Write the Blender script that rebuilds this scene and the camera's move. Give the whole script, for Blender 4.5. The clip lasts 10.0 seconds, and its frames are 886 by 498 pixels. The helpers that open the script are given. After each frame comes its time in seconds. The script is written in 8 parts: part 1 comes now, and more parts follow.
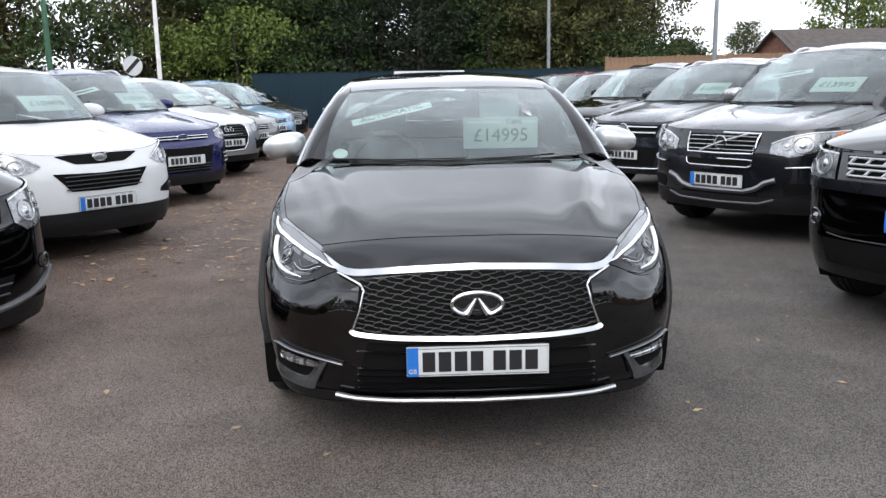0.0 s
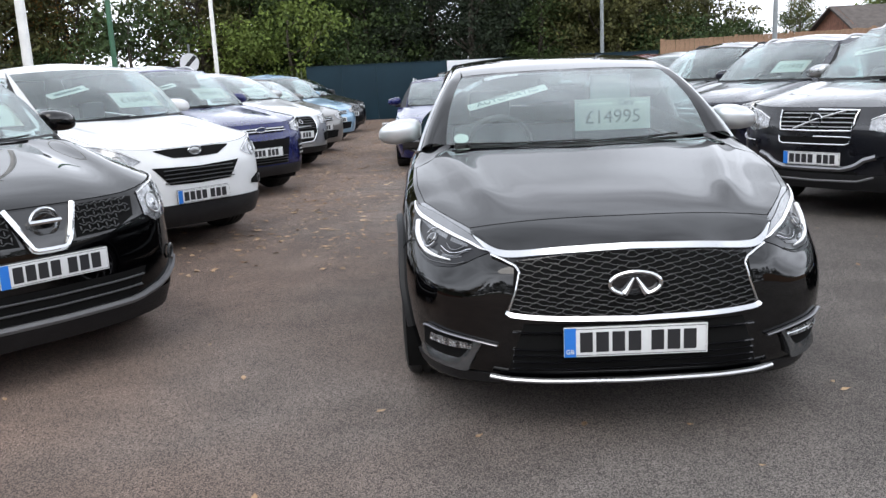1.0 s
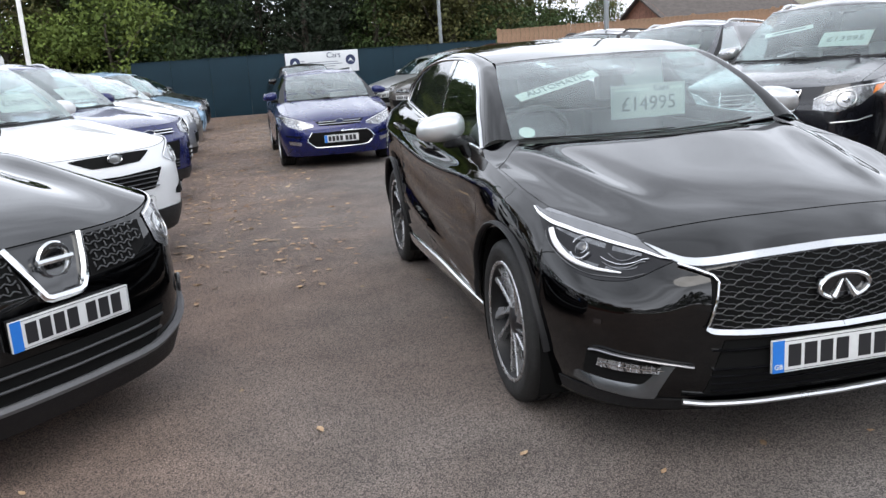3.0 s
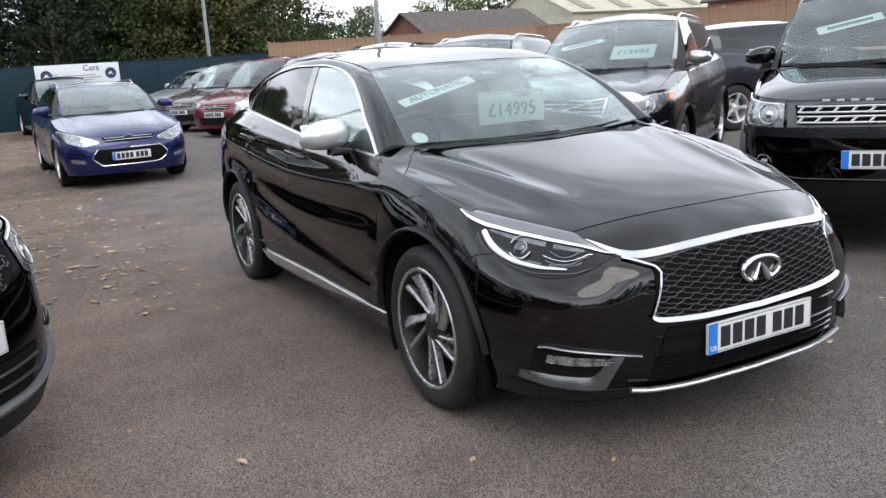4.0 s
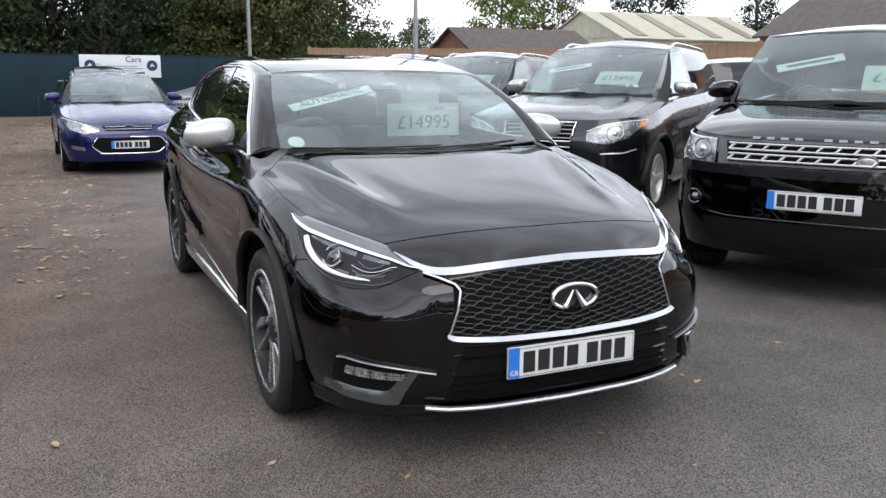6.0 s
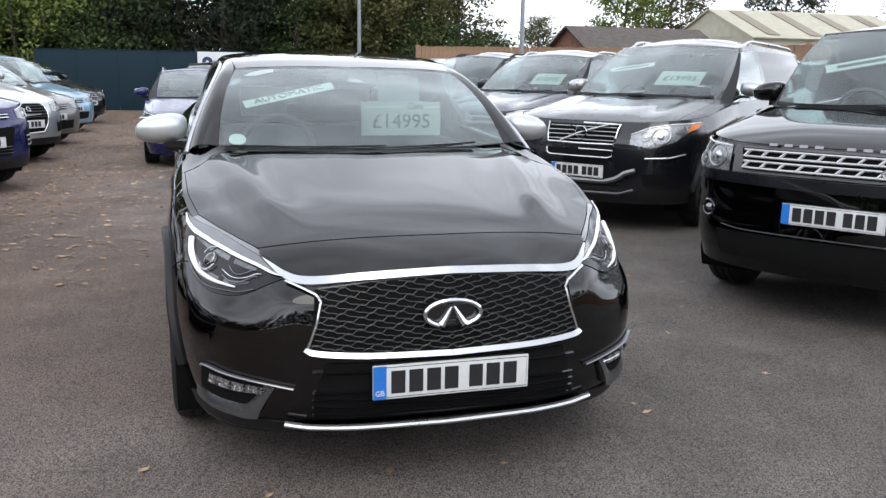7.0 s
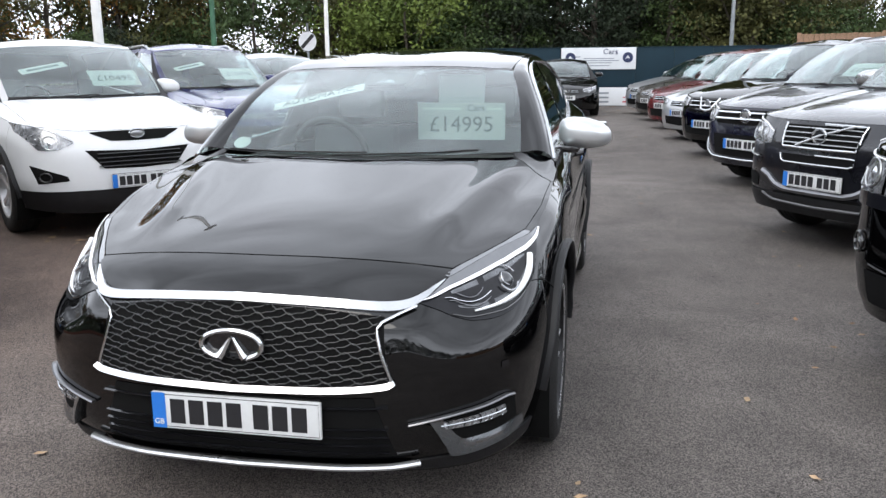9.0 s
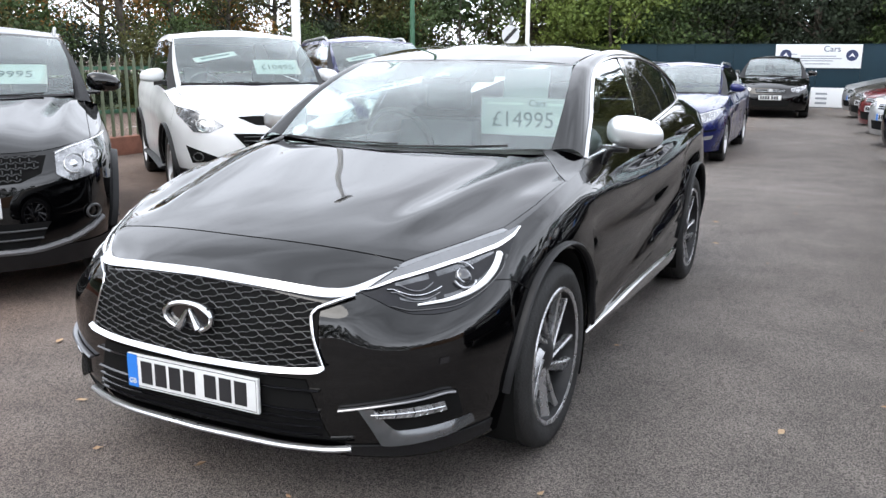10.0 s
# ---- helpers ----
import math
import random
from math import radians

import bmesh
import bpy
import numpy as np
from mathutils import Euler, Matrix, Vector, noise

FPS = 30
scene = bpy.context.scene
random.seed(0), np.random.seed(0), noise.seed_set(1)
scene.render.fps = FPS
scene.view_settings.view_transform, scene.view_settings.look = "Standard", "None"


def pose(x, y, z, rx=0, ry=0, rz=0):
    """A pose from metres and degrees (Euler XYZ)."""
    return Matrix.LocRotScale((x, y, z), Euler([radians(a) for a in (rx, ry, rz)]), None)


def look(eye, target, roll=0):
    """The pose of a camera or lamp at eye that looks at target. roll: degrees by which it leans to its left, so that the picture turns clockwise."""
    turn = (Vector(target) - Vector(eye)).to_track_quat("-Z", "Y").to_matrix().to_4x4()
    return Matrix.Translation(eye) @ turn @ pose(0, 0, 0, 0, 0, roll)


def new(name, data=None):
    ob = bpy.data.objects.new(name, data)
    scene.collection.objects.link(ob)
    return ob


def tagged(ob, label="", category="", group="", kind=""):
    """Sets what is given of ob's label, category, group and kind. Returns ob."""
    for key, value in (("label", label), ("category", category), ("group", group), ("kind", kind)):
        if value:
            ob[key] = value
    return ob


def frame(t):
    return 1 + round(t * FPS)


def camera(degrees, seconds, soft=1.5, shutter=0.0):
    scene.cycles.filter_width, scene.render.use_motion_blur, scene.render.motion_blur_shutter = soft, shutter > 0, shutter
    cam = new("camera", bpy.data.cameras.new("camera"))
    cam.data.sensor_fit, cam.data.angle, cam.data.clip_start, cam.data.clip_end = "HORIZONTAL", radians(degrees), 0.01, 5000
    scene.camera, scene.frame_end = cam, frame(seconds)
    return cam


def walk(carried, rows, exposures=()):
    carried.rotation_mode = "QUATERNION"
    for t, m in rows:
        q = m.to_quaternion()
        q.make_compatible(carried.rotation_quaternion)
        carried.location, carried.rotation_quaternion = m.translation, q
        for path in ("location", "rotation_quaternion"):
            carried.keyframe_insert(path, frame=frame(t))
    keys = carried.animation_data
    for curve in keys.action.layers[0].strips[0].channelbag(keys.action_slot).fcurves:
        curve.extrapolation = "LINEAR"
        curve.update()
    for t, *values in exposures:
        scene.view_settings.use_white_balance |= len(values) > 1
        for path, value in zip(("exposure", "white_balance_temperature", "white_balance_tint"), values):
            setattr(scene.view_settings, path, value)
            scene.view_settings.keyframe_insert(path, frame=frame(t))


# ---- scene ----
cam = camera(55.5, 10.0, soft=1.45)
PATH = [
    (0, (-0.231, -2.946, 1.396), (-0.157, -0.984, 1.013), -1.0),
    (0.5, (-0.378, -2.959, 1.382), (-0.382, -0.996, 0.997), -1.5),
    (1, (-0.635, -2.947, 1.378), (-0.667, -0.988, 0.975), -2.7),
    (1.5, (-0.892, -2.822, 1.373), (-0.93, -0.866, 0.955), -2.7),
    (2, (-1.182, -2.647, 1.4), (-1.174, -0.691, 0.981), -3.0),
    (2.2, (-1.314, -2.593, 1.399), (-1.213, -0.641, 0.972), -3.3),
    (3.3, (-1.949, -2.196, 1.424), (-1.409, -0.322, 0.981), -3.7),
    (3.5, (-2.06, -2.135, 1.422), (-1.39, -0.303, 0.98), -3.4),
    (4, (-2.323, -2.017, 1.41), (-1.41, -0.294, 0.965), -3.6),
    (4.5, (-2.41, -1.993, 1.414), (-1.459, -0.29, 0.971), -3.6),
    (5, (-2.237, -2.085, 1.412), (-1.27, -0.39, 0.971), -3.4),
    (5.5, (-1.89, -2.289, 1.38), (-0.947, -0.577, 0.951), -1.4),
    (6, (-1.597, -2.382, 1.368), (-0.776, -0.604, 0.96), 0.4),
    (6.2, (-1.441, -2.394, 1.366), (-0.626, -0.616, 0.951), 0.4),
    (7.3, (-0.501, -2.483, 1.368), (-0.083, -0.572, 0.95), 0.8),
    (7.5, (-0.336, -2.458, 1.353), (0.018, -0.536, 0.929), 0.5),
    (8, (0.172, -2.386, 1.348), (0.37, -0.442, 0.923), -0.9),
    (8.5, (0.636, -2.292, 1.394), (0.526, -0.341, 0.966), -2.4),
    (9, (1.04, -2.127, 1.392), (0.655, -0.212, 0.963), -0.5),
    (9.5, (1.424, -2.049, 1.392), (0.722, -0.228, 0.952), 0.1),
    (10, (1.769, -1.88, 1.39), (0.917, -0.126, 0.948), 0.4),
]
walk(cam, [(t, look(eye, target, roll)) for t, eye, target, roll in PATH], [(0.0, 1.15), (2.0, 1.25), (3.5, 1.20), (5.0, 1.28), (6.0, 1.12), (8.3, 1.14), (9.2, 1.38), (10.0, 1.64)])

# ---- world, sun, exposure ----
world = bpy.data.worlds.new("overcast_sky")
scene.world = world
world.use_nodes = True
wn, wl = world.node_tree.nodes, world.node_tree.links
wn.clear()
w_out = wn.new("ShaderNodeOutputWorld")
w_bg = wn.new("ShaderNodeBackground")
w_sky = wn.new("ShaderNodeTexSky")
w_sky.sky_type = "NISHITA"
w_sky.sun_disc = False
SUN_EL, SUN_AZ = 52.0, 195.0
w_sky.sun_elevation, w_sky.sun_rotation = radians(SUN_EL), radians(SUN_AZ)
w_sky.air_density, w_sky.dust_density, w_sky.ozone_density = 1.0, 1.5, 1.0
w_hsv = wn.new("ShaderNodeHueSaturation")
w_hsv.inputs["Saturation"].default_value = 0.16
w_tc = wn.new("ShaderNodeTexCoord")
w_map = wn.new("ShaderNodeMapping")
w_map.inputs["Scale"].default_value = (1.0, 1.0, 2.6)
w_noise = wn.new("ShaderNodeTexNoise")
w_noise.inputs["Scale"].default_value = 2.2
w_noise.inputs["Detail"].default_value = 6.0
w_noise.inputs["Distortion"].default_value = 0.5
w_ramp = wn.new("ShaderNodeMapRange")
w_ramp.inputs["From Min"].default_value, w_ramp.inputs["From Max"].default_value = 0.32, 0.68
w_ramp.inputs["To Min"].default_value, w_ramp.inputs["To Max"].default_value = 0.62, 1.25
w_mul = wn.new("ShaderNodeVectorMath")
w_mul.operation = "SCALE"
wl.new(w_tc.outputs["Generated"], w_map.inputs["Vector"])
wl.new(w_map.outputs["Vector"], w_noise.inputs["Vector"])
wl.new(w_noise.outputs["Fac"], w_ramp.inputs["Value"])
wl.new(w_sky.outputs["Color"], w_hsv.inputs["Color"])

w_sep = wn.new("ShaderNodeSeparateXYZ")
w_low = wn.new("ShaderNodeMapRange")
w_low.interpolation_type = "SMOOTHSTEP"
w_low.inputs["From Min"].default_value, w_low.inputs["From Max"].default_value = 0.22, 0.88
w_low.inputs["To Min"].default_value, w_low.inputs["To Max"].default_value = 1.50, 0.93
w_prod = wn.new("ShaderNodeMath")
w_prod.operation = "MULTIPLY"
wl.new(w_tc.outputs["Generated"], w_sep.inputs[0])
wl.new(w_sep.outputs["Z"], w_low.inputs["Value"])
wl.new(w_low.outputs["Result"], w_prod.inputs[0])
wl.new(w_ramp.outputs["Result"], w_prod.inputs[1])
wl.new(w_prod.outputs[0], w_mul.inputs["Scale"])
wl.new(w_mul.outputs["Vector"], w_bg.inputs["Color"])
w_bg.inputs["Strength"].default_value = 0.15
w_mix = wn.new("ShaderNodeMix")
w_mix.data_type = "RGBA"
w_mix.inputs[0].default_value = 0.80
w_mix.inputs[7].default_value = (4.75, 5.05, 5.65, 1)
wl.new(w_hsv.outputs["Color"], w_mix.inputs[6])
wl.new(w_mix.outputs[2], w_mul.inputs[0])
wl.new(w_bg.outputs["Background"], w_out.inputs["Surface"])

sun_data = bpy.data.lights.new("sun", "SUN")
sun_data.energy, sun_data.angle, sun_data.color = 0.55, radians(40), (1.0, 0.95, 0.88)
sun = new("sun", sun_data)
_az, _el = radians(SUN_AZ), radians(SUN_EL)
sun.matrix_world = look((0, 0, 30), (-math.sin(_az) * math.cos(_el) * 10, -math.cos(_az) * math.cos(_el) * 10, 30 - math.sin(_el) * 10))

# ---- materials ----
MATS = {}


def mat(name, base, rough=0.5, metal=0.0, var=0.0, scale=8.0, bump=0.0, bscale=60.0, coat=0.0, spec=0.5, base2=None, rvar=0.0, trans=0.0, alpha=1.0, ior=1.5, island=0.0, detail=5.0):
    """A procedural surface: two scales of variation in colour, roughness and relief."""
    if name in MATS:
        return MATS[name]
    m = bpy.data.materials.new(name)
    m.use_nodes = True
    n, l = m.node_tree.nodes, m.node_tree.links
    b = n["Principled BSDF"]
    b.inputs["Base Color"].default_value = (*base, 1)
    b.inputs["Roughness"].default_value = rough
    b.inputs["Metallic"].default_value = metal
    b.inputs["Coat Weight"].default_value = coat
    b.inputs["Coat Roughness"].default_value = 0.025
    b.inputs["Coat IOR"].default_value = 1.56
    b.inputs["Specular IOR Level"].default_value = spec
    b.inputs["Transmission Weight"].default_value = trans
    b.inputs["Alpha"].default_value = alpha
    b.inputs["IOR"].default_value = ior
    if var or bump or rvar:
        tc = n.new("ShaderNodeTexCoord")
        big = n.new("ShaderNodeTexNoise")
        big.inputs["Scale"].default_value = scale
        big.inputs["Detail"].default_value = detail
        l.new(tc.outputs["Object"], big.inputs["Vector"])
        fine = n.new("ShaderNodeTexNoise")
        fine.inputs["Scale"].default_value = bscale
        fine.inputs["Detail"].default_value = 3.0
        l.new(tc.outputs["Object"], fine.inputs["Vector"])
        if var:
            mix = n.new("ShaderNodeMix")
            mix.data_type = "RGBA"
            b2 = base2 or tuple(min(1, c * (1 + var)) for c in base)
            b1 = base if base2 else tuple(c * (1 - var) for c in base)
            mix.inputs[6].default_value, mix.inputs[7].default_value = (*b1, 1), (*b2, 1)
            add = n.new("ShaderNodeMath")
            add.operation = "MULTIPLY_ADD"
            add.inputs[1].default_value, add.inputs[2].default_value = 0.35, 0.0
            l.new(fine.outputs["Fac"], add.inputs[0])
            add2 = n.new("ShaderNodeMath")
            add2.operation = "MULTIPLY_ADD"
            add2.inputs[1].default_value = 0.65
            l.new(big.outputs["Fac"], add2.inputs[0])
            l.new(add.outputs[0], add2.inputs[2])
            mr = n.new("ShaderNodeMapRange")
            mr.inputs["From Min"].default_value, mr.inputs["From Max"].default_value = 0.35, 0.65
            l.new(add2.outputs[0], mr.inputs["Value"])
            l.new(mr.outputs["Result"], mix.inputs[0])
            if island:
                geo = n.new("ShaderNodeNewGeometry")
                hs = n.new("ShaderNodeHueSaturation")
                vr = n.new("ShaderNodeMapRange")
                vr.inputs["To Min"].default_value, vr.inputs["To Max"].default_value = 1 - island, 1 + island
                l.new(geo.outputs["Random Per Island"], vr.inputs["Value"])
                l.new(vr.outputs["Result"], hs.inputs["Value"])
                l.new(mix.outputs[2], hs.inputs["Color"])
                l.new(hs.outputs["Color"], b.inputs["Base Color"])
            else:
                l.new(mix.outputs[2], b.inputs["Base Color"])
        if rvar:
            rr = n.new("ShaderNodeMapRange")
            rr.inputs["From Min"].default_value, rr.inputs["From Max"].default_value = 0.3, 0.7
            rr.inputs["To Min"].default_value, rr.inputs["To Max"].default_value = max(0, rough - rvar), min(1, rough + rvar)
            l.new(big.outputs["Fac"], rr.inputs["Value"])
            l.new(rr.outputs["Result"], b.inputs["Roughness"])
        if bump:
            bp = n.new("ShaderNodeBump")
            bp.inputs["Strength"].default_value = min(1.0, bump)
            bp.inputs["Distance"].default_value = 0.01
            l.new(fine.outputs["Fac"], bp.inputs["Height"])
            l.new(bp.outputs["Normal"], b.inputs["Normal"])
    MATS[name] = m
    return m


def paint(name, base, metal=0.0, rough=0.28):
    return mat("car_paint_" + name, base, rough if metal else 0.6, metal, var=0.08, scale=2.5, bscale=400, coat=0.75, rvar=0.05, spec=0.25 if metal else 0.1)


P_BLACK = mat("car_paint_black", (0.0006, 0.0006, 0.0008), 0.6, var=0.08, scale=2.5, bscale=400, coat=1.0, spec=0.0)
P_WHITE = paint("white", (0.66, 0.67, 0.68))
P_BLUE = paint("deep_blue", (0.005, 0.009, 0.078), 0.35)
P_SILVER = paint("silver", (0.50, 0.51, 0.52), 0.7, 0.32)
P_GREY = paint("grey", (0.16, 0.155, 0.15), 0.5, 0.32)
P_LBLUE = paint("light_blue", (0.22, 0.36, 0.50), 0.4, 0.3)
P_DNAVY = paint("dark_navy", (0.007, 0.008, 0.017), 0.2)
P_DGREY = paint("dark_grey", (0.0065, 0.007, 0.010), 0.2)
P_RED = paint("dark_red", (0.11, 0.005, 0.010), 0.3)
P_BRONZE = paint("grey_bronze", (0.09, 0.082, 0.075), 0.4)
CHROME = mat("chrome", (0.64, 0.65, 0.66), 0.16, 1.0, rvar=0.04, scale=20)
SATIN_DK = mat("dark_satin", (0.22, 0.22, 0.23), 0.3, 0.9, var=0.05, scale=10)
SATIN = mat("satin_silver", (0.50, 0.505, 0.51), 0.30, 0.9, var=0.05, scale=10, rvar=0.06)
ALLOY = mat("machined_alloy", (0.56, 0.56, 0.57), 0.36, 0.6, var=0.08, scale=14, rvar=0.08)
ALLOY_BARREL = mat("wheel_barrel", (0.018, 0.018, 0.019), 0.45, 0.5, var=0.15, scale=14)
ALLOY_MID = mat("turned_alloy", (0.40, 0.40, 0.41), 0.27, 0.75, var=0.12, scale=14, rvar=0.08)
ALLOY_DK = mat("dark_alloy", (0.022, 0.022, 0.024), 0.4, 0.4, var=0.1, scale=14)
RUBBER = mat("tyre_rubber", (0.018, 0.018, 0.018), 0.68, spec=0.3, var=0.3, scale=12, bump=0.3, bscale=120, rvar=0.1)
PLASTIC = mat("black_plastic", (0.010, 0.010, 0.011), 0.5, spec=0.3, var=0.2, scale=15, bump=0.15, bscale=500)
GLOSSBLK = mat("gloss_black", (0.005, 0.005, 0.006), 0.12, coat=0.6, var=0.1)
# near-black for hidden parts and gaps; also paints the shade inside openings
DARK = mat("black_parts_and_shade", (0.004, 0.004, 0.004), 0.9, var=0.2, spec=0.15)
CABIN = mat("dark_cabin_trim", (0.042, 0.043, 0.045), 0.7, var=0.25, scale=6, bump=0.1, bscale=300)
SEATM = mat("seat_cloth", (0.085, 0.086, 0.089), 0.8, var=0.25, scale=8, bump=0.2, bscale=300)
GLASS = mat("car_glass", (0.76, 0.90, 0.885), 0.0, trans=1.0, ior=1.72)
GLASS_DK = mat("privacy_glass", (0.008, 0.009, 0.009), 0.02, spec=0.6, var=0.1)
REFLECTOR = mat("lamp_reflector", (0.55, 0.56, 0.58), 0.2, 0.9, var=0.15, scale=30, rvar=0.08)
LAMPDARK = mat("lamp_housing", (0.006, 0.006, 0.008), 0.3, var=0.3, scale=40, coat=0.35, spec=0.15)
LAMPBASE = mat("lamp_bowl", (0.26, 0.265, 0.275), 0.24, 0.7, var=0.45, scale=22, rvar=0.1, coat=1.0)
BLADE = mat("dark_gloss_trim", (0.085, 0.09, 0.095), 0.22, 0.6, var=0.08, scale=14, coat=0.6)
BOWL = mat("smoked_bowl", (0.10, 0.104, 0.11), 0.22, 0.8, var=0.5, scale=26, rvar=0.1, coat=0.8)
LENSDARK = mat("projector_lens", (0.02, 0.022, 0.026), 0.04, coat=1.0, var=0.1)
DRL = mat("lamp_light_guide", (0.82, 0.83, 0.85), 0.25, var=0.04, scale=40)
AMBER = mat("amber_lens", (0.75, 0.20, 0.02), 0.15, var=0.1)
REDLENS = mat("red_lens", (0.45, 0.01, 0.012), 0.12, var=0.1)
PLATE = mat("plate_white", (0.62, 0.63, 0.63), 0.35, var=0.03, scale=30)
PLATE_BLUE = mat("plate_blue", (0.02, 0.16, 0.55), 0.35, var=0.05)
INK = mat("black_ink", (0.012, 0.012, 0.014), 0.5, var=0.1)
SHEETM = mat("pale_sheet", (0.19, 0.25, 0.235), 0.6, var=0.06, scale=8)
MIRRORCAP = mat("satin_mirror_cap", (0.60, 0.61, 0.62), 0.30, 0.75, var=0.03, scale=12)
CARD = mat("price_card", (0.30, 0.36, 0.342), 0.6, var=0.04, scale=10)
CARD_W = mat("white_card", (0.40, 0.46, 0.445), 0.6, var=0.04, scale=10)
GRILLEB = mat("grille_black", (0.034, 0.035, 0.037), 0.3, var=0.1, spec=0.5)
LAMPGREY = mat("lamp_brow_grey", (0.15, 0.155, 0.165), 0.25, 0.3, var=0.08, scale=20, coat=0.8)
CLADGREY = mat("grey_plastic", (0.10, 0.10, 0.105), 0.5, var=0.12, scale=12)
CARD_GREY = mat("pale_ink", (0.38, 0.48, 0.45), 0.6, var=0.08)
STRIP_INK = mat("dark_green_ink", (0.075, 0.11, 0.105), 0.6, var=0.1)
CARD_INK = mat("grey_green_ink", (0.06, 0.09, 0.088), 0.6, var=0.1)


def asphalt():
    """Worn tarmac: aggregate speckle, broad stains, faint wheel-polished streaks, pitted relief."""
    m = bpy.data.materials.new("asphalt")
    m.use_nodes = True
    n, l = m.node_tree.nodes, m.node_tree.links
    b = n["Principled BSDF"]
    tc = n.new("ShaderNodeTexCoord")

    def noise_node(scale, detail=4.0, dist=0.0):
        x = n.new("ShaderNodeTexNoise")
        x.inputs["Scale"].default_value, x.inputs["Detail"].default_value, x.inputs["Distortion"].default_value = scale, detail, dist
        l.new(tc.outputs["Object"], x.inputs["Vector"])
        return x

    big, mid, fine = noise_node(0.35, 4, 0.4), noise_node(2.4, 5), noise_node(90, 2)
    vor = n.new("ShaderNodeTexVoronoi")
    vor.inputs["Scale"].default_value = 255
    l.new(tc.outputs["Object"], vor.inputs["Vector"])
    r1 = n.new("ShaderNodeValToRGB")
    r1.color_ramp.elements[0].position, r1.color_ramp.elements[0].color = 0.3, (0.091, 0.080, 0.073, 1)
    r1.color_ramp.elements[1].position, r1.color_ramp.elements[1].color = 0.7, (0.154, 0.138, 0.126, 1)
    l.new(big.outputs["Fac"], r1.inputs["Fac"])
    r2 = n.new("ShaderNodeMapRange")
    r2.inputs["From Min"].default_value, r2.inputs["From Max"].default_value = 0.3, 0.7
    r2.inputs["To Min"].default_value, r2.inputs["To Max"].default_value = 0.80, 1.18
    l.new(mid.outputs["Fac"], r2.inputs["Value"])
    r3 = n.new("ShaderNodeMapRange")
    r3.inputs["From Min"].default_value, r3.inputs["From Max"].default_value = 0.25, 0.8
    r3.inputs["To Min"].default_value, r3.inputs["To Max"].default_value = 0.33, 2.06
    l.new(vor.outputs["Color"], r3.inputs["Value"])
    mu = n.new("ShaderNodeMath")
    mu.operation = "MULTIPLY"
    l.new(r2.outputs["Result"], mu.inputs[0])
    l.new(r3.outputs["Result"], mu.inputs[1])
    # brown staining where leaves rot along the one aisle, fading unevenly across the yard
    sx = n.new("ShaderNodeSeparateXYZ")
    l.new(tc.outputs["Object"], sx.inputs[0])
    off = n.new("ShaderNodeMath")
    off.operation = "MULTIPLY_ADD"
    off.inputs[1].default_value = 5.0
    l.new(noise_node(0.5, 4, 0.3).outputs["Fac"], off.inputs[0])
    l.new(sx.outputs["X"], off.inputs[2])
    st = n.new("ShaderNodeMapRange")
    st.interpolation_type = "SMOOTHSTEP"
    st.inputs["From Min"].default_value, st.inputs["From Max"].default_value = -0.6, 3.2
    st.inputs["To Min"].default_value, st.inputs["To Max"].default_value = 1.0, 0.0
    l.new(off.outputs[0], st.inputs["Value"])
    tint = n.new("ShaderNodeMix")
    tint.data_type, tint.blend_type = "RGBA", "MULTIPLY"
    tint.inputs[7].default_value = (1.17, 0.94, 0.82, 1)
    l.new(st.outputs["Result"], tint.inputs[0])
    l.new(r1.outputs["Color"], tint.inputs[6])
    # scattered pale chippings
    v2 = n.new("ShaderNodeTexVoronoi")
    v2.inputs["Scale"].default_value = 75
    l.new(tc.outputs["Object"], v2.inputs["Vector"])
    near = n.new("ShaderNodeMapRange")
    near.inputs["From Min"].default_value, near.inputs["From Max"].default_value = 0.10, 0.22
    near.inputs["To Min"].default_value, near.inputs["To Max"].default_value = 1.0, 0.0
    l.new(v2.outputs["Distance"], near.inputs["Value"])
    v2s = n.new("ShaderNodeSeparateXYZ")
    l.new(v2.outputs["Color"], v2s.inputs[0])
    few = n.new("ShaderNodeMapRange")
    few.inputs["From Min"].default_value, few.inputs["From Max"].default_value = 0.78, 0.98
    few.inputs["To Min"].default_value, few.inputs["To Max"].default_value = 0.0, 1.4
    l.new(v2s.outputs["X"], few.inputs["Value"])
    chip = n.new("ShaderNodeMath")
    chip.operation = "MULTIPLY"
    l.new(near.outputs["Result"], chip.inputs[0])
    l.new(few.outputs["Result"], chip.inputs[1])
    mu0 = mu
    mu = n.new("ShaderNodeMath")
    mu.operation = "ADD"
    l.new(mu0.outputs[0], mu.inputs[0])
    l.new(chip.outputs[0], mu.inputs[1])
    sc = n.new("ShaderNodeVectorMath")
    sc.operation = "SCALE"
    l.new(tint.outputs[2], sc.inputs[0])
    l.new(mu.outputs[0], sc.inputs["Scale"])
    l.new(sc.outputs["Vector"], b.inputs["Base Color"])
    b.inputs["Roughness"].default_value = 0.82
    b.inputs["Specular IOR Level"].default_value = 0.4
    hadd = n.new("ShaderNodeMath")
    hadd.operation = "ADD"
    l.new(vor.outputs["Distance"], hadd.inputs[0])
    l.new(fine.outputs["Fac"], hadd.inputs[1])
    bp = n.new("ShaderNodeBump")
    bp.inputs["Strength"].default_value, bp.inputs["Distance"].default_value = 0.8, 0.008
    l.new(hadd.outputs[0], bp.inputs["Height"])
    l.new(bp.outputs["Normal"], b.inputs["Normal"])
    return m


ASPHALT = asphalt()


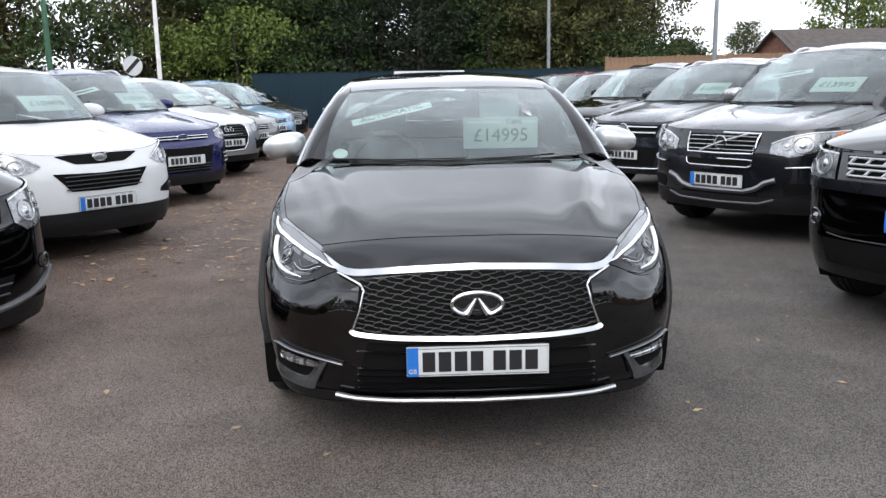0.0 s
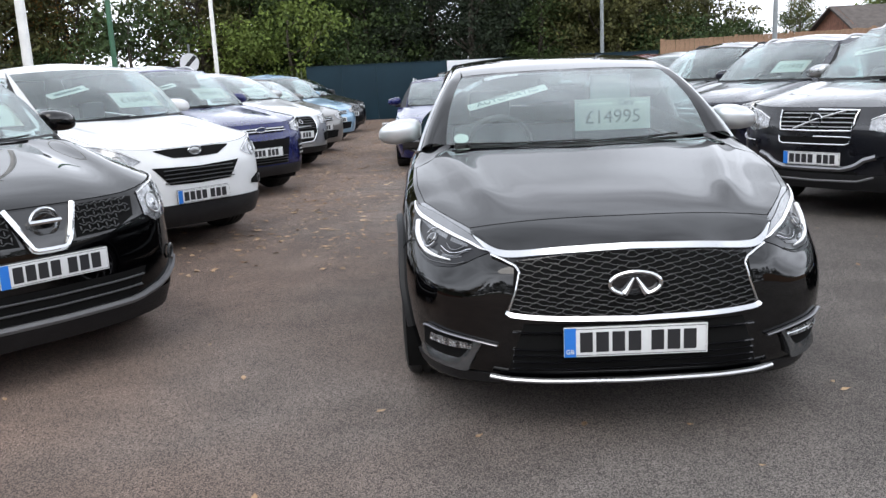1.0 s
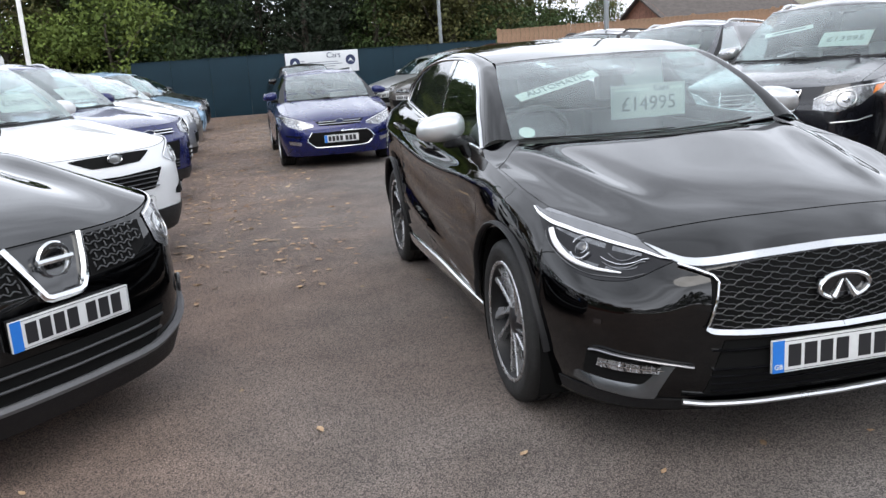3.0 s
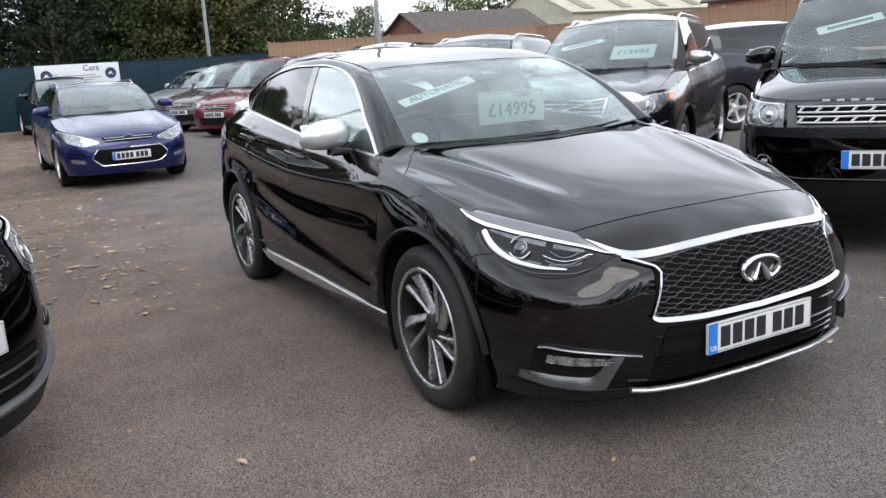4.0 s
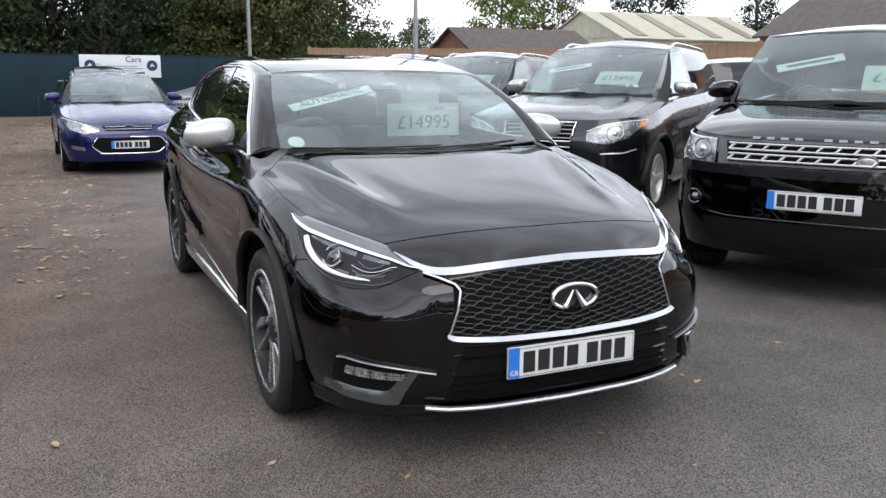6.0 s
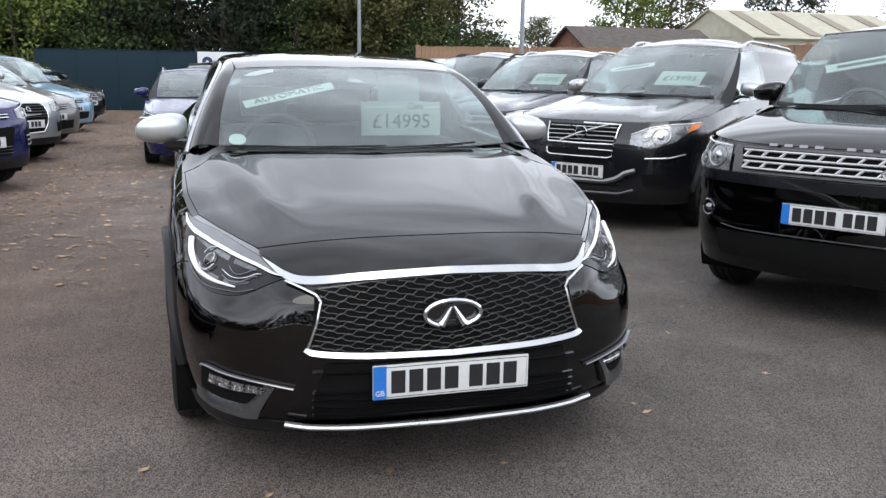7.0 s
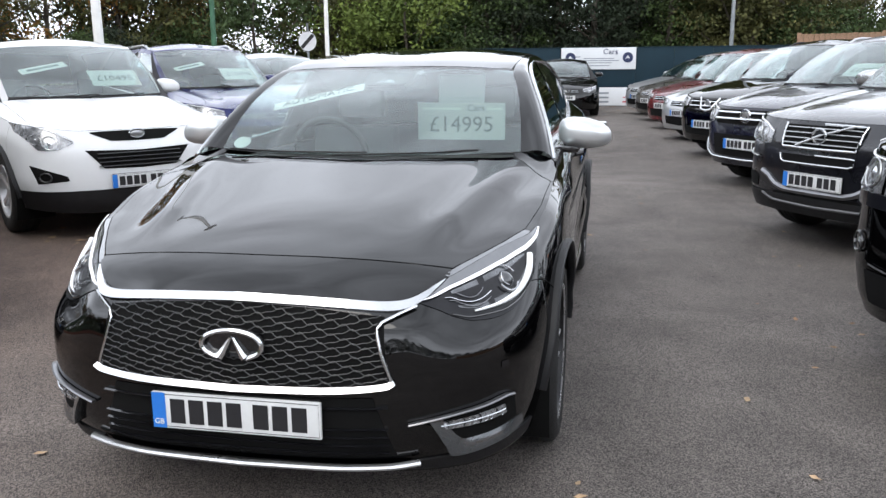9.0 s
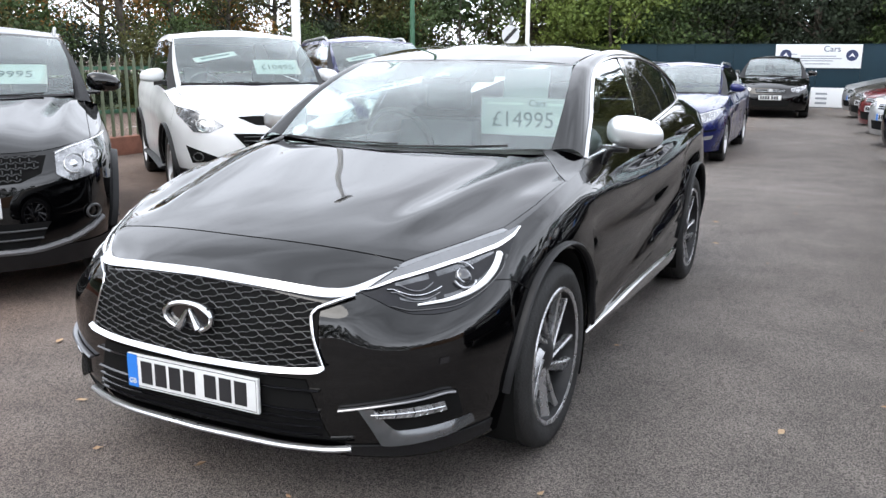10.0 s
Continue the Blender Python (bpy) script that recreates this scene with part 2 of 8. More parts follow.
# ---- building helpers ----
def link_bm(name, bm, material, smooth=True, sharp=35):
    me = bpy.data.meshes.new(name)
    bm.normal_update()
    if smooth:
        lim = radians(sharp)
        for f in bm.faces:
            f.smooth = True
        for e in bm.edges:
            if len(e.link_faces) == 2 and e.calc_face_angle(0.0) > lim:
                e.smooth = False
    bm.to_mesh(me)
    bm.free()
    me.materials.append(material)
    return new(name, me)


def part(name, bm, material, parent, label="", smooth=True, sharp=35):
    ob = link_bm(name, bm, material, smooth, sharp)
    ob.parent = parent
    if label:
        ob["label"] = label
    return ob


def share(name, me, parent, m=None):
    """Another part on mesh data that exists already."""
    ob = new(name, me)
    ob.parent = parent
    if m is not None:
        ob.matrix_basis = m
    return ob


def empty(name, m=None):
    ob = new(name)
    ob.empty_display_size = 0.2
    if m is not None:
        ob.matrix_world = m
    return ob


def grid_bm(P, closed_u=False, flip=False, bm=None):
    """A quad sheet from an array of points (rows, columns, 3)."""
    bm = bm or bmesh.new()
    R, C = len(P), len(P[0])
    V = [[bm.verts.new(tuple(P[i][j])) for j in range(C)] for i in range(R)]
    for i in range(R - 1):
        for j in range(C - (0 if closed_u else 1)):
            k = (j + 1) % C
            q = [V[i][j], V[i][k], V[i + 1][k], V[i + 1][j]]
            if flip:
                q.reverse()
            try:
                bm.faces.new(q)
            except ValueError:
                pass
    return bm


def thicken(bm, d):
    """Gives an open sheet a body of thickness d, away from its normals."""
    bmesh.ops.recalc_face_normals(bm, faces=bm.faces[:])
    bmesh.ops.solidify(bm, geom=bm.faces[:], thickness=d)
    return bm


def box_bm(x0, y0, z0, x1, y1, z1, bevel=0.0, seg=2, bm=None):
    own = bm is None
    bm = bm or bmesh.new()
    r = bmesh.ops.create_cube(bm, size=1.0)
    for v in r["verts"]:
        v.co = Vector(((x0 + x1) / 2 + v.co.x * (x1 - x0), (y0 + y1) / 2 + v.co.y * (y1 - y0), (z0 + z1) / 2 + v.co.z * (z1 - z0)))
    if bevel:
        es = list({e for v in r["verts"] for e in v.link_edges})
        bmesh.ops.bevel(bm, geom=es, offset=bevel, segments=seg, affect="EDGES", profile=0.7)
    return bm


def tube_bm(path, r, n=8, closed=False, bm=None, flat=None, up=None):
    """A round (or oval, flat=(a, b)) section swept along a path."""
    bm = bm or bmesh.new()
    P = [Vector(p) for p in path]
    K = len(P)
    rings = []
    for i in range(K):
        a = P[(i - 1) % K] if closed or i else P[0]
        c = P[(i + 1) % K] if closed or i < K - 1 else P[-1]
        t = (c - a).normalized()
        ref = Vector(up) if up else (Vector((0, 0, 1)) if abs(t.z) < 0.9 else Vector((1, 0, 0)))
        s = t.cross(ref).normalized()
        u = s.cross(t).normalized()
        ra, rb = flat if flat else (r, r)
        rr = r[i] / 1.0 if isinstance(r, (list, tuple)) else None
        if rr is not None:
            ra = rb = rr
        rings.append([bm.verts.new(P[i] + s * (ra * math.cos(k * 2 * math.pi / n)) + u * (rb * math.sin(k * 2 * math.pi / n))) for k in range(n)])
    for i in range(K if closed else K - 1):
        A, B = rings[i], rings[(i + 1) % K]
        for k in range(n):
            bm.faces.new((A[k], A[(k + 1) % n], B[(k + 1) % n], B[k]))
    if not closed:
        bm.faces.new(rings[0][::-1])
        bm.faces.new(rings[-1])
    return bm


def lathe_bm(profile, n=40, bm=None, closed=False):
    """A profile of (radius, x) turned round the x axis."""
    bm = bm or bmesh.new()
    rows = [[(x, r * math.cos(2 * math.pi * k / n), r * math.sin(2 * math.pi * k / n)) for k in range(n)] for r, x in profile]
    if closed:
        rows.append(rows[0])
    grid_bm(rows, closed_u=True, bm=bm)
    bmesh.ops.remove_doubles(bm, verts=bm.verts[:], dist=1e-5)
    bmesh.ops.recalc_face_normals(bm, faces=bm.faces[:])
    return bm


def prism_bm(poly, d0, d1, axis="y", bevel=0.0, bm=None):
    """A flat polygon in the plane square to axis, drawn out from d0 to d1."""
    bm = bm or bmesh.new()

    def place(a, b, d):
        return {"y": (a, d, b), "x": (d, a, b), "z": (a, b, d)}[axis]
    lo = [bm.verts.new(place(a, b, d0)) for a, b in poly]
    hi = [bm.verts.new(place(a, b, d1)) for a, b in poly]
    fs = [bm.faces.new(lo[::-1]), bm.faces.new(hi)]
    k = len(poly)
    for i in range(k):
        fs.append(bm.faces.new((lo[i], lo[(i + 1) % k], hi[(i + 1) % k], hi[i])))
    bmesh.ops.recalc_face_normals(bm, faces=fs)
    if bevel:
        es = list({e for f in fs for e in f.edges})
        bmesh.ops.bevel(bm, geom=es, offset=bevel, segments=2, affect="EDGES")
    return bm


def text_bm(words, size, depth=0.0015, sx=1.0):
    """Lettering in the built-in font, centred, facing -y, upright in x and z."""
    cu = bpy.data.curves.new("lettering", "FONT")
    cu.body, cu.size, cu.extrude, cu.align_x, cu.align_y = words, size, depth, "CENTER", "CENTER"
    cu.resolution_u = 3
    ob = bpy.data.objects.new("lettering", cu)
    me = ob.to_mesh()
    bm = bmesh.new()
    bm.from_mesh(me)
    ob.to_mesh_clear()
    bpy.data.objects.remove(ob)
    bpy.data.curves.remove(cu)
    bmesh.ops.transform(bm, matrix=Matrix.Rotation(radians(90), 4, "X") @ Matrix.Diagonal((sx, 1, 1, 1)), verts=bm.verts[:])
    return bm


def cat(ts, pts, t):
    """A smooth curve through pts at the knots ts (cubic Hermite with tamed slopes); t may be an array."""
    ts = np.asarray(ts, float)
    p = np.asarray(pts, float)
    if p.ndim == 1:
        p = p[:, None]
    h = ts[1:] - ts[:-1]
    d = (p[1:] - p[:-1]) / h[:, None]
    m = np.zeros_like(p)
    m[0], m[-1] = d[0], d[-1]
    if len(ts) > 2:
        a, b = d[:-1], d[1:]
        w1, w2 = (2 * h[1:] + h[:-1])[:, None], (h[1:] + 2 * h[:-1])[:, None]
        den = w1 * b + w2 * a
        ok = a * b > 0
        m[1:-1] = np.where(ok, (w1 + w2) * a * b / np.where(ok, den, 1.0), 0.0)
    q = np.atleast_1d(np.asarray(t, float))
    i = np.clip(np.searchsorted(ts, q) - 1, 0, len(ts) - 2)
    s = np.clip((q - ts[i]) / h[i], 0.0, 1.0)[:, None]
    hi = h[i][:, None]
    r = (2 * s**3 - 3 * s**2 + 1) * p[i] + (s**3 - 2 * s**2 + s) * hi * m[i] + (3 * s**2 - 2 * s**3) * p[i + 1] + (s**3 - s**2) * hi * m[i + 1]
    if np.ndim(t) == 0:
        return r[0] if r.shape[1] > 1 else float(r[0, 0])
    return r


# ---- cars: one shape family, driven by sizes ----
class Shape:
    """Body surfaces of a car in its own axes: nose at the origin, tail along +y, z up from the ground."""

    def __init__(self, **k):
        d = dict(L=4.42, hw=0.893, fo=0.888, wb=2.70, r=0.335, arch=0.375, zs=0.20, zb=0.22, zn=0.70, sb=0.055, zhl=0.845, yhl=0.64,
                 zbf=0.985, zbr=1.05, top_in=0.06, cowl=(1.22, 1.035), wsb=(0.67, 1.37, 1.055), wst=(0.579, 2.35, 1.413), zroof=1.475,
                 yrr=3.75, zrr=1.36, rear_in=0.30, tail=0.10, blunt=1.0, hump=0.36, crease=0.018, belt_in=0.035, win=(1.52, 2.42, 2.50, 3.22, 3.62), kick=0.07, tuck=0.05, nose=False, rise=0.035)
        d.update(k)
        self.L, self.hw, self.fo, self.wb, self.r, self.arch, self.zs, self.zb, self.zn, self.sb = d["L"], d["hw"], d["fo"], d["wb"], d["r"], d["arch"], d["zs"], d["zb"], d["zn"], d["sb"]
        self.zhl, self.yhl, self.zbf, self.zbr, self.top_in, self.cowl, self.wsb, self.wst, self.zroof, self.yrr = d["zhl"], d["yhl"], d["zbf"], d["zbr"], d["top_in"], d["cowl"], d["wsb"], d["wst"], d["zroof"], d["yrr"]
        self.zrr, self.rear_in, self.tail, self.blunt, self.hump, self.crease, self.belt_in, self.win, self.kick, self.tuck, self.nose, self.rise = d["zrr"], d["rear_in"], d["tail"], d["blunt"], d["hump"], d["crease"], d["belt_in"], d["win"], d["kick"], d["tuck"], d["nose"], d["rise"]
        self.sculpt = 0.013
        L, hw = self.L, self.hw
        b = self.blunt
        self.st = [(0, 0), (0.30, 0.008), (0.56, 0.055 / b), (0.775, 0.16 / b), (0.915, 0.36 / b), (0.978, 0.62), (1.0, 0.95), (0.995, 1.45), (0.985, 2.3),
                   (1.0, L - 1.15), (1.0, L - 0.80), (0.975, L - 0.42), (0.88, L - 0.14), (0.58, L - 0.03), (0, L)]
        pts = np.array([(fx * hw, y) for fx, y in self.st])
        self.t = np.concatenate([[0], np.cumsum(np.hypot(*(pts[1:] - pts[:-1]).T))])
        self.pts = pts
        # inward directions
        nrm = []
        for i in range(len(pts)):
            a, c = pts[max(0, i - 1)], pts[min(len(pts) - 1, i + 1)]
            if i == 0:
                nrm.append((0, 1))
            elif i == len(pts) - 1:
                nrm.append((0, -1))
            else:
                tx, ty = c - a
                q = math.hypot(tx, ty)
                nrm.append((-ty / q, tx / q))
        self.nrm = np.array(nrm)
        ztop = np.interp(pts[:, 1], [0, 0.055, 0.17, 0.36, self.yhl, 0.95, 1.45, L - 1.0, L - 0.3, L], [self.zn, self.zn + (self.zhl - self.zn) * 0.09, self.zn + (self.zhl - self.zn) * 0.52, self.zn + (self.zhl - self.zn) * 0.80, self.zhl, self.zhl + (self.zbf - self.zhl) * 0.45, self.zbf, self.zbr, self.zbr, self.zbr - 0.01])
        self.rows = []
        zs_f = [self.zb, self.zb + 0.10, 0.46 * (self.zn - self.zb) + self.zb, 0.74 * (self.zn - self.zb) + self.zb]
        in_f = [self.tuck, 0.005, 0.0, 0.015]
        in_s = [0.055, 0.02, 0.0, 0.008]
        in_r = [0.10, 0.02, 0.0, 0.03]
        for k in range(4):
            row = []
            for i, (p, nn) in enumerate(zip(pts, self.nrm)):
                w = abs(nn[0]) ** 1.5
                e = in_f[k] if p[1] < L / 2 else in_r[k]
                ins = w * in_s[k] + (1 - w) * e
                zside = [self.zs, self.zs + 0.14, 0.52, ztop[i] - 0.16][k]
                zrear = [self.zb + 0.06, 0.36, 0.55, 0.80][k]
                z = w * zside + (1 - w) * (zs_f[k] if p[1] < L / 2 else zrear)
                q = p + nn * ins
                row.append((max(q[0], 0) if i in (0, len(pts) - 1) else q[0], q[1], z))
            self.rows.append(np.array(row))
        row = []
        for i, (p, nn) in enumerate(zip(pts, self.nrm)):
            w = abs(nn[0]) ** 1.5
            ins = w * self.top_in + (1 - w) * (self.sb if p[1] < L / 2 else self.tail)
            q = p + nn * ins
            row.append((q[0], q[1], ztop[i]))
        self.rows.append(np.array(row))
        self.reshape()
        # the skin as a fine table over the place round the car and the height
        self.nu, self.nf = 320, 36
        uu = np.linspace(0, self.t[-1], self.nu + 1)
        cols = np.stack([cat(self.t, r, uu) for r in self.rows], axis=1)
        ff = np.linspace(0, 1, self.nf + 1)
        tab = np.zeros((self.nu + 1, self.nf + 1, 3))
        for k, c in enumerate(cols):
            z = c[0, 2] + (c[-1, 2] - c[0, 2]) * ff
            tab[k, :, :2] = cat(c[:, 2], c[:, :2], z)
            tab[k, :, 2] = z
        self.tab = tab.tolist()
        self.du = self.t[-1] / self.nu
        # the nose edge as smooth functions of x
        ex = self.hw - self.top_in
        n = 240
        self.edx = ex / n
        raw = []
        for k in range(n + 1):
            lo, hi = 0.0, self.t[6]
            for _ in range(18):
                m = (lo + hi) / 2
                if self.ends(m)[1][0] < k * self.edx:
                    lo = m
                else:
                    hi = m
            e = self.ends(lo)[1]
            raw.append((e[1], e[2]))
        A = np.array(raw)
        for _ in range(160):
            B = np.concatenate([A[1:2], A, A[-1:]])
            S_ = 0.25 * B[:-2] + 0.5 * B[1:-1] + 0.25 * B[2:]
            w = np.clip((n - np.arange(n + 1)) / 40.0, 0, 1)[:, None]
            A = A * (1 - w) + S_ * w
        self.eyz = A.tolist()
        cx, cy, cz = self.wsb
        self._cx = [0, cx * 0.5, cx, ex]
        self._cv = [(self.cowl[0], self.cowl[1]), (self.cowl[0] + (cy - self.cowl[0]) * 0.3, self.cowl[1] + 0.006), (cy, cz - 0.012), (cy + 0.06, self.zbf - 0.002)]
        xs = np.linspace(0, ex, 121)
        C = cat(self._cx, self._cv, xs)
        for _ in range(60):
            B = np.concatenate([C[1:2], C, C[-1:]])
            C = 0.25 * B[:-2] + 0.5 * B[1:-1] + 0.25 * B[2:]
        self._cxs, self._cys, self._czs = xs, C[:, 0], C[:, 1]

    def reshape(self):
        """Room for a car's own section lines."""

    def ends(self, u):
        """Lowest and highest point of the skin at u."""
        q = min(max(u / self.du, 0.0), self.nu - 1e-6)
        i = int(q)
        f = q - i
        a, b = self.tab[i], self.tab[i + 1]
        return [[a[k][c] * (1 - f) + b[k][c] * f for c in range(3)] for k in (0, -1)]

    def side(self, u, z):
        """The outer skin at the place u round the car and the height z."""
        q = min(max(u / self.du, 0.0), self.nu - 1e-6)
        i = int(q)
        f = q - i
        a, b = self.tab[i], self.tab[i + 1]
        z0, z1 = a[0][2] * (1 - f) + b[0][2] * f, a[-1][2] * (1 - f) + b[-1][2] * f
        z = min(max(z, z0), z1)
        r = min((z - z0) / (z1 - z0) * self.nf, self.nf - 1e-6)
        k = int(r)
        g = r - k
        p, s, v, w = a[k], a[k + 1], b[k], b[k + 1]
        x, y = [(p[c] * (1 - g) + s[c] * g) * (1 - f) + (v[c] * (1 - g) + w[c] * g) * f for c in (0, 1)]
        if 1.25 < y < self.L - 0.5 and x > 0.7:
            # shoulder crease and the hollow under it along the doors
            k = min(1.0, (y - 1.25) / 0.45) * min(1.0, (self.L - 0.5 - y) / 0.6)
            k = k * k * (3 - 2 * k) * min(1.0, (z1 - z) / 0.06)
            x += self.sculpt * k * (math.exp(-((z - 0.80 - 0.035 * (y - 1.5)) / 0.05) ** 2) - 1.3 * math.exp(-((z - 0.57) / 0.11) ** 2))
        return np.array([x, y, z])

    def u_of_y(self, y):
        s = self.pts[1:-1, 1]
        return float(np.interp(y, s, self.t[1:-1])) if y > 0.3 else float(np.interp(y, self.pts[:7, 1], self.t[:7]))

    def u_of_x(self, x, z, umax=None):
        lo, hi = 0.0, umax or self.t[6]
        for _ in range(16):
            mid = (lo + hi) / 2
            if self.side(mid, z)[0] < x:
                lo = mid
            else:
                hi = mid
        return (lo + hi) / 2

    def front(self, x, z, off=0.0):
        """A point of the front skin at x across and z up, off metres proud of it."""
        s = -1 if x < 0 else 1
        u = self.u_of_x(abs(x), z)
        p = self.side(u, z)
        if off:
            h = 0.01
            a, b = self.side(max(u - h, 0), z), self.side(u + h, z)
            if u < h:
                a = np.array((-b[0], b[1], b[2]))
            c, d = self.side(u, z - h), self.side(u, z + h)
            nn = np.cross(b - a, d - c)
            q = np.linalg.norm(nn)
            if q > 1e-9:
                nn = nn / q
                if nn[1] > 0 and nn[0] < 0.5:
                    nn = -nn
                if abs(x) < 1e-6:
                    nn[0] = 0
                p = p + nn * off
        return Vector((s * p[0], p[1], p[2]))

    def at(self, u, z, off=0.0, s=1):
        """A point of the skin at the place u round the car, off metres proud."""
        p = self.side(u, z)
        h = 0.012
        a, b = self.side(max(u - h, 0), z), self.side(u + h, z)
        c, d = self.side(u, z - h), self.side(u, z + h)
        nn = np.cross(b - a, d - c)
        nn /= max(np.linalg.norm(nn), 1e-9)
        if nn[1] > 0:
            nn = -nn
        p = p + nn * off
        return Vector((s * p[0], p[1], p[2]))

    def flank(self, y, z, off=0.0, s=1):
        u = self.u_of_y(y)
        p = self.side(u, z)
        h = 0.02
        a, b = self.side(u - h, z), self.side(u + h, z)
        c, d = self.side(u, z - h), self.side(u, z + h)
        nn = np.cross(b - a, d - c)
        nn /= max(np.linalg.norm(nn), 1e-9)
        if nn[0] < 0:
            nn = -nn
        p = p + nn * off
        return Vector((s * p[0], p[1], p[2]))

    def edge(self, u):
        return np.array(self.ends(u)[1])

    def edge_x(self, x):
        """The nose edge's y and z at x across."""
        q = min(max(x / self.edx, 0.0), len(self.eyz) - 1.001)
        i = int(q)
        f = q - i
        a, b = self.eyz[i], self.eyz[i + 1]
        return a[0] * (1 - f) + b[0] * f, a[1] * (1 - f) + b[1] * f

    def cowl_at(self, x):
        """End of the bonnet and wing tops at x across: y and z."""
        ax = abs(x)
        y = float(np.interp(ax, self._cxs, self._cys)) - 0.012
        z = float(np.interp(ax, self._cxs, self._czs))
        return y, z

    def deck(self, x, y):
        """Height of the bonnet and wing tops."""
        ax = abs(x)
        y0, z0 = self.edge_x(min(ax, self.hw - self.top_in - 0.012))
        y1, z1 = self.cowl_at(x)
        s = min(max((y - y0) / max(y1 - y0, 1e-4), 0), 1)
        f = ax / (self.hw - self.top_in)
        k = self.hump * (1 - min(1, f**2.2))
        z = z0 + (z1 - z0) * (k * (1 - (1 - s) ** 6) + (1 - k) * s)
        xc = 0.58 + 0.08 * s
        z += self.crease * s * (1 - s**6) * 1.6 * (math.exp(-((ax - xc) / 0.075) ** 2) - 0.8 * math.exp(-((ax - xc + 0.16) / 0.10) ** 2))
        return z

    # greenhouse: rows from the belt to the roof edge
    def house(self):
        cx, cy, cz = self.wsb
        tx, ty, tz = self.wst
        w0, w1, w2, w3, w4 = self.win
        bi = self.hw - self.top_in - self.belt_in
        zb = lambda y: float(np.interp(y, [1.45, self.L - 1.0], [self.zbf, self.zbr])) + 0.004
        yr, zr = self.yrr, self.zrr
        rw = tx + 0.012
        k = self.kick
        # name, base point, roof point
        S = [
            ("ws", (0, self.cowl[0], self.cowl[1] + 0.01), (0, ty - 0.06, tz + 0.030)),
            ("ws", (cx * 0.5, self.cowl[0] + (cy - self.cowl[0]) * 0.28, cz - 0.012), (tx * 0.5, ty - 0.046, tz + 0.0225)),
            ("ws", (cx, cy, cz), (tx, ty, tz)),
            ("pillar", (cx + 0.034, cy + 0.036, zb(cy + 0.06)), (rw - 0.005, ty + 0.020, tz + 0.003)),
            ("fwin", (bi, w0 - 0.085, zb(w0)), (rw, ty + 0.038, tz + 0.006)),
            ("fwin", (bi + 0.004, (w0 + w1) / 2, zb((w0 + w1) / 2)), (rw + 0.004, ty + 0.11 + (w1 - ty - 0.11) * 0.55, tz + self.rise * 0.62)),
            ("fwin", (bi, w1, zb(w1)), (rw + 0.006, w1 + 0.02, tz + self.rise)),
            ("pillar", (bi, w2, zb(w2)), (rw + 0.010, w2 + 0.02, tz + self.rise)),
            ("rwin", (bi - 0.012, w3, zb(w3) + k * 0.3), (rw - 0.004, w3 - 0.06, zr + (tz + self.rise - zr) * 0.75)),
            ("rwin", (bi - 0.06, w4, zb(w4) + k), (rw - 0.03, min(w4 - 0.03, yr - 0.12), zr + (tz + self.rise - zr) * 0.35)),
            ("pillar", (bi - 0.16, self.L - self.rear_in - 0.10, zb(self.L - 0.3) + k * 0.6), (rw - 0.07, yr, zr)),
            ("rscreen", (0, self.L - self.rear_in + 0.04, zb(self.L - 0.3) + k * 0.3), (0, yr + 0.07, zr + 0.02)),
        ]
        return S


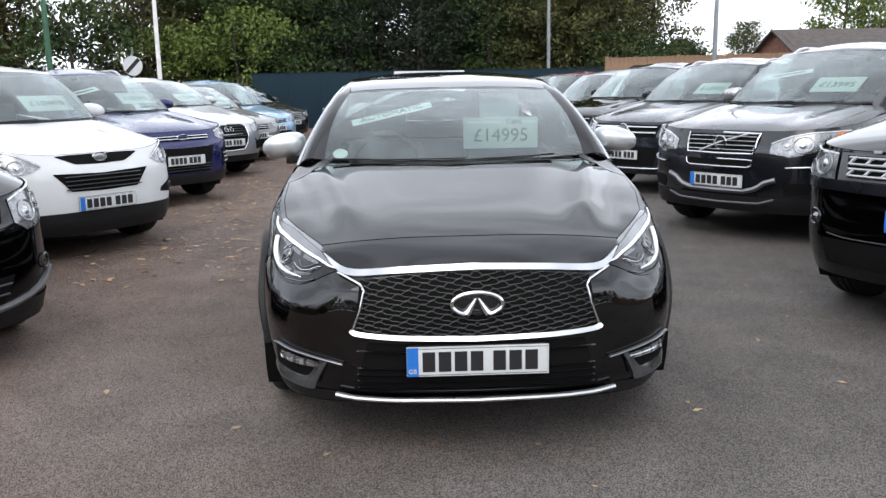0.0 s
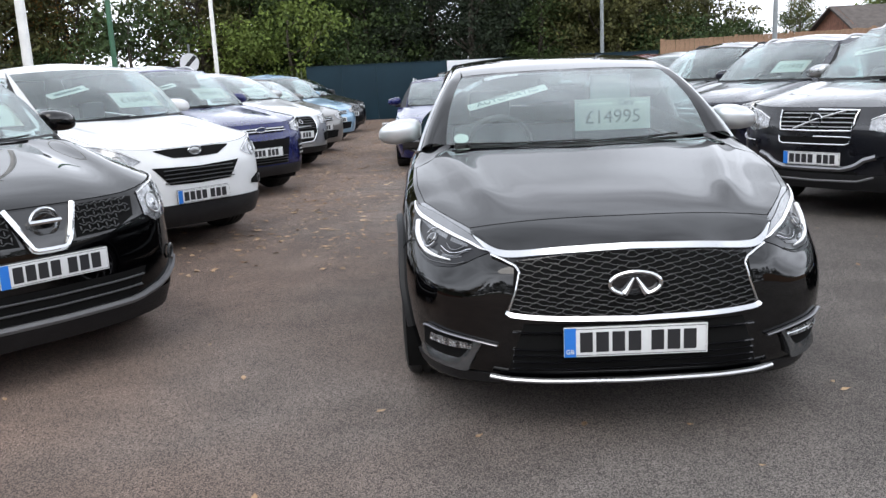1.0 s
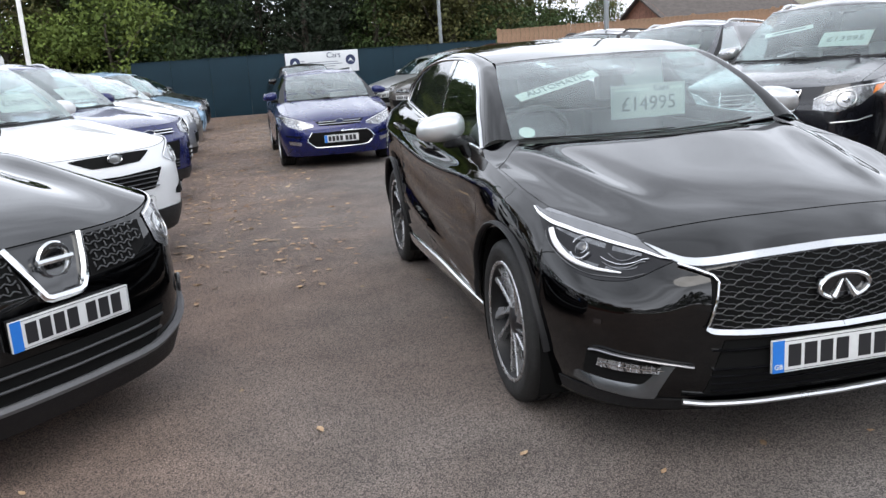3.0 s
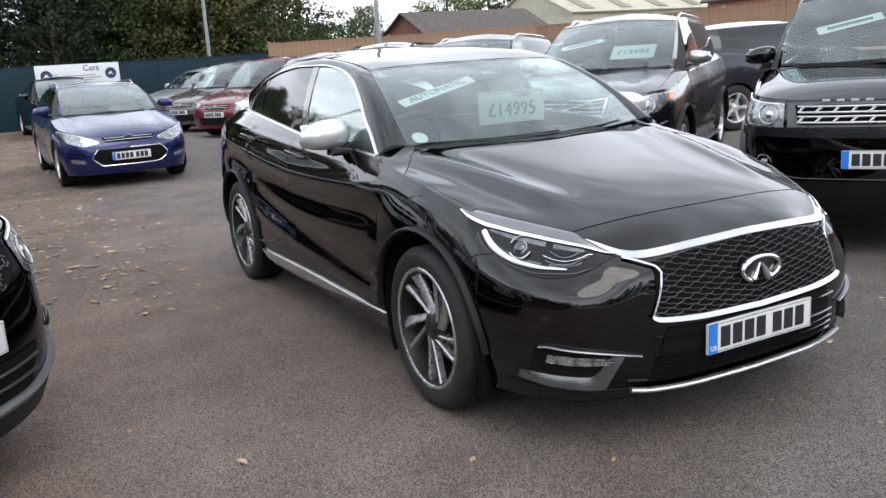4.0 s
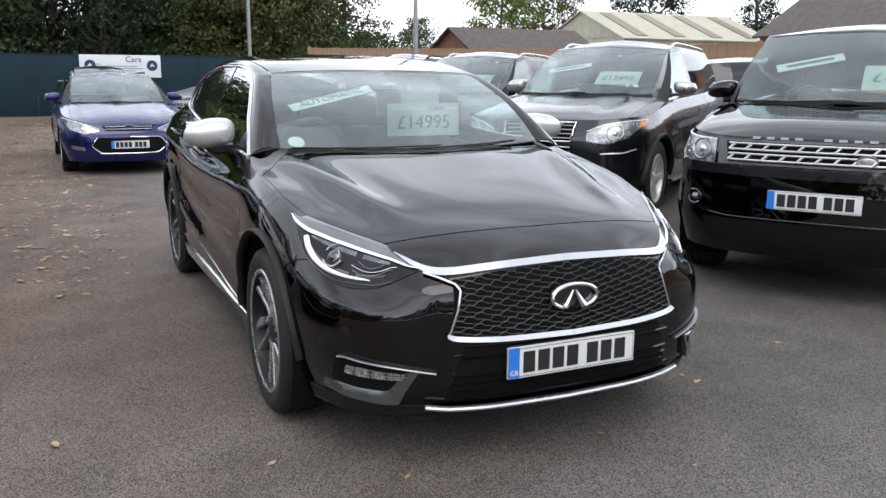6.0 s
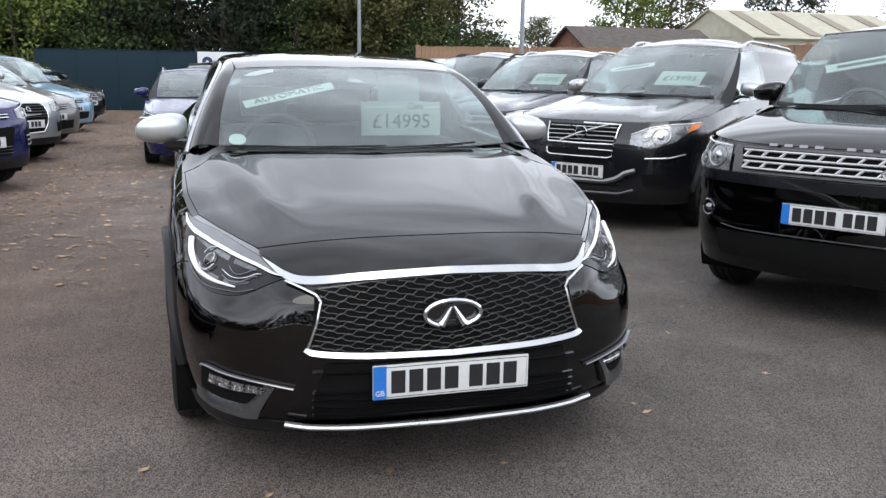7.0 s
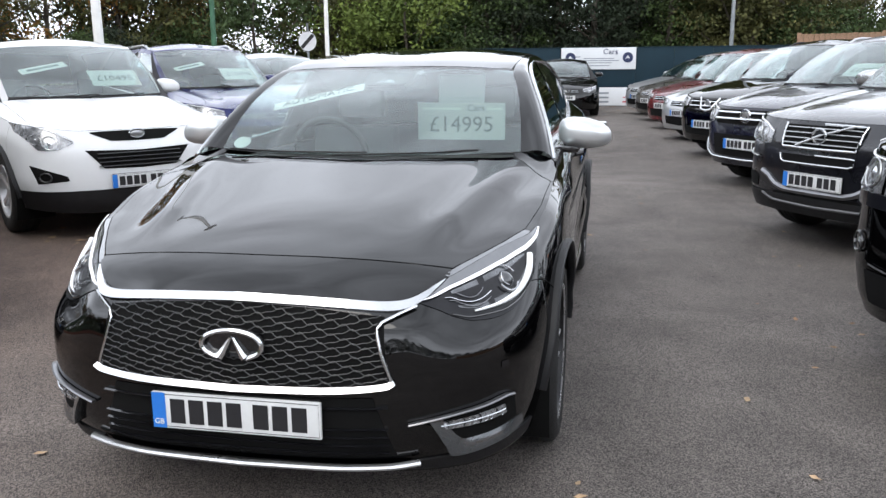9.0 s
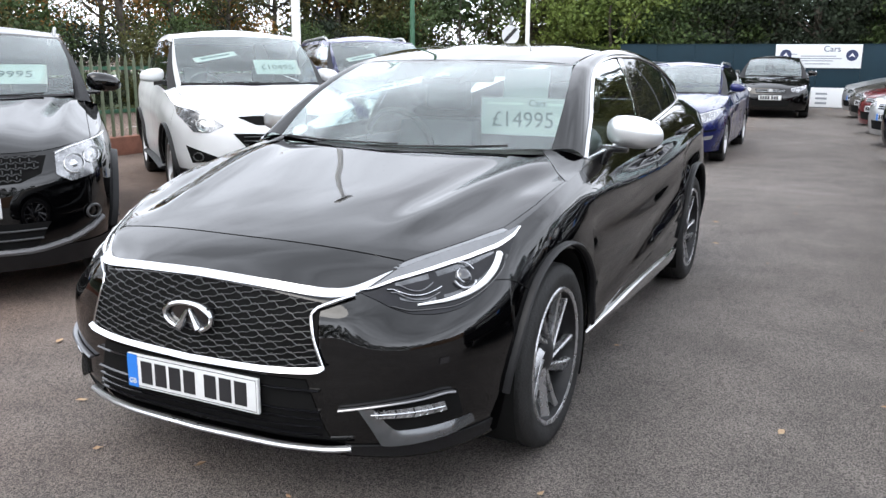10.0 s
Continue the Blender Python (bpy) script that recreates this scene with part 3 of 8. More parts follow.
class HeroShape(Shape):
    """The black hatchback: swept-back lamps over a creased cheek, raised bonnet ridges, a waved flank."""

    def reshape(self):
        self.sculpt = 0.0
        self._edge = None
        top = [(0, 0.070, 0.750), (0.268, 0.082, 0.742), (0.455, 0.135, 0.727), (0.570, 0.250, 0.770), (0.695, 0.475, 0.818), (0.790, 0.660, 0.848), (0.822, 0.95, 0.915), (0.824, 1.45, 0.985),
               (0.816, 2.30, 1.022), (0.800, 3.27, 1.098), (0.785, 3.62, 1.120), (0.74, 3.95, 1.11), (0.66, 4.20, 1.10), (0.45, 4.31, 1.09), (0, 4.34, 1.08)]
        cheek = [(0, 0.030, 0.660), (0.268, 0.038, 0.660), (0.484, 0.070, 0.648), (0.643, 0.203, 0.660), (0.768, 0.425, 0.705), (0.838, 0.650, 0.765)]
        crease_z = [0.555, 0.555, 0.560, 0.575, 0.605, 0.650]
        low, mid = [], []
        for i, (p, nn) in enumerate(zip(self.pts, self.nrm)):
            t = np.array(top[i], float)
            if i < 6:
                q = p + nn * (0.004, 0.004, 0.004, 0.006, 0.010, 0.010)[i]
                low.append((q[0], q[1], crease_z[i]))
                mid.append(cheek[i])
            else:
                q = p + nn * (0.005 if i < 11 else 0.02)
                low.append((q[0], q[1], t[2] - 0.20))
                r = p * 0.60 + t[:2] * 0.40
                mid.append((r[0], r[1], t[2] - 0.062))
        self.rows[3] = np.array(low)
        self.rows[4] = np.array(mid)
        self.rows.append(np.array(top, float))

    def side(self, u, z):
        p = Shape.side(self, u, z)
        x, y, z = p
        if 1.10 < y < 4.05 and x > 0.7:
            k = min(1.0, (y - 1.10) / 0.35) * min(1.0, (4.05 - y) / 0.4)
            k = k * k * (3 - 2 * k)
            z1 = float(np.interp(y, [1.1, 1.5, 2.0, 2.5, 2.9, 3.3, 3.7, 4.05], [0.875, 0.865, 0.842, 0.838, 0.868, 0.915, 0.955, 0.97]))
            z2 = float(np.interp(y, [1.1, 1.7, 2.4, 3.0, 3.4], [0.36, 0.385, 0.435, 0.53, 0.64]))
            f = 0.013 * math.exp(-((z - z1) / 0.032) ** 2) - 0.013 * math.exp(-((z - z1 + 0.115) / 0.075) ** 2)
            f += (0.012 * math.exp(-((z - z2) / 0.035) ** 2) - 0.016 * math.exp(-((z - z2 - 0.10) / 0.06) ** 2)) * min(1.0, max(0.0, (3.35 - y) / 0.3))
            p = np.array((x + k * f, y, z))
        return p

    def outline(self):
        """Half width and height of the wing's upper edge along y."""
        if self._edge is None:
            E = np.array([self.ends(u)[1] for u in np.linspace(0, self.u_of_y(1.6), 160)])
            self._edge = (E[:, 1], E[:, 0], E[:, 2])
        return self._edge

    def deck(self, x, y):
        ys, xs, zs = self.outline()
        xe, ze = float(np.interp(y, ys, xs)), float(np.interp(y, ys, zs))
        zc = float(cat([0.03, 0.07, 0.14, 0.24, 0.40, 0.62, 0.90, 1.20, 1.45], [[v] for v in (0.722, 0.750, 0.787, 0.824, 0.867, 0.912, 0.961, 1.016, 1.06)], y))
        ax = abs(x)
        q = min(1.0, ax / max(xe, 1e-3))
        z = zc + (ze - zc) * q**2.5
        s = min(1.0, max(0.0, (y - 0.34) / 0.95))
        k = min(1.0, s * 3.2) * (1 - 0.5 * s**5)
        xc = 0.465 + 0.205 * s**1.1
        k *= k * (3 - 2 * k) if k < 1 else 1.0
        z += 0.013 * k * math.exp(-((ax - xc) / 0.06) ** 2) - 0.009 * k * math.exp(-((ax - xc - 0.105) / 0.06) ** 2)
        # shallow hollow inside the ridges and a soft raised centre
        z += -0.003 * k * math.exp(-((ax - xc + 0.13) / 0.08) ** 2)
        return z

    def house(self):
        H = Shape.house(self)
        tx, ty, tz = self.wst
        cx, cy, cz = self.wsb
        H[0] = ("ws", (0, self.cowl[0], self.cowl[1] + 0.008), (0, ty - 0.058, tz + 0.015))
        H[1] = ("ws", (cx * 0.5, self.cowl[0] + (cy - self.cowl[0]) * 0.26, self.cowl[1] + 0.010), (tx * 0.5, ty - 0.044, tz + 0.011))
        return H


WHEEL_CACHE = {}


def wheel_meshes(r, rim, w, spokes, style):
    """Tyre, rim barrel, spokes and cap of a wheel, its outer face towards +x."""
    key = (r, rim, w, spokes, style)
    if key in WHEEL_CACHE:
        return WHEEL_CACHE[key]
    h = w / 2
    tyre = lathe_bm([(rim - 0.012, -h * 0.72), (rim + 0.006, -h * 0.92), (rim + 0.05, -h), (r - 0.03, -h * 0.98), (r - 0.008, -h * 0.86), (r, -h * 0.7), (r, -0.052), (r - 0.008, -0.048), (r - 0.008, -0.040), (r, -0.036),
                     (r, -0.006), (r - 0.008, -0.004), (r - 0.008, 0.004), (r, 0.006), (r, 0.036), (r - 0.008, 0.040), (r - 0.008, 0.048), (r, 0.052),
                     (r, h * 0.7), (r - 0.008, h * 0.86), (r - 0.03, h * 0.98), (rim + 0.05, h), (rim + 0.03, h * 0.985), (rim + 0.006, h * 0.92), (rim - 0.012, h * 0.72)], 48, closed=True)
    barrel = lathe_bm([(rim + 0.004, h * 0.90), (rim - 0.004, h * 0.93), (rim - 0.016, h * 0.90), (rim - 0.022, h * 0.70), (rim - 0.035, -h * 0.2), (rim - 0.04, -h * 0.8), (rim - 0.001, -h * 0.8), (rim - 0.001, h * 0.5)], 48, closed=True)
    lip = lathe_bm([(rim + 0.005, h * 0.915), (rim + 0.001, h * 0.955), (rim - 0.009, h * 0.945), (rim - 0.013, h * 0.91)], 48, closed=True)
    disc = lathe_bm([(0.0, 0.005), (rim * 0.62, 0.005), (rim * 0.62, -0.02), (0.0, -0.02)], 32)
    sp = bmesh.new()
    for i in range(spokes):
        a = 2 * math.pi * i / spokes
        if style == "blade":
            # swept spokes: broad two-faced blades and thin straight ribs by turns
            da = 0.62 if i % 2 else 0.80
            pr = [(0.052, -0.008, 0.009), (rim * 0.45, -0.008, 0.010), (rim * 0.75, -0.009, 0.011), (rim - 0.010, -0.014, 0.017)] if i % 2 else [(0.055, -0.014, 0.012), (rim * 0.45, -0.020, 0.013), (rim * 0.75, -0.024, 0.016), (rim - 0.010, -0.030, 0.027)]
        else:
            da = 0.0
            pr = [(0.045, -0.030, 0.030), (rim * 0.4, -0.021, 0.021), (rim * 0.72, -0.024, 0.024), (rim - 0.012, -0.036, 0.036)]
        rows = []
        a_in, a_out = a, a + da
        p_in = Vector((0, math.cos(a_in), math.sin(a_in))) * pr[0][0]
        p_out = Vector((0, math.cos(a_out), math.sin(a_out))) * pr[-1][0]
        way = (p_out - p_in).normalized()
        tt = Vector((0, -way.z, way.y))
        for q, (rad, lo, hi) in enumerate(pr):
            c = p_in + (p_out - p_in) * ((rad - pr[0][0]) / (pr[-1][0] - pr[0][0]))
            x0 = h * (0.66 + 0.18 * (rad / rim) ** 2)
            e = 0.005
            tw = (0.002 if i % 2 else 0.012) if style == "blade" else 0.0
            rows.append([c + tt * lo + Vector((x0 - 0.03, 0, 0)), c + tt * lo + Vector((x0 - e - tw, 0, 0)), c + tt * (lo + e) + Vector((x0 - tw, 0, 0)), c + tt * (hi - e) + Vector((x0, 0, 0)), c + tt * hi + Vector((x0 - e, 0, 0)), c + tt * hi + Vector((x0 - 0.03, 0, 0))])
        grid_bm(rows, closed_u=True, bm=sp)
    bmesh.ops.recalc_face_normals(sp, faces=sp.faces[:])
    hub = lathe_bm([(0.0, h * 0.72), (0.026, h * 0.72), (0.030, h * 0.70), (0.055, h * 0.66), (0.075, h * 0.52), (0.075, 0.0)], 24)
    out = []
    for nm, bm in (("tyre", tyre), ("rim", barrel), ("spokes", sp), ("hub", hub), ("brake_disc", disc), ("rim_edge", lip)):
        me = bpy.data.meshes.new(nm)
        for f in bm.faces:
            f.smooth = True
        for e in bm.edges:
            if len(e.link_faces) == 2 and e.calc_face_angle(0.0) > radians(40):
                e.smooth = False
        bm.to_mesh(me)
        bm.free()
        out.append(me)
    WHEEL_CACHE[key] = out
    return out


def add_wheel(parent, x, y, r, rim, w, side, spokes=10, style="blade", rim_mat=None, steer=0.0, low=False):
    tyre, barrel, sp, hub, disc, lip = wheel_meshes(r, rim, w, spokes, style)
    if not tyre.materials:
        tyre.materials.append(RUBBER)
        barrel.materials.append(ALLOY_BARREL if style == "blade" else ALLOY)
        sp.materials.append(rim_mat or ALLOY)
        hub.materials.append(ALLOY_DK if style == "blade" else ALLOY)
        disc.materials.append(SATIN_DK if style == "blade" else SATIN)
        lip.materials.append(rim_mat or ALLOY)
    # the tyre's squash rests on the ground: the hub sits at the tyre's radius
    t = share("wheel", tyre, parent, Matrix.Translation((side * x, y, r)) @ Matrix.Rotation(radians(steer) + (0 if side > 0 else math.pi), 4, "Z"))
    for nm, me in (("rim", barrel), ("spokes", sp), ("hub_cap", hub), ("brake_disc", disc), ("rim_edge", lip)):
        share(nm, me, t)
    return t


def ribbon(S, lower, upper, off, n=24, m=5, thick=0.004, mirror=1):
    """A patch of the front skin between two lines of (x, z), off metres proud."""
    lo, up = np.array(lower, float), np.array(upper, float)

    def resample(p):
        d = np.concatenate([[0], np.cumsum(np.hypot(*(p[1:] - p[:-1]).T))])
        d /= d[-1]
        return [np.array([np.interp(s, d, p[:, 0]), np.interp(s, d, p[:, 1])]) for s in np.linspace(0, 1, n)]
    A, B = resample(lo), resample(up)
    rows = []
    for j in range(m):
        f = j / (m - 1)
        row = []
        for a, b in zip(A, B):
            q = a + (b - a) * f
            p = S.front(abs(q[0]) * mirror if mirror else q[0], q[1], off)
            row.append(p)
        rows.append(row)
    bm = grid_bm(rows, flip=mirror < 0)
    bmesh.ops.remove_doubles(bm, verts=bm.verts[:], dist=1e-4)
    if thick:
        bm.normal_update()
        if sum(f.normal.y for f in bm.faces) > 0:
            bmesh.ops.reverse_faces(bm, faces=bm.faces[:])
        r = bmesh.ops.extrude_face_region(bm, geom=bm.faces[:])
        vs = [v for v in r["geom"] if isinstance(v, bmesh.types.BMVert)]
        for v in vs:
            v.co += Vector((0, thick, 0)) if thick > 0 else Vector((0, thick, 0))
        bmesh.ops.recalc_face_normals(bm, faces=bm.faces[:])
    return bm


def skin_line(S, pts, off, n=30, mirror=0):
    """A path over the front skin through (x, z) points."""
    p = np.array(pts, float)
    d = np.concatenate([[0], np.cumsum(np.hypot(*(p[1:] - p[:-1]).T))])
    out = []
    for s in np.linspace(0, d[-1], n):
        x, z = np.interp(s, d, p[:, 0]), np.interp(s, d, p[:, 1])
        out.append(S.front(mirror * abs(x) if mirror else x, z, off))
    return out


# ---- the black hatchback's own panels ----
def bonnet_side(y):
    """Half width of the bonnet at its side cut."""
    return float(np.interp(y, [0.25, 0.302, 0.40, 0.52, 0.64, 0.85, 1.125, 1.40], [0.556, 0.582, 0.640, 0.706, 0.763, 0.799, 0.812, 0.812]))


def hero_deck(car, S, body):
    """Nose panel, clamshell bonnet and wing tops."""
    ys = lambda x: 0.240 + 0.062 * (x / 0.582) ** 2
    rows = []
    for j in range(8):
        row = []
        for x in np.linspace(-0.578, 0.578, 90):
            y0 = S.edge_x(abs(x))[0]
            y = y0 + (ys(x) - 0.003 - y0) * j / 7
            z = S.deck(x, y)
            row.append((x, y, z if j else min(z, S.edge_x(abs(x))[1] + 0.001)))
        rows.append(row)
    part("nose_panel", grid_bm(rows), body, car, sharp=60)
    rows = []
    n = 46
    for j in range(n):
        s = j / (n - 1)
        yl = 0.302 + (1.125 - 0.302) * s
        row = []
        for q in np.linspace(-1, 1, 121):
            xr = q * 0.812
            yf, yr = ys(q * 0.582) + 0.003, min(S.cowl_at(xr)[0] - 0.004, float(np.interp(abs(xr), [0.650, 0.812], [1.356, 1.125])))
            x = q * (bonnet_side(yl) - 0.0008)
            y = yf + (yr - yf) * s
            row.append((x, y, S.deck(x, y)))
        rows.append(row)
    bm = grid_bm(rows)
    bm.normal_update()
    rim = [e for e in bm.edges if e.is_boundary]
    r = bmesh.ops.extrude_edge_only(bm, edges=rim)
    for v in r["geom"]:
        if isinstance(v, bmesh.types.BMVert):
            v.co.z -= 0.02
    part("bonnet", bm, body, car, sharp=50)
    yo, xo, zo = S.outline()
    for s in (1, -1):
        for nm, ya, yb, m, n in (("wing_top", 0.640, 1.30, body, 34), ("lamp_brow", 0.262, 0.638, LAMPGREY, 22)):
            rows = []
            for y in np.linspace(ya, yb, n):
                a, b = bonnet_side(y) + 0.0016, float(np.interp(y, yo, xo)) - 0.0005
                rows.append([(s * (a + (max(b, a + 0.001) - a) * k / 5), y, S.deck(a + (b - a) * k / 5, y)) for k in range(6)])
            part(nm, grid_bm(rows, flip=s > 0), m, car, "smoked grey upper edge of the headlamp" if nm == "lamp_brow" else "", sharp=60)


BELT_Y, BELT_Z, BELT_X = [1.41, 1.9, 2.43, 2.84, 3.3, 3.64], [1.000, 1.018, 1.046, 1.083, 1.120, 1.145], [0.803, 0.798, 0.790, 0.781, 0.757, 0.728]
TOP_YZ = [(1.41, 1.0), (1.52, 1.078), (1.65, 1.152), (1.75, 1.215), (1.86, 1.272), (1.96, 1.316), (2.10, 1.357), (2.27, 1.385), (2.5, 1.401), (2.8, 1.402), (3.1, 1.380), (3.35, 1.332), (3.52, 1.262), (3.60, 1.20), (3.64, 1.145)]
ROOF_EDGE = [(2.02, (0.557, 1.983, 1.368)), (2.14, (0.566, 2.12, 1.396)), (2.27, (0.572, 2.27, 1.418)), (2.5, (0.576, 2.5, 1.438)), (2.8, (0.573, 2.8, 1.443)), (3.1, (0.562, 3.1, 1.425)), (3.35, (0.55, 3.38, 1.390)), (3.52, (0.54, 3.62, 1.346)), (3.60, (0.53, 3.78, 1.31)), (3.64, (0.52, 3.93, 1.265))]


def belt_z(y):
    return float(cat(BELT_Y, [[v] for v in BELT_Z], y))


def window_top(y):
    return float(cat([a for a, _ in TOP_YZ], [[b] for _, b in TOP_YZ], y))


def glass_x(y, z):
    """Half width of the side glass, leaning in towards the roof."""
    h = max(0.0, z - belt_z(y))
    return float(cat(BELT_Y, [[v] for v in BELT_X], y)) - (0.30 * h + 0.55 * h * h)


def hero_greenhouse(car, S, body):
    """Windscreen, arched side windows with bright surrounds, pillars and roof."""
    H = S.house()
    nv = 13
    cols = []
    for k in np.linspace(0, 2, 25):
        b = cat([0, 1, 2], [np.array(H[i][1], float) for i in range(3)], k)
        r = cat([0, 1, 2], [np.array(H[i][2], float) for i in range(3)], k)
        col = []
        for f in np.linspace(0, 1, nv):
            g = math.sin(math.pi * f) * 0.022
            col.append(b + (r - b) * f + np.array((0.9 * g * (k / 2) ** 4, -1.3 * g, g)))
        cols.append(col)
    W = np.array(cols)
    full = np.concatenate([(W * (-1, 1, 1))[::-1][:-1], W])

    def band(name, f0, f1, m, rows=9, label=""):
        R = []
        for f in np.linspace(f0, f1, rows) * (nv - 1):
            i = min(int(f), nv - 2)
            R.append(full[:, i] * (1 - (f - i)) + full[:, i + 1] * (f - i))
        bm = grid_bm(R)
        bmesh.ops.recalc_face_normals(bm, faces=bm.faces[:])
        if m is GLASS:
            thicken(bm, 0.005)
        return part(name, bm, m, car, label, sharp=60)
    g = band("windscreen", 0.008, 0.965, GLASS, 13)
    g.visible_shadow = False
    band("windscreen_header", 0.965, 1.0, GLOSSBLK, 3)
    band("windscreen_cowl", -0.0, 0.008, PLASTIC, 3)
    edge = W[-1]

    def outer(y):
        if y <= 2.02:
            f = (y - 1.41) / 0.61 * (nv - 1)
            i = min(int(f), nv - 2)
            return edge[i] * (1 - (f - i)) + edge[i + 1] * (f - i)
        return cat([a for a, _ in ROOF_EDGE], [np.array(b) for _, b in ROOF_EDGE], y)

    def side_pt(y, z, off=0.0):
        return np.array((glass_x(y, z) + off, y, z + off * 0.4))

    def pane(name, b0, b1, t0, t1, m, n, off=0.0, label=""):
        for s in (1, -1):
            R = []
            for r in np.linspace(0, 1, 10):
                row = []
                for c in np.linspace(0, 1, n):
                    yb, yt = b0 + (b1 - b0) * c, t0 + (t1 - t0) * c
                    y = yb + (yt - yb) * r
                    z = belt_z(yb) + (window_top(yt) - belt_z(yb)) * r
                    p = side_pt(y, z, off)
                    row.append((s * p[0], p[1], p[2]))
                R.append(row)
            bm = grid_bm(R, flip=s < 0)
            bmesh.ops.remove_doubles(bm, verts=bm.verts[:], dist=1e-5)
            if m is GLASS:
                thicken(bm, 0.004)
            ob = part(name, bm, m, car, label, sharp=60)
            ob.visible_shadow = m is not GLASS
    pane("front_window", 1.415, 2.37, 1.415, 2.52, GLASS, 22)
    pane("b_pillar", 2.37, 2.45, 2.52, 2.60, GLOSSBLK, 3, 0.003)
    pane("rear_window", 2.45, 3.28, 2.60, 3.30, GLASS_DK, 16)
    pane("window_divider", 3.28, 3.31, 3.30, 3.33, GLOSSBLK, 3, 0.003)
    pane("quarter_light", 3.31, 3.636, 3.33, 3.636, GLASS_DK, 10)
    yy = sorted(set(np.linspace(1.41, 2.02, 22).tolist() + np.linspace(2.02, 3.36, 26).tolist() + np.linspace(3.36, 3.64, 16).tolist()))
    inner_line = [side_pt(y, window_top(y)) for y in yy]
    outer_line = [np.array(outer(y)) for y in yy]
    soft_in, soft_out = np.array(inner_line), np.array(outer_line)
    for _ in range(8):
        soft_in[1:-1] = 0.25 * soft_in[:-2] + 0.5 * soft_in[1:-1] + 0.25 * soft_in[2:]
        soft_out[1:-1] = 0.25 * soft_out[:-2] + 0.5 * soft_out[1:-1] + 0.25 * soft_out[2:]
    for s in (1, -1):
        R = []
        for k in range(9):
            f = k / 8
            row = []
            for y, a, b in zip(yy, soft_in, soft_out):
                d = np.linalg.norm(b - a)
                p = a + (b - a) * f + np.array((0.55, -0.25 if y < 2.1 else 0.0, 0.65)) * ((0.24 if y < 2.0 else 0.20) * d * math.sin(math.pi * f))
                row.append((s * p[0], p[1], p[2]))
            R.append(row)
        # foot of the pillar, tucked below the wing
        bm = grid_bm(R, flip=s < 0)
        part("a_pillar_and_cant_rail", bm, body, car, "black pillar sweeping into the roof rail", sharp=60)
        foot = [np.array(v) for v in ((0.640, 1.366, 1.026), (0.668, 1.386, 1.030), (0.705, 1.396, 1.027), (0.745, 1.404, 1.019), (0.778, 1.410, 1.009), (0.803, 1.414, 1.001), (0.824, 1.43, 0.985))]
        cut = [(0.652, 1.357), (0.684, 1.311), (0.716, 1.266), (0.748, 1.220), (0.782, 1.173), (0.8145, 1.128), (0.8235, 1.128)]
        R = [[] for _ in range(10)]
        for p, (cx, cy) in zip(foot, cut):
            for k, row in enumerate(R):
                f = k / 9
                x, y = cx + (p[0] - cx) * f, cy + (p[1] - cy) * f
                z = S.deck(x, y) + (p[2] - S.deck(p[0], p[1])) * f**2 + 0.001
                row.append((s * x, y, z))
        part("pillar_foot", grid_bm(R, flip=s > 0), body, car, sharp=70)
        # bright line round the windows
        top = [side_pt(y, window_top(y), 0.003) for y in yy]
        part("window_trim", tube_bm([(s * p[0], p[1], p[2]) for p in top], 0.007, 8, flat=(0.006, 0.0085), up=(1, 0, 0)), CHROME, car, "slim chrome line over the side windows")
        low = [side_pt(y, belt_z(y) - 0.004, 0.005) for y in np.linspace(1.41, 3.645, 40)]
        part("window_trim", tube_bm([(s * p[0], p[1], p[2]) for p in low], 0.009, 8, flat=(0.008, 0.013), up=(1, 0, 0)), CHROME, car, "chrome strip under the side windows")
        # shoulder between the door tops and the glass, on to the tail
        rows = [[], [], []]
        for u in np.linspace(S.u_of_y(1.30), S.t[-1], 60):
            e = S.edge(u)
            y = e[1]
            if y < 3.64 and e[0] > 0.6:
                yb = max(y, 1.41)
                c = np.array((glass_x(yb, belt_z(yb)), yb, belt_z(yb)))
            else:
                f = (u - S.u_of_y(3.64)) / (S.t[-1] - S.u_of_y(3.64))
                c = cat([0, 0.35, 0.65, 1.0], [np.array(v) for v in ((0.728, 3.64, 1.145), (0.66, 4.02, 1.13), (0.42, 4.22, 1.11), (0, 4.27, 1.105))], min(1, max(0, f)))
            m = (e + c) / 2 + np.array((0.004, 0, 0.006))
            for row, p in zip(rows, (e, m, c)):
                row.append((s * p[0], p[1], p[2]))
        part("shoulder", grid_bm(rows, flip=s < 0), body, car, sharp=60)
        a, b = [np.array((0.728, 3.64, 1.145)), np.array((0.52, 3.93, 1.265))], [np.array((0.64, 4.05, 1.125)), np.array((0.50, 4.02, 1.24))]
        R = [[tuple(np.array((s, 1, 1)) * (a[0] + (a[1] - a[0]) * f)) for f in (0, 0.5, 1)], [tuple(np.array((s, 1, 1)) * (b[0] + (b[1] - b[0]) * f)) for f in (0, 0.5, 1)]]
        part("c_pillar", grid_bm(R, flip=s < 0), body, car)
    # roof
    R = []
    zc = lambda g: float(cat([0, 0.12, 0.3, 0.5, 0.7, 0.87, 1.0], [[v] for v in (1.383, 1.428, 1.467, 1.481, 1.466, 1.425, 1.375)], g))
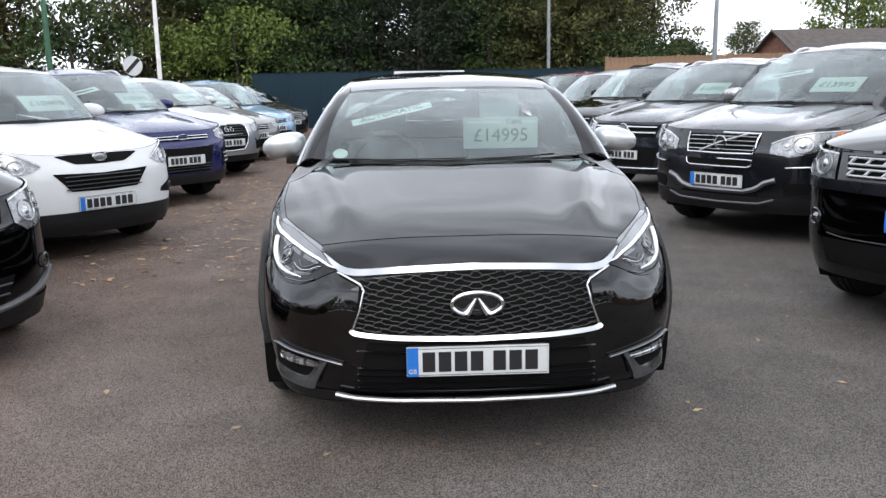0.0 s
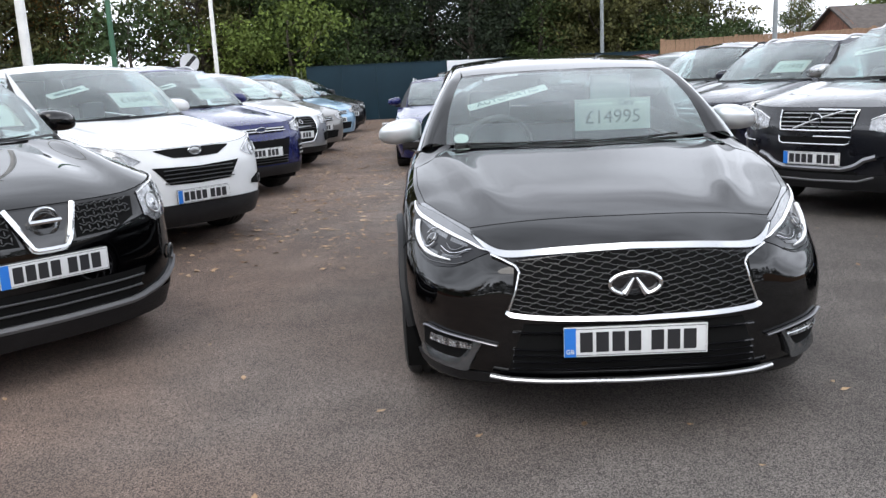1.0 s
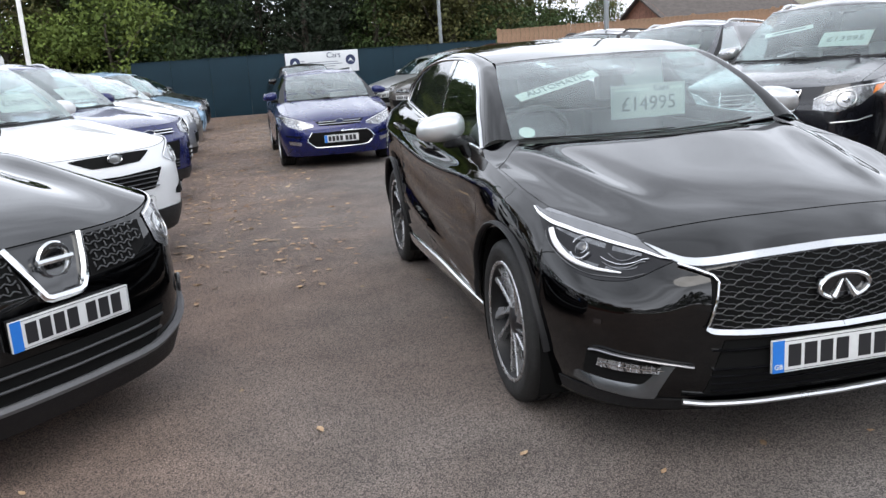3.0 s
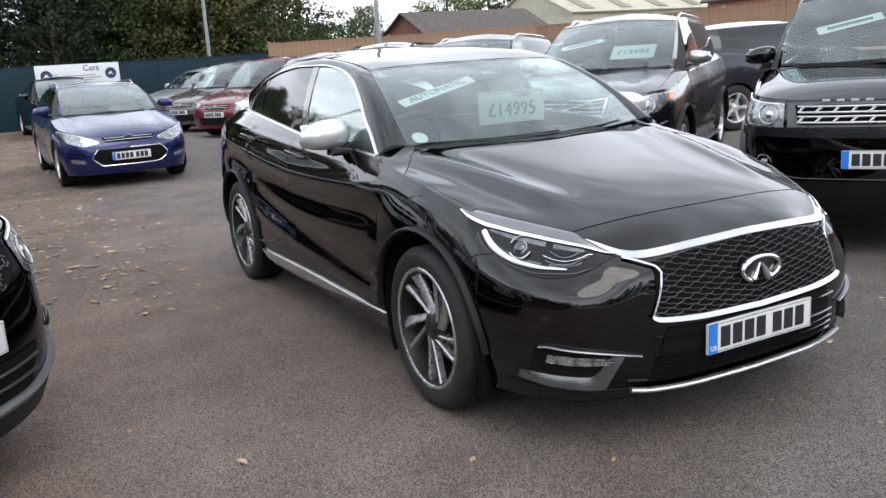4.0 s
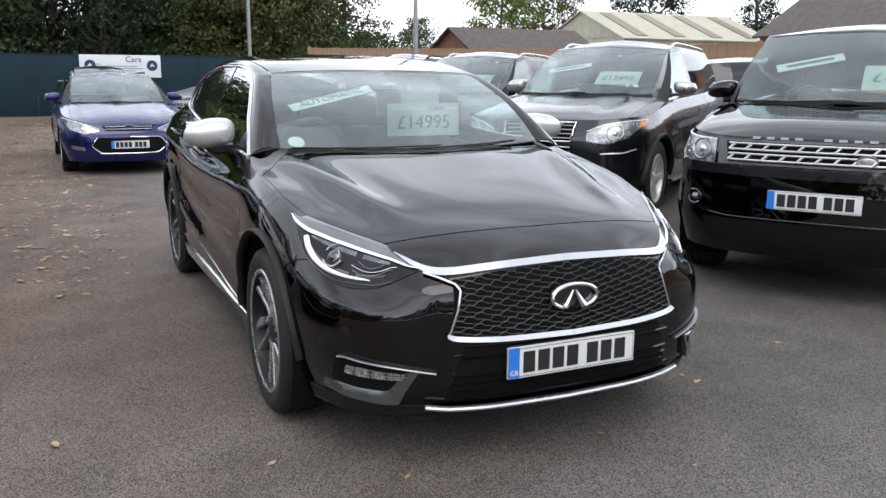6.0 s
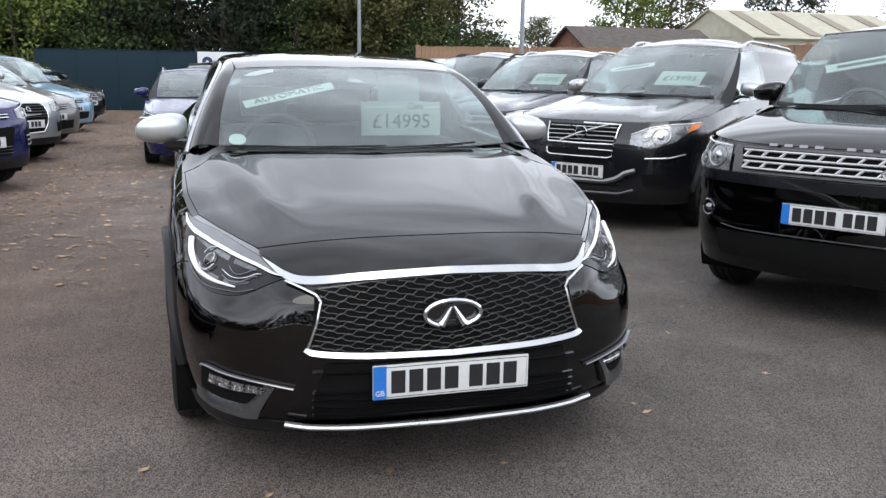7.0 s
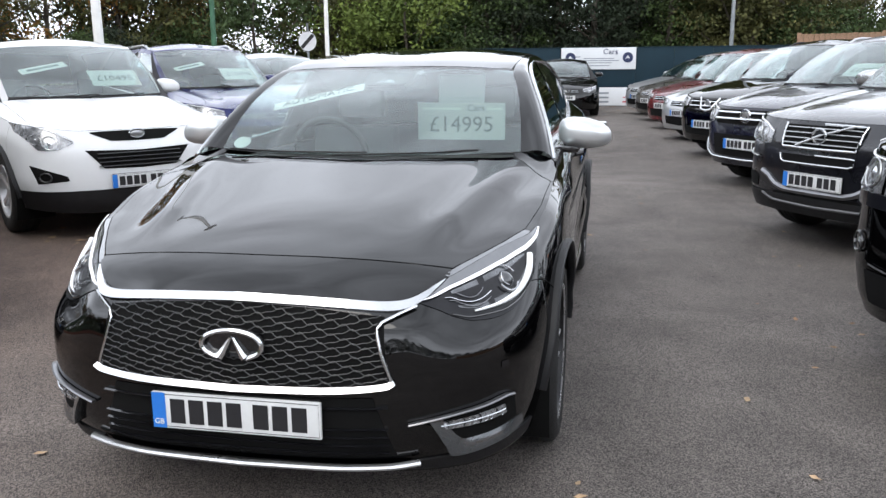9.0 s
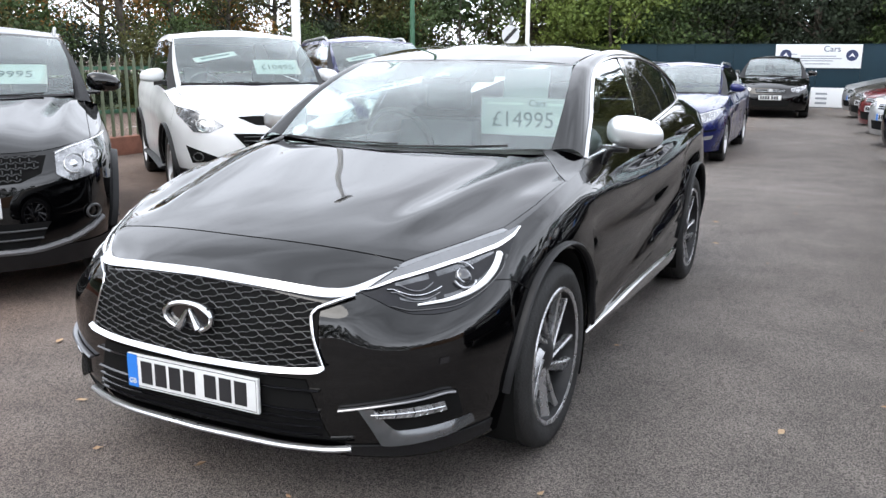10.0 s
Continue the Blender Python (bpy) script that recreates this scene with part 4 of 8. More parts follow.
    for y in [v for v in yy if v >= 2.019]:
        ex, ey, ez = outer(y)
        g = (ey - 1.983) / (3.93 - 1.983)
        yc = 1.925 + (4.03 - 1.925) * g
        row = []
        for t in np.linspace(-1, 1, 41):
            row.append((t * ex, yc + (ey - yc) * t * t, ez + (zc(g) - ez) * (1 - abs(t) ** 2.8)))
        R.append(row)
    part("roof", grid_bm(R, flip=True), body, car, sharp=60)
    part("roof_aerial", tube_bm([(0, 3.76, 1.405), (0, 3.80, 1.445), (0, 3.835, 1.495)], [0.012, 0.006, 0.004], 8), PLASTIC, car)
    rear = [[(x, 4.02 + 0.012 * (1 - (x / 0.5) ** 2), 1.24 + 0.11 * (1 - (abs(x) / 0.5) ** 2.8)) for x in np.linspace(-0.5, 0.5, 17)], [(x * 1.28, 4.05 + 0.20 * (1 - (x / 0.5) ** 2), 1.12 - 0.01 * (1 - (x / 0.5) ** 2)) for x in np.linspace(-0.5, 0.5, 17)]]
    part("rear_screen", grid_bm(rear), GLASS_DK, car)


def build_shell(car, S, body, panels=True, lower=None, lower_z=0.0, glass=None, dark_rear=False, cheap=False):
    """Panels, glass, cabin and underbody of a car."""
    L = S.L
    hubs = (S.fo, S.fo + S.wb)
    # columns round half the car
    us = set(np.linspace(0, S.t[6], (64 if S.nose else 26) if not cheap else 14).tolist()) | set(np.linspace(S.t[6], S.t[-1], 34 if not cheap else 20).tolist())
    for hy in hubs:
        us = {u for u in us if not (abs(S.side(u, 0.5)[1] - hy) < S.arch + 0.03 and 0.3 < S.side(u, 0.5)[1] < L - 0.2)}
        for a in np.linspace(0, math.pi, 19 if not cheap else 13):
            us.add(S.u_of_y(hy - S.arch * math.cos(a)))
        us.add(S.u_of_y(hy - S.arch - 0.004))
        us.add(S.u_of_y(hy + S.arch + 0.004))
    seams = [S.fo - S.arch - 0.004 if S.nose else S.yhl, 1.30 if S.nose else 1.55, S.win[1] + 0.06, S.fo + S.wb - 0.28, S.fo + S.wb + S.arch + 0.10] if panels else []
    for y in seams:
        us.add(S.u_of_y(y))
    us = sorted(us)
    keep = [us[0]]
    for u in us[1:]:
        if u - keep[-1] > 0.0035:
            keep.append(u)
    us = keep

    def zlow(u):
        y = S.side(u, 0.5)[1]
        base = S.ends(u)[0][2]
        for hy in hubs:
            dy = abs(y - hy)
            if dy <= S.arch + 0.001:
                return max(base, S.r + math.sqrt(max(S.arch**2 - dy**2, 0)))
        return base
    nz = (44 if S.nose else 22) if not cheap else 8
    G = []
    for u in us:
        z0, z1 = zlow(u), S.ends(u)[1][2]
        G.append([S.side(u, z0 + (z1 - z0) * j / nz) for j in range(nz + 1)])
    G = np.array(G)
    ys = np.array([S.side(u, 0.5)[1] for u in us])

    def emit(name, i0, i1, label="", m=None):
        """One panel and its mirror image, from column i0 to i1."""
        both = i0 == 0 or i1 == len(us) - 1
        P = G[i0:i1 + 1].copy()
        join = S.nose and name in ("front_bumper", "front_wing")
        if i0 > 0 and not (join and name == "front_wing"):
            P[0] += (P[1] - P[0]) / max(np.linalg.norm(P[1, 5] - P[0, 5]), 1e-6) * 0.0022
        if i1 < len(us) - 1 and not (join and name == "front_bumper"):
            P[-1] += (P[-2] - P[-1]) / max(np.linalg.norm(P[-2, 5] - P[-1, 5]), 1e-6) * 0.0022
        Q = P.transpose(1, 0, 2)
        if both:
            mir = Q[:, ::-1].copy()
            mir[:, :, 0] *= -1
            full = np.concatenate([mir[:, :-1], Q], axis=1) if i0 == 0 else np.concatenate([Q, mir[:, 1:]], axis=1)
            bm = grid_bm(full)
            bmesh.ops.remove_doubles(bm, verts=bm.verts[:], dist=1e-5)
            bmesh.ops.recalc_face_normals(bm, faces=bm.faces[:])
            part(name, bm, m or body, car, label, sharp=50)
        else:
            for s in (1, -1):
                R = Q.copy()
                R[:, :, 0] *= s
                part(name, grid_bm(R, flip=s < 0), m or body, car, label, sharp=50)
    if panels:
        ids = [0] + [int(np.argmin(np.abs(ys - y))) for y in seams] + [len(us) - 1]
        for nm, a, b in zip(("front_bumper", "front_wing", "front_door", "rear_door", "rear_quarter", "rear_bumper"), ids[:-1], ids[1:]):
            emit(nm, a, b)
    else:
        emit("body_side", 0, len(us) // 2)
        emit("body_rear", len(us) // 2, len(us) - 1)

    # nose panel, bonnet and wing tops
    ex = S.hw - S.top_in
    nx = 36 if not cheap else 20

    def deck_sheet(x0, x1, ya, yb, n, rows):
        R = []
        for j in range(rows):
            row = []
            for i in range(n):
                x = x0 + (x1 - x0) * i / (n - 1)
                a, b = ya(x), yb(x)
                y = a + (b - a) * (j / (rows - 1)) ** 1.25
                row.append((x, y, S.deck(x, y)))
            R.append(row)
        return grid_bm(R)
    e_y = lambda x: S.edge_x(abs(x))[0]
    inner = min(S.wsb[0] + 0.055, ex - 0.05)
    if S.nose:
        hero_deck(car, S, body)
        hero_greenhouse(car, S, body)
        cabin_and_underside(car, S, hubs)
        return None
    if panels:
        part("bonnet", deck_sheet(-inner, inner, lambda x: e_y(x) + 0.006, lambda x: S.cowl_at(x)[0], nx + 12, 24), body, car, sharp=60)
        for s in (1, -1):
            part("wing_top", deck_sheet(s * (inner + 0.004), s * ex * 0.999, lambda x: e_y(min(abs(x), ex - 0.004)), lambda x: S.cowl_at(x)[0] + 0.02, 8, 16), body, car, sharp=60)
    else:
        part("bonnet", deck_sheet(-ex * 0.999, ex * 0.999, lambda x: e_y(min(abs(x), ex - 0.004)), lambda x: S.cowl_at(x)[0], nx, 16), body, car, sharp=60)
    # greenhouse
    H = S.house()
    gl = glass or GLASS
    nv = 9

    def colpts(k):
        b, r = np.array(H[k][1], float), np.array(H[k][2], float)
        out = []
        for j in range(nv):
            f = j / (nv - 1)
            p = b + (r - b) * f
            bulge = 0.022 * math.sin(math.pi * f)
            if k <= 2:
                p += np.array((0.02 * math.sin(math.pi * f) * (b[0] > 0.5), -bulge * 1.3, bulge * 1.0))
            elif k < len(H) - 2:
                p += np.array((bulge * 1.25, 0, 0))
            else:
                p += np.array((0, bulge, bulge))
            out.append(p)
        return np.array(out)
    C = [colpts(k) for k in range(len(H))]

    def interp_cols(a, b, n):
        """Columns a to b, smoothly filled in."""
        ks = list(range(a, b + 1))
        out = []
        for s in np.linspace(a, b, n):
            if b - a == 1:
                f = s - a
                out.append(C[a] * (1 - f) + C[b] * f)
            else:
                out.append(np.array([cat(ks, [C[k][j] for k in ks], s) for j in range(nv)]))
        return np.array(out)

    def sheet(name, cols, material, j0=0.0, j1=1.0, sides=(1, -1), off=0.0, label="", mid=False):
        n = 7
        ff = np.linspace(j0, j1, n) * (nv - 1)
        rows = []
        for f in ff:
            i = min(int(f), nv - 2)
            rows.append(cols[:, i] * (1 - (f - i)) + cols[:, i + 1] * (f - i))
        Q = np.array(rows)
        if mid:
            mir = Q[:, ::-1].copy()
            mir[:, :, 0] *= -1
            full = np.concatenate([mir[:, :-1], Q], axis=1) if abs(Q[0, 0, 0]) < 1e-6 else np.concatenate([Q, mir[:, 1:]], axis=1)
            bm = grid_bm(full)
            bmesh.ops.recalc_face_normals(bm, faces=bm.faces[:])
            if material is GLASS:
                thicken(bm, 0.005)
            ob = part(name, bm, material, car, label, sharp=60)
            return [ob]
        obs = []
        for s in sides:
            R = Q.copy()
            R[:, :, 0] *= s
            bm = grid_bm(R, flip=s < 0)
            if material is GLASS:
                thicken(bm, 0.005)
            obs.append(part(name, bm, material, car, label, sharp=60))
        return obs
    ws = interp_cols(0, 2, 17)
    glasses = sheet("windscreen", ws, gl, 0.03, 0.965, mid=True)
    sheet("windscreen_header", ws, body, 0.965, 1.0, mid=True)
    sheet("windscreen_cowl", ws, PLASTIC, -0.0, 0.03, mid=True)
    sheet("a_pillar", interp_cols(2, 3, 4), body)
    sheet("quarter_light_frame", interp_cols(3, 4, 4), PLASTIC)
    fw = interp_cols(4, 6, 10)
    glasses += sheet("front_window", fw, GLASS_DK if gl is GLASS_DK else gl, 0.02, 0.90)
    sheet("b_pillar", interp_cols(6, 7, 3), GLOSSBLK, 0.0, 0.90)
    rwc = interp_cols(7, 9, 10)
    sheet("rear_window", rwc, GLASS_DK, 0.02, 0.90)
    sheet("cant_rail", np.concatenate([interp_cols(3, 4, 4)[:-1], fw[:-1], interp_cols(6, 7, 3)[:-1], rwc]), body, 0.90, 1.0)
    sheet("c_pillar", interp_cols(9, 10, 6), body)
    sheet("rear_screen", interp_cols(10, 11, 8), GLASS_DK, 0.05, 0.95, mid=True)
    sheet("tailgate_frame", interp_cols(10, 11, 8), body, 0.95, 1.0, mid=True)
    for g in glasses:
        g.visible_shadow = False
    # roof: across from edge to edge
    top = np.concatenate([interp_cols(2, 3, 4)[:-1], interp_cols(3, 4, 4)[:-1], fw[:-1], interp_cols(6, 7, 3)[:-1], rwc[:-1], interp_cols(9, 10, 6)])[:, -1]
    front = ws[:, -1]
    rear = interp_cols(10, 11, 8)[:, -1]
    R = []
    nr = 17
    y_edge = top[:, 1]
    for i in range(len(top)):
        row = []
        for k in range(nr):
            t = -1 + 2 * k / (nr - 1)
            x = t * top[i, 0]
            yf = np.interp(abs(x), front[:, 0], front[:, 1])
            yr_ = np.interp(abs(x), rear[::-1, 0], rear[::-1, 1])
            g = (y_edge[i] - y_edge[0]) / (y_edge[-1] - y_edge[0])
            y = yf + (yr_ - yf) * g
            zf = np.interp(abs(x), front[:, 0], front[:, 2])
            zr_ = np.interp(abs(x), rear[::-1, 0], rear[::-1, 2])
            edge = top[i, 2]
            crown = max(0.02, S.zroof - S.wst[2] - S.rise - 0.01) * math.sin(math.pi * min(1, max(0, g)) ** 0.8)
            z = edge + ((zf - front[-1, 2]) * (1 - g) + (zr_ - rear[0, 2]) * g + crown + 0.01 * math.sin(math.pi * g)) * (1 - abs(t) ** 2.0)
            row.append((x, y, z))
        R.append(row)
    part("roof", grid_bm(R, flip=True), body, car, sharp=60)
    # shoulder ledge between the door tops and the glass
    led = []
    kb = [3, 4, 5, 6, 7, 8, 9, 10, 11]
    base = [np.array(H[k][1]) for k in kb]
    uu = np.linspace(S.u_of_y(S.wsb[1] + 0.05), S.t[-1], 40)
    bt = [b[1] if b[0] > 0.01 else S.L for b in base]
    bt[-1] = L + 0.45
    rows = [[], [], []]
    for q, u in enumerate(uu):
        e = S.edge(u)
        ye = e[1] if e[0] > S.hw * 0.86 or e[1] < L / 2 else None
        tt = e[1] if e[1] < base[-2][1] - 0.15 else base[-2][1] - 0.15 + (bt[-1] - base[-2][1] + 0.15) * ((u - S.u_of_y(base[-2][1] - 0.15)) / (S.t[-1] - S.u_of_y(base[-2][1] - 0.15)))
        c = cat(bt, base, tt)
        rows[0].append(e)
        mid = (e + c) / 2
        mid[2] += 0.012
        rows[1].append(mid)
        rows[2].append(c)
    for s in (1, -1):
        Q = np.array(rows)
        Q[:, :, 0] *= s
        part("shoulder", grid_bm(Q, flip=s < 0), body, car, sharp=60)
    cabin_and_underside(car, S, hubs)
    return C


def cabin_and_underside(car, S, hubs):
    """Dashboard, seats, wheel housings and the dark parts below."""
    L = S.L
    zfl = 0.32
    part("underbody", box_bm(-S.hw + 0.24, 0.44, S.zs + 0.03, S.hw - 0.24, L - 0.40, zfl, 0.03), DARK, car)
    part("engine_bay", box_bm(-0.48, 0.30, zfl, 0.48, S.cowl[0] - 0.02, S.zn - 0.04, 0.05), DARK, car)
    dashy = S.wsb[1]
    zc = S.cowl[1]
    part("bulkhead", box_bm(-S.wsb[0] - 0.02, S.cowl[0] + 0.04, zfl, S.wsb[0] + 0.02, S.cowl[0] + 0.12, zc - 0.05), DARK, car)
    part("dashboard", box_bm(-S.wsb[0] - 0.05, S.cowl[0] + 0.05, zc - 0.28, S.wsb[0] + 0.05, S.cowl[0] + 0.68, zc - 0.045, 0.03), CABIN, car)
    for s in (1, -1):
        part("door_trim", box_bm(s * (S.hw - 0.19), 1.45, zfl, s * (S.hw - 0.14), L - 0.55, S.zbf - 0.03), CABIN, car)
    part("boot_wall", box_bm(-S.hw + 0.14, L - 0.60, zfl, S.hw - 0.14, L - 0.50, S.zbr - 0.06), DARK, car)
    ysd = S.wsb[1] + 1.02
    for s in (1, -1):
        bm = box_bm(s * 0.38 - 0.25, ysd - 0.42, zfl, s * 0.38 + 0.25, ysd + 0.12, 0.56, 0.06)
        bm2 = box_bm(s * 0.38 - 0.24, ysd + 0.02, 0.48, s * 0.38 + 0.24, ysd + 0.16, 1.06, 0.06, bm=bm)
        part("seat", bm2, SEATM, car)
        part("head_restraint", box_bm(s * 0.38 - 0.13, ysd + 0.16, 1.10, s * 0.38 + 0.13, ysd + 0.25, 1.27, 0.04), SEATM, car)
    part("rear_bench", box_bm(-0.62, ysd + 0.95, zfl, 0.62, ysd + 1.12, 1.0, 0.06), SEATM, car)
    # steering wheel on the car's right-hand side
    rim = [(-0.36 + 0.185 * math.cos(a), S.cowl[0] + 0.78 - 0.06 * math.sin(a), zc - 0.06 + 0.175 * math.sin(a)) for a in np.linspace(0, 2 * math.pi, 28, endpoint=False)]
    part("steering_wheel", tube_bm(rim, 0.016, 8, closed=True), CABIN, car)
    # wheel housings
    for hy in hubs:
        for s in (1, -1):
            R = []
            for x in (S.hw - 0.33, S.hw - 0.028):
                R.append([(s * x, hy - (S.arch + 0.002) * math.cos(a), S.r + (S.arch + 0.002) * math.sin(a)) for a in np.linspace(-0.5, math.pi + 0.5, 26)])
            bm = grid_bm(R)
            f = bm.faces.new([bm.verts.new((s * (S.hw - 0.33), hy - (S.arch + 0.002) * math.cos(a), S.r + (S.arch + 0.002) * math.sin(a))) for a in np.linspace(-0.5, math.pi + 0.5, 26)])
            part("wheel_housing", bm, DARK, car)


def mirrors(car, S, material, tip=None, base_mat=None):
    """Door mirrors: shell, black foot and reflecting glass on both sides."""
    tx, ty, tz = tip or (S.hw + 0.125, S.wsb[1] + 0.40, S.wsb[2] + 0.06)
    for s in (1, -1):
        bm = bmesh.new()
        bmesh.ops.create_uvsphere(bm, u_segments=24, v_segments=14, radius=1.0)
        for v in bm.verts:
            x, y, z = v.co
            # blunt box-like shell, fuller at its inner end, flat behind
            q = (abs(x) ** 3.2 + abs(y) ** 3.2 + abs(z) ** 3.2) ** (1 / 3.2)
            x, y, z = x / q, y / q, z / q
            taper = 1.0 - 0.30 * max(0, x) ** 1.5
            yy = 0.035 if y > 0 else 0.105
            v.co = Vector((s * (tx - 0.115 + 0.118 * x), ty + y * yy * taper + 0.02, tz + 0.012 + z * (0.072 if z > 0 else 0.062) * taper - 0.012 * x))
        bmesh.ops.recalc_face_normals(bm, faces=bm.faces[:])
        sh = part("door_mirror", bm, material, car)
        foot = box_bm(s * (tx - 0.27), ty - 0.035, tz - 0.070, s * (tx - 0.14), ty + 0.025, tz - 0.040, 0.012)
        part("mirror_foot", foot, base_mat or GLOSSBLK, sh)
        gm = box_bm(s * (tx - 0.215), ty + 0.050, tz - 0.04, s * (tx - 0.02), ty + 0.058, tz + 0.065, 0.003)
        part("mirror_glass", gm, CHROME, sh)


def facet(S, low, high, off_low, off_high, n=24, s=1, thick=0.006):
    """A bevelled blade on the skin between two lines of (u, z), each edge proud by its own amount."""
    def smooth_line(p):
        p = np.array(p, float)
        return cat(range(len(p)), p, np.linspace(0, len(p) - 1, n))
    A, B = smooth_line(low), smooth_line(high)
    rows = [[S.at(u, z, off_low - thick, s) for u, z in A], [S.at(u, z, off_low, s) for u, z in A], [S.at(u, z, off_high, s) for u, z in B], [S.at(u, z, off_high - thick, s) for u, z in B]]
    bm = grid_bm(rows, flip=s < 0)
    bmesh.ops.recalc_face_normals(bm, faces=bm.faces[:])
    return bm


def number_plate(car, S, z, x=0.0, off=0.012, w=0.52, h=0.111, blue=True, y=None):
    """A registration plate: pressed white sheet, blue band, and bars where the characters stand."""
    p = S.front(x, z, off)
    yy = p.y if y is None else y
    pl = part("number_plate", box_bm(x - w / 2, yy - 0.008, z - h / 2, x + w / 2, yy + 0.004, z + h / 2, 0.003), PLATE, car)
    back = part("plate_holder", box_bm(x - w / 2 + 0.01, yy + 0.004, z - h / 2 - 0.004, x + w / 2 - 0.01, yy + 0.05, z + h / 2 + 0.002), PLASTIC, car)
    if blue:
        part("blue_band", box_bm(x - w / 2 + 0.001, yy - 0.0095, z - h / 2 + 0.001, x - w / 2 + 0.043, yy - 0.008, z + h / 2 - 0.001), PLATE_BLUE, pl)
    cw, ch, gap = 0.046, 0.075, 0.0125
    x0 = x - w / 2 + (0.058 if blue else 0.03)
    xs = [x0 + i * (cw + gap) for i in range(4)] + [x0 + 4 * (cw + gap) + 0.024 + i * (cw + gap) for i in range(3)]
    me = None
    for q in xs:
        if me is None:
            ob = part("character_bar", box_bm(-cw / 2, -0.001, -ch / 2, cw / 2, 0.0, ch / 2), INK, pl)
            me = ob.data
        else:
            ob = share("character_bar", me, pl)
        ob.matrix_basis = Matrix.Translation((q + cw / 2, yy - 0.0085, z))
    # thin border line
    fr = [(x - w / 2 + 0.006, yy - 0.0083, z - h / 2 + 0.006), (x + w / 2 - 0.006, yy - 0.0083, z - h / 2 + 0.006), (x + w / 2 - 0.006, yy - 0.0083, z + h / 2 - 0.006), (x - w / 2 + 0.006, yy - 0.0083, z + h / 2 - 0.006)]
    part("plate_border", tube_bm(fr, 0.0012, 4, closed=True, up=(0, 1, 0)), INK, pl)


def screen_point(S, x, f):
    """A point on the windscreen, x across and f of the way up, and the slope there."""
    H = S.house()
    xs = [H[0][1][0], H[1][1][0], H[2][1][0]]

    def at(ff):
        # across at constant fraction: interpolate on the row
        pts = []
        for k in range(3):
            b, r = np.array(H[k][1]), np.array(H[k][2])
            p = b + (r - b) * ff
            bulge = 0.022 * math.sin(math.pi * ff)
            p += np.array((0, -bulge * 1.3, bulge))
            pts.append(p)
        px = [p[0] for p in pts]
        return np.array([x, np.interp(abs(x), px, [p[1] for p in pts]), np.interp(abs(x), px, [p[2] for p in pts])])
    p, q = at(f), at(min(f + 0.05, 1.0))
    return Vector(p), Vector(q - p).normalized()


def card(car, S, x, f, w, h, words="", size=0.1, tilt=0.0, material=None, lines=(), inside=0.03, name="price_card", label=""):
    """A paper card held against the inside of the windscreen, with its lettering."""
    p, up = screen_point(S, x, f)
    xa = Vector((1, 0, 0))
    nrm = xa.cross(up).normalized()
    p = p - nrm * inside
    a = radians(tilt)
    ax = xa * math.cos(a) + up * math.sin(a)
    az = up * math.cos(a) - xa * math.sin(a)
    M = Matrix(((ax.x, -nrm.x, az.x, p.x), (ax.y, -nrm.y, az.y, p.y), (ax.z, -nrm.z, az.z, p.z), (0, 0, 0, 1)))
    c = part(name, box_bm(-w / 2, 0, -h / 2, w / 2, 0.003, h / 2), material or CARD, car, label, smooth=False)
    c.matrix_basis = M
    if words:
        t = part("lettering", text_bm(words, size), CARD_INK, c, smooth=False)
        t.matrix_basis = Matrix.Translation((0, -0.003, -0.01))
    for (lx, lz, lw, lh) in lines:
        part("printed_bar", box_bm(lx - lw / 2, -0.002, lz - lh / 2, lx + lw / 2, 0.0, lz + lh / 2), CARD_INK, c, smooth=False)
    return c


def wipers(car, S):
    for x0, x1, f in ((-0.10, 0.50, 0.05), (-0.62, 0.05, 0.055)):
        pts = []
        for q in np.linspace(0, 1, 9):
            x = x0 + (x1 - x0) * q
            p, _ = screen_point(S, x, 0.006 + 0.026 * q)
            pts.append((p.x, p.y - (0.005 if S.nose else 0.012), p.z + (0.004 if S.nose else 0.008)))
        part("wiper", tube_bm(pts, 0.0038 if S.nose else 0.006, 6), PLASTIC, car)


# ---- the large structure ----
def build_ground():
    bm = bmesh.new()
    xs = [-500, -60, -20, -9.4, 0, 9, 20, 60, 500]
    ys = [-500, -60, -15, 0, 15, 28, 60, 500]
    grid_bm([[(x, y, 0.0) for x in xs] for y in ys], bm=bm)
    g = link_bm("ground", bm, ASPHALT, smooth=False)
    tagged(g, "worn grey tarmac of a car sales yard", "ground", kind="structure")


build_ground()

NAVY = mat("navy_hoarding", (0.006, 0.0215, 0.033), 0.6, spec=0.2, var=0.15, scale=1.5, bump=0.1, bscale=40)
SIGNW = mat("sign_white", (0.60, 0.62, 0.64), 0.45, var=0.04, scale=3)
SIGN_NAVY = mat("sign_navy", (0.01, 0.02, 0.07), 0.5, var=0.1)
SIGN_RED = mat("sign_red", (0.45, 0.03, 0.06), 0.5, var=0.1)
SIGN_GREY = mat("sign_grey_ink", (0.20, 0.22, 0.25), 0.5, var=0.1)
GREENM = mat("green_steel", (0.035, 0.11, 0.06), 0.5, var=0.2, scale=6)
PALE = mat("palisade_steel", (0.17, 0.20, 0.13), 0.5, 0.2, var=0.25, scale=6)
POSTW = mat("white_post", (0.72, 0.72, 0.70), 0.5, var=0.1, scale=5)
POSTG = mat("grey_post", (0.22, 0.24, 0.25), 0.5, 0.3, var=0.1, scale=5)
WOODF = mat("fence_wood", (0.26, 0.16, 0.10), 0.8, var=0.3, scale=3, bump=0.3, bscale=40)
ROOFT = mat("roof_tile", (0.075, 0.062, 0.055), 0.8, var=0.3, scale=4, bump=0.4, bscale=12)
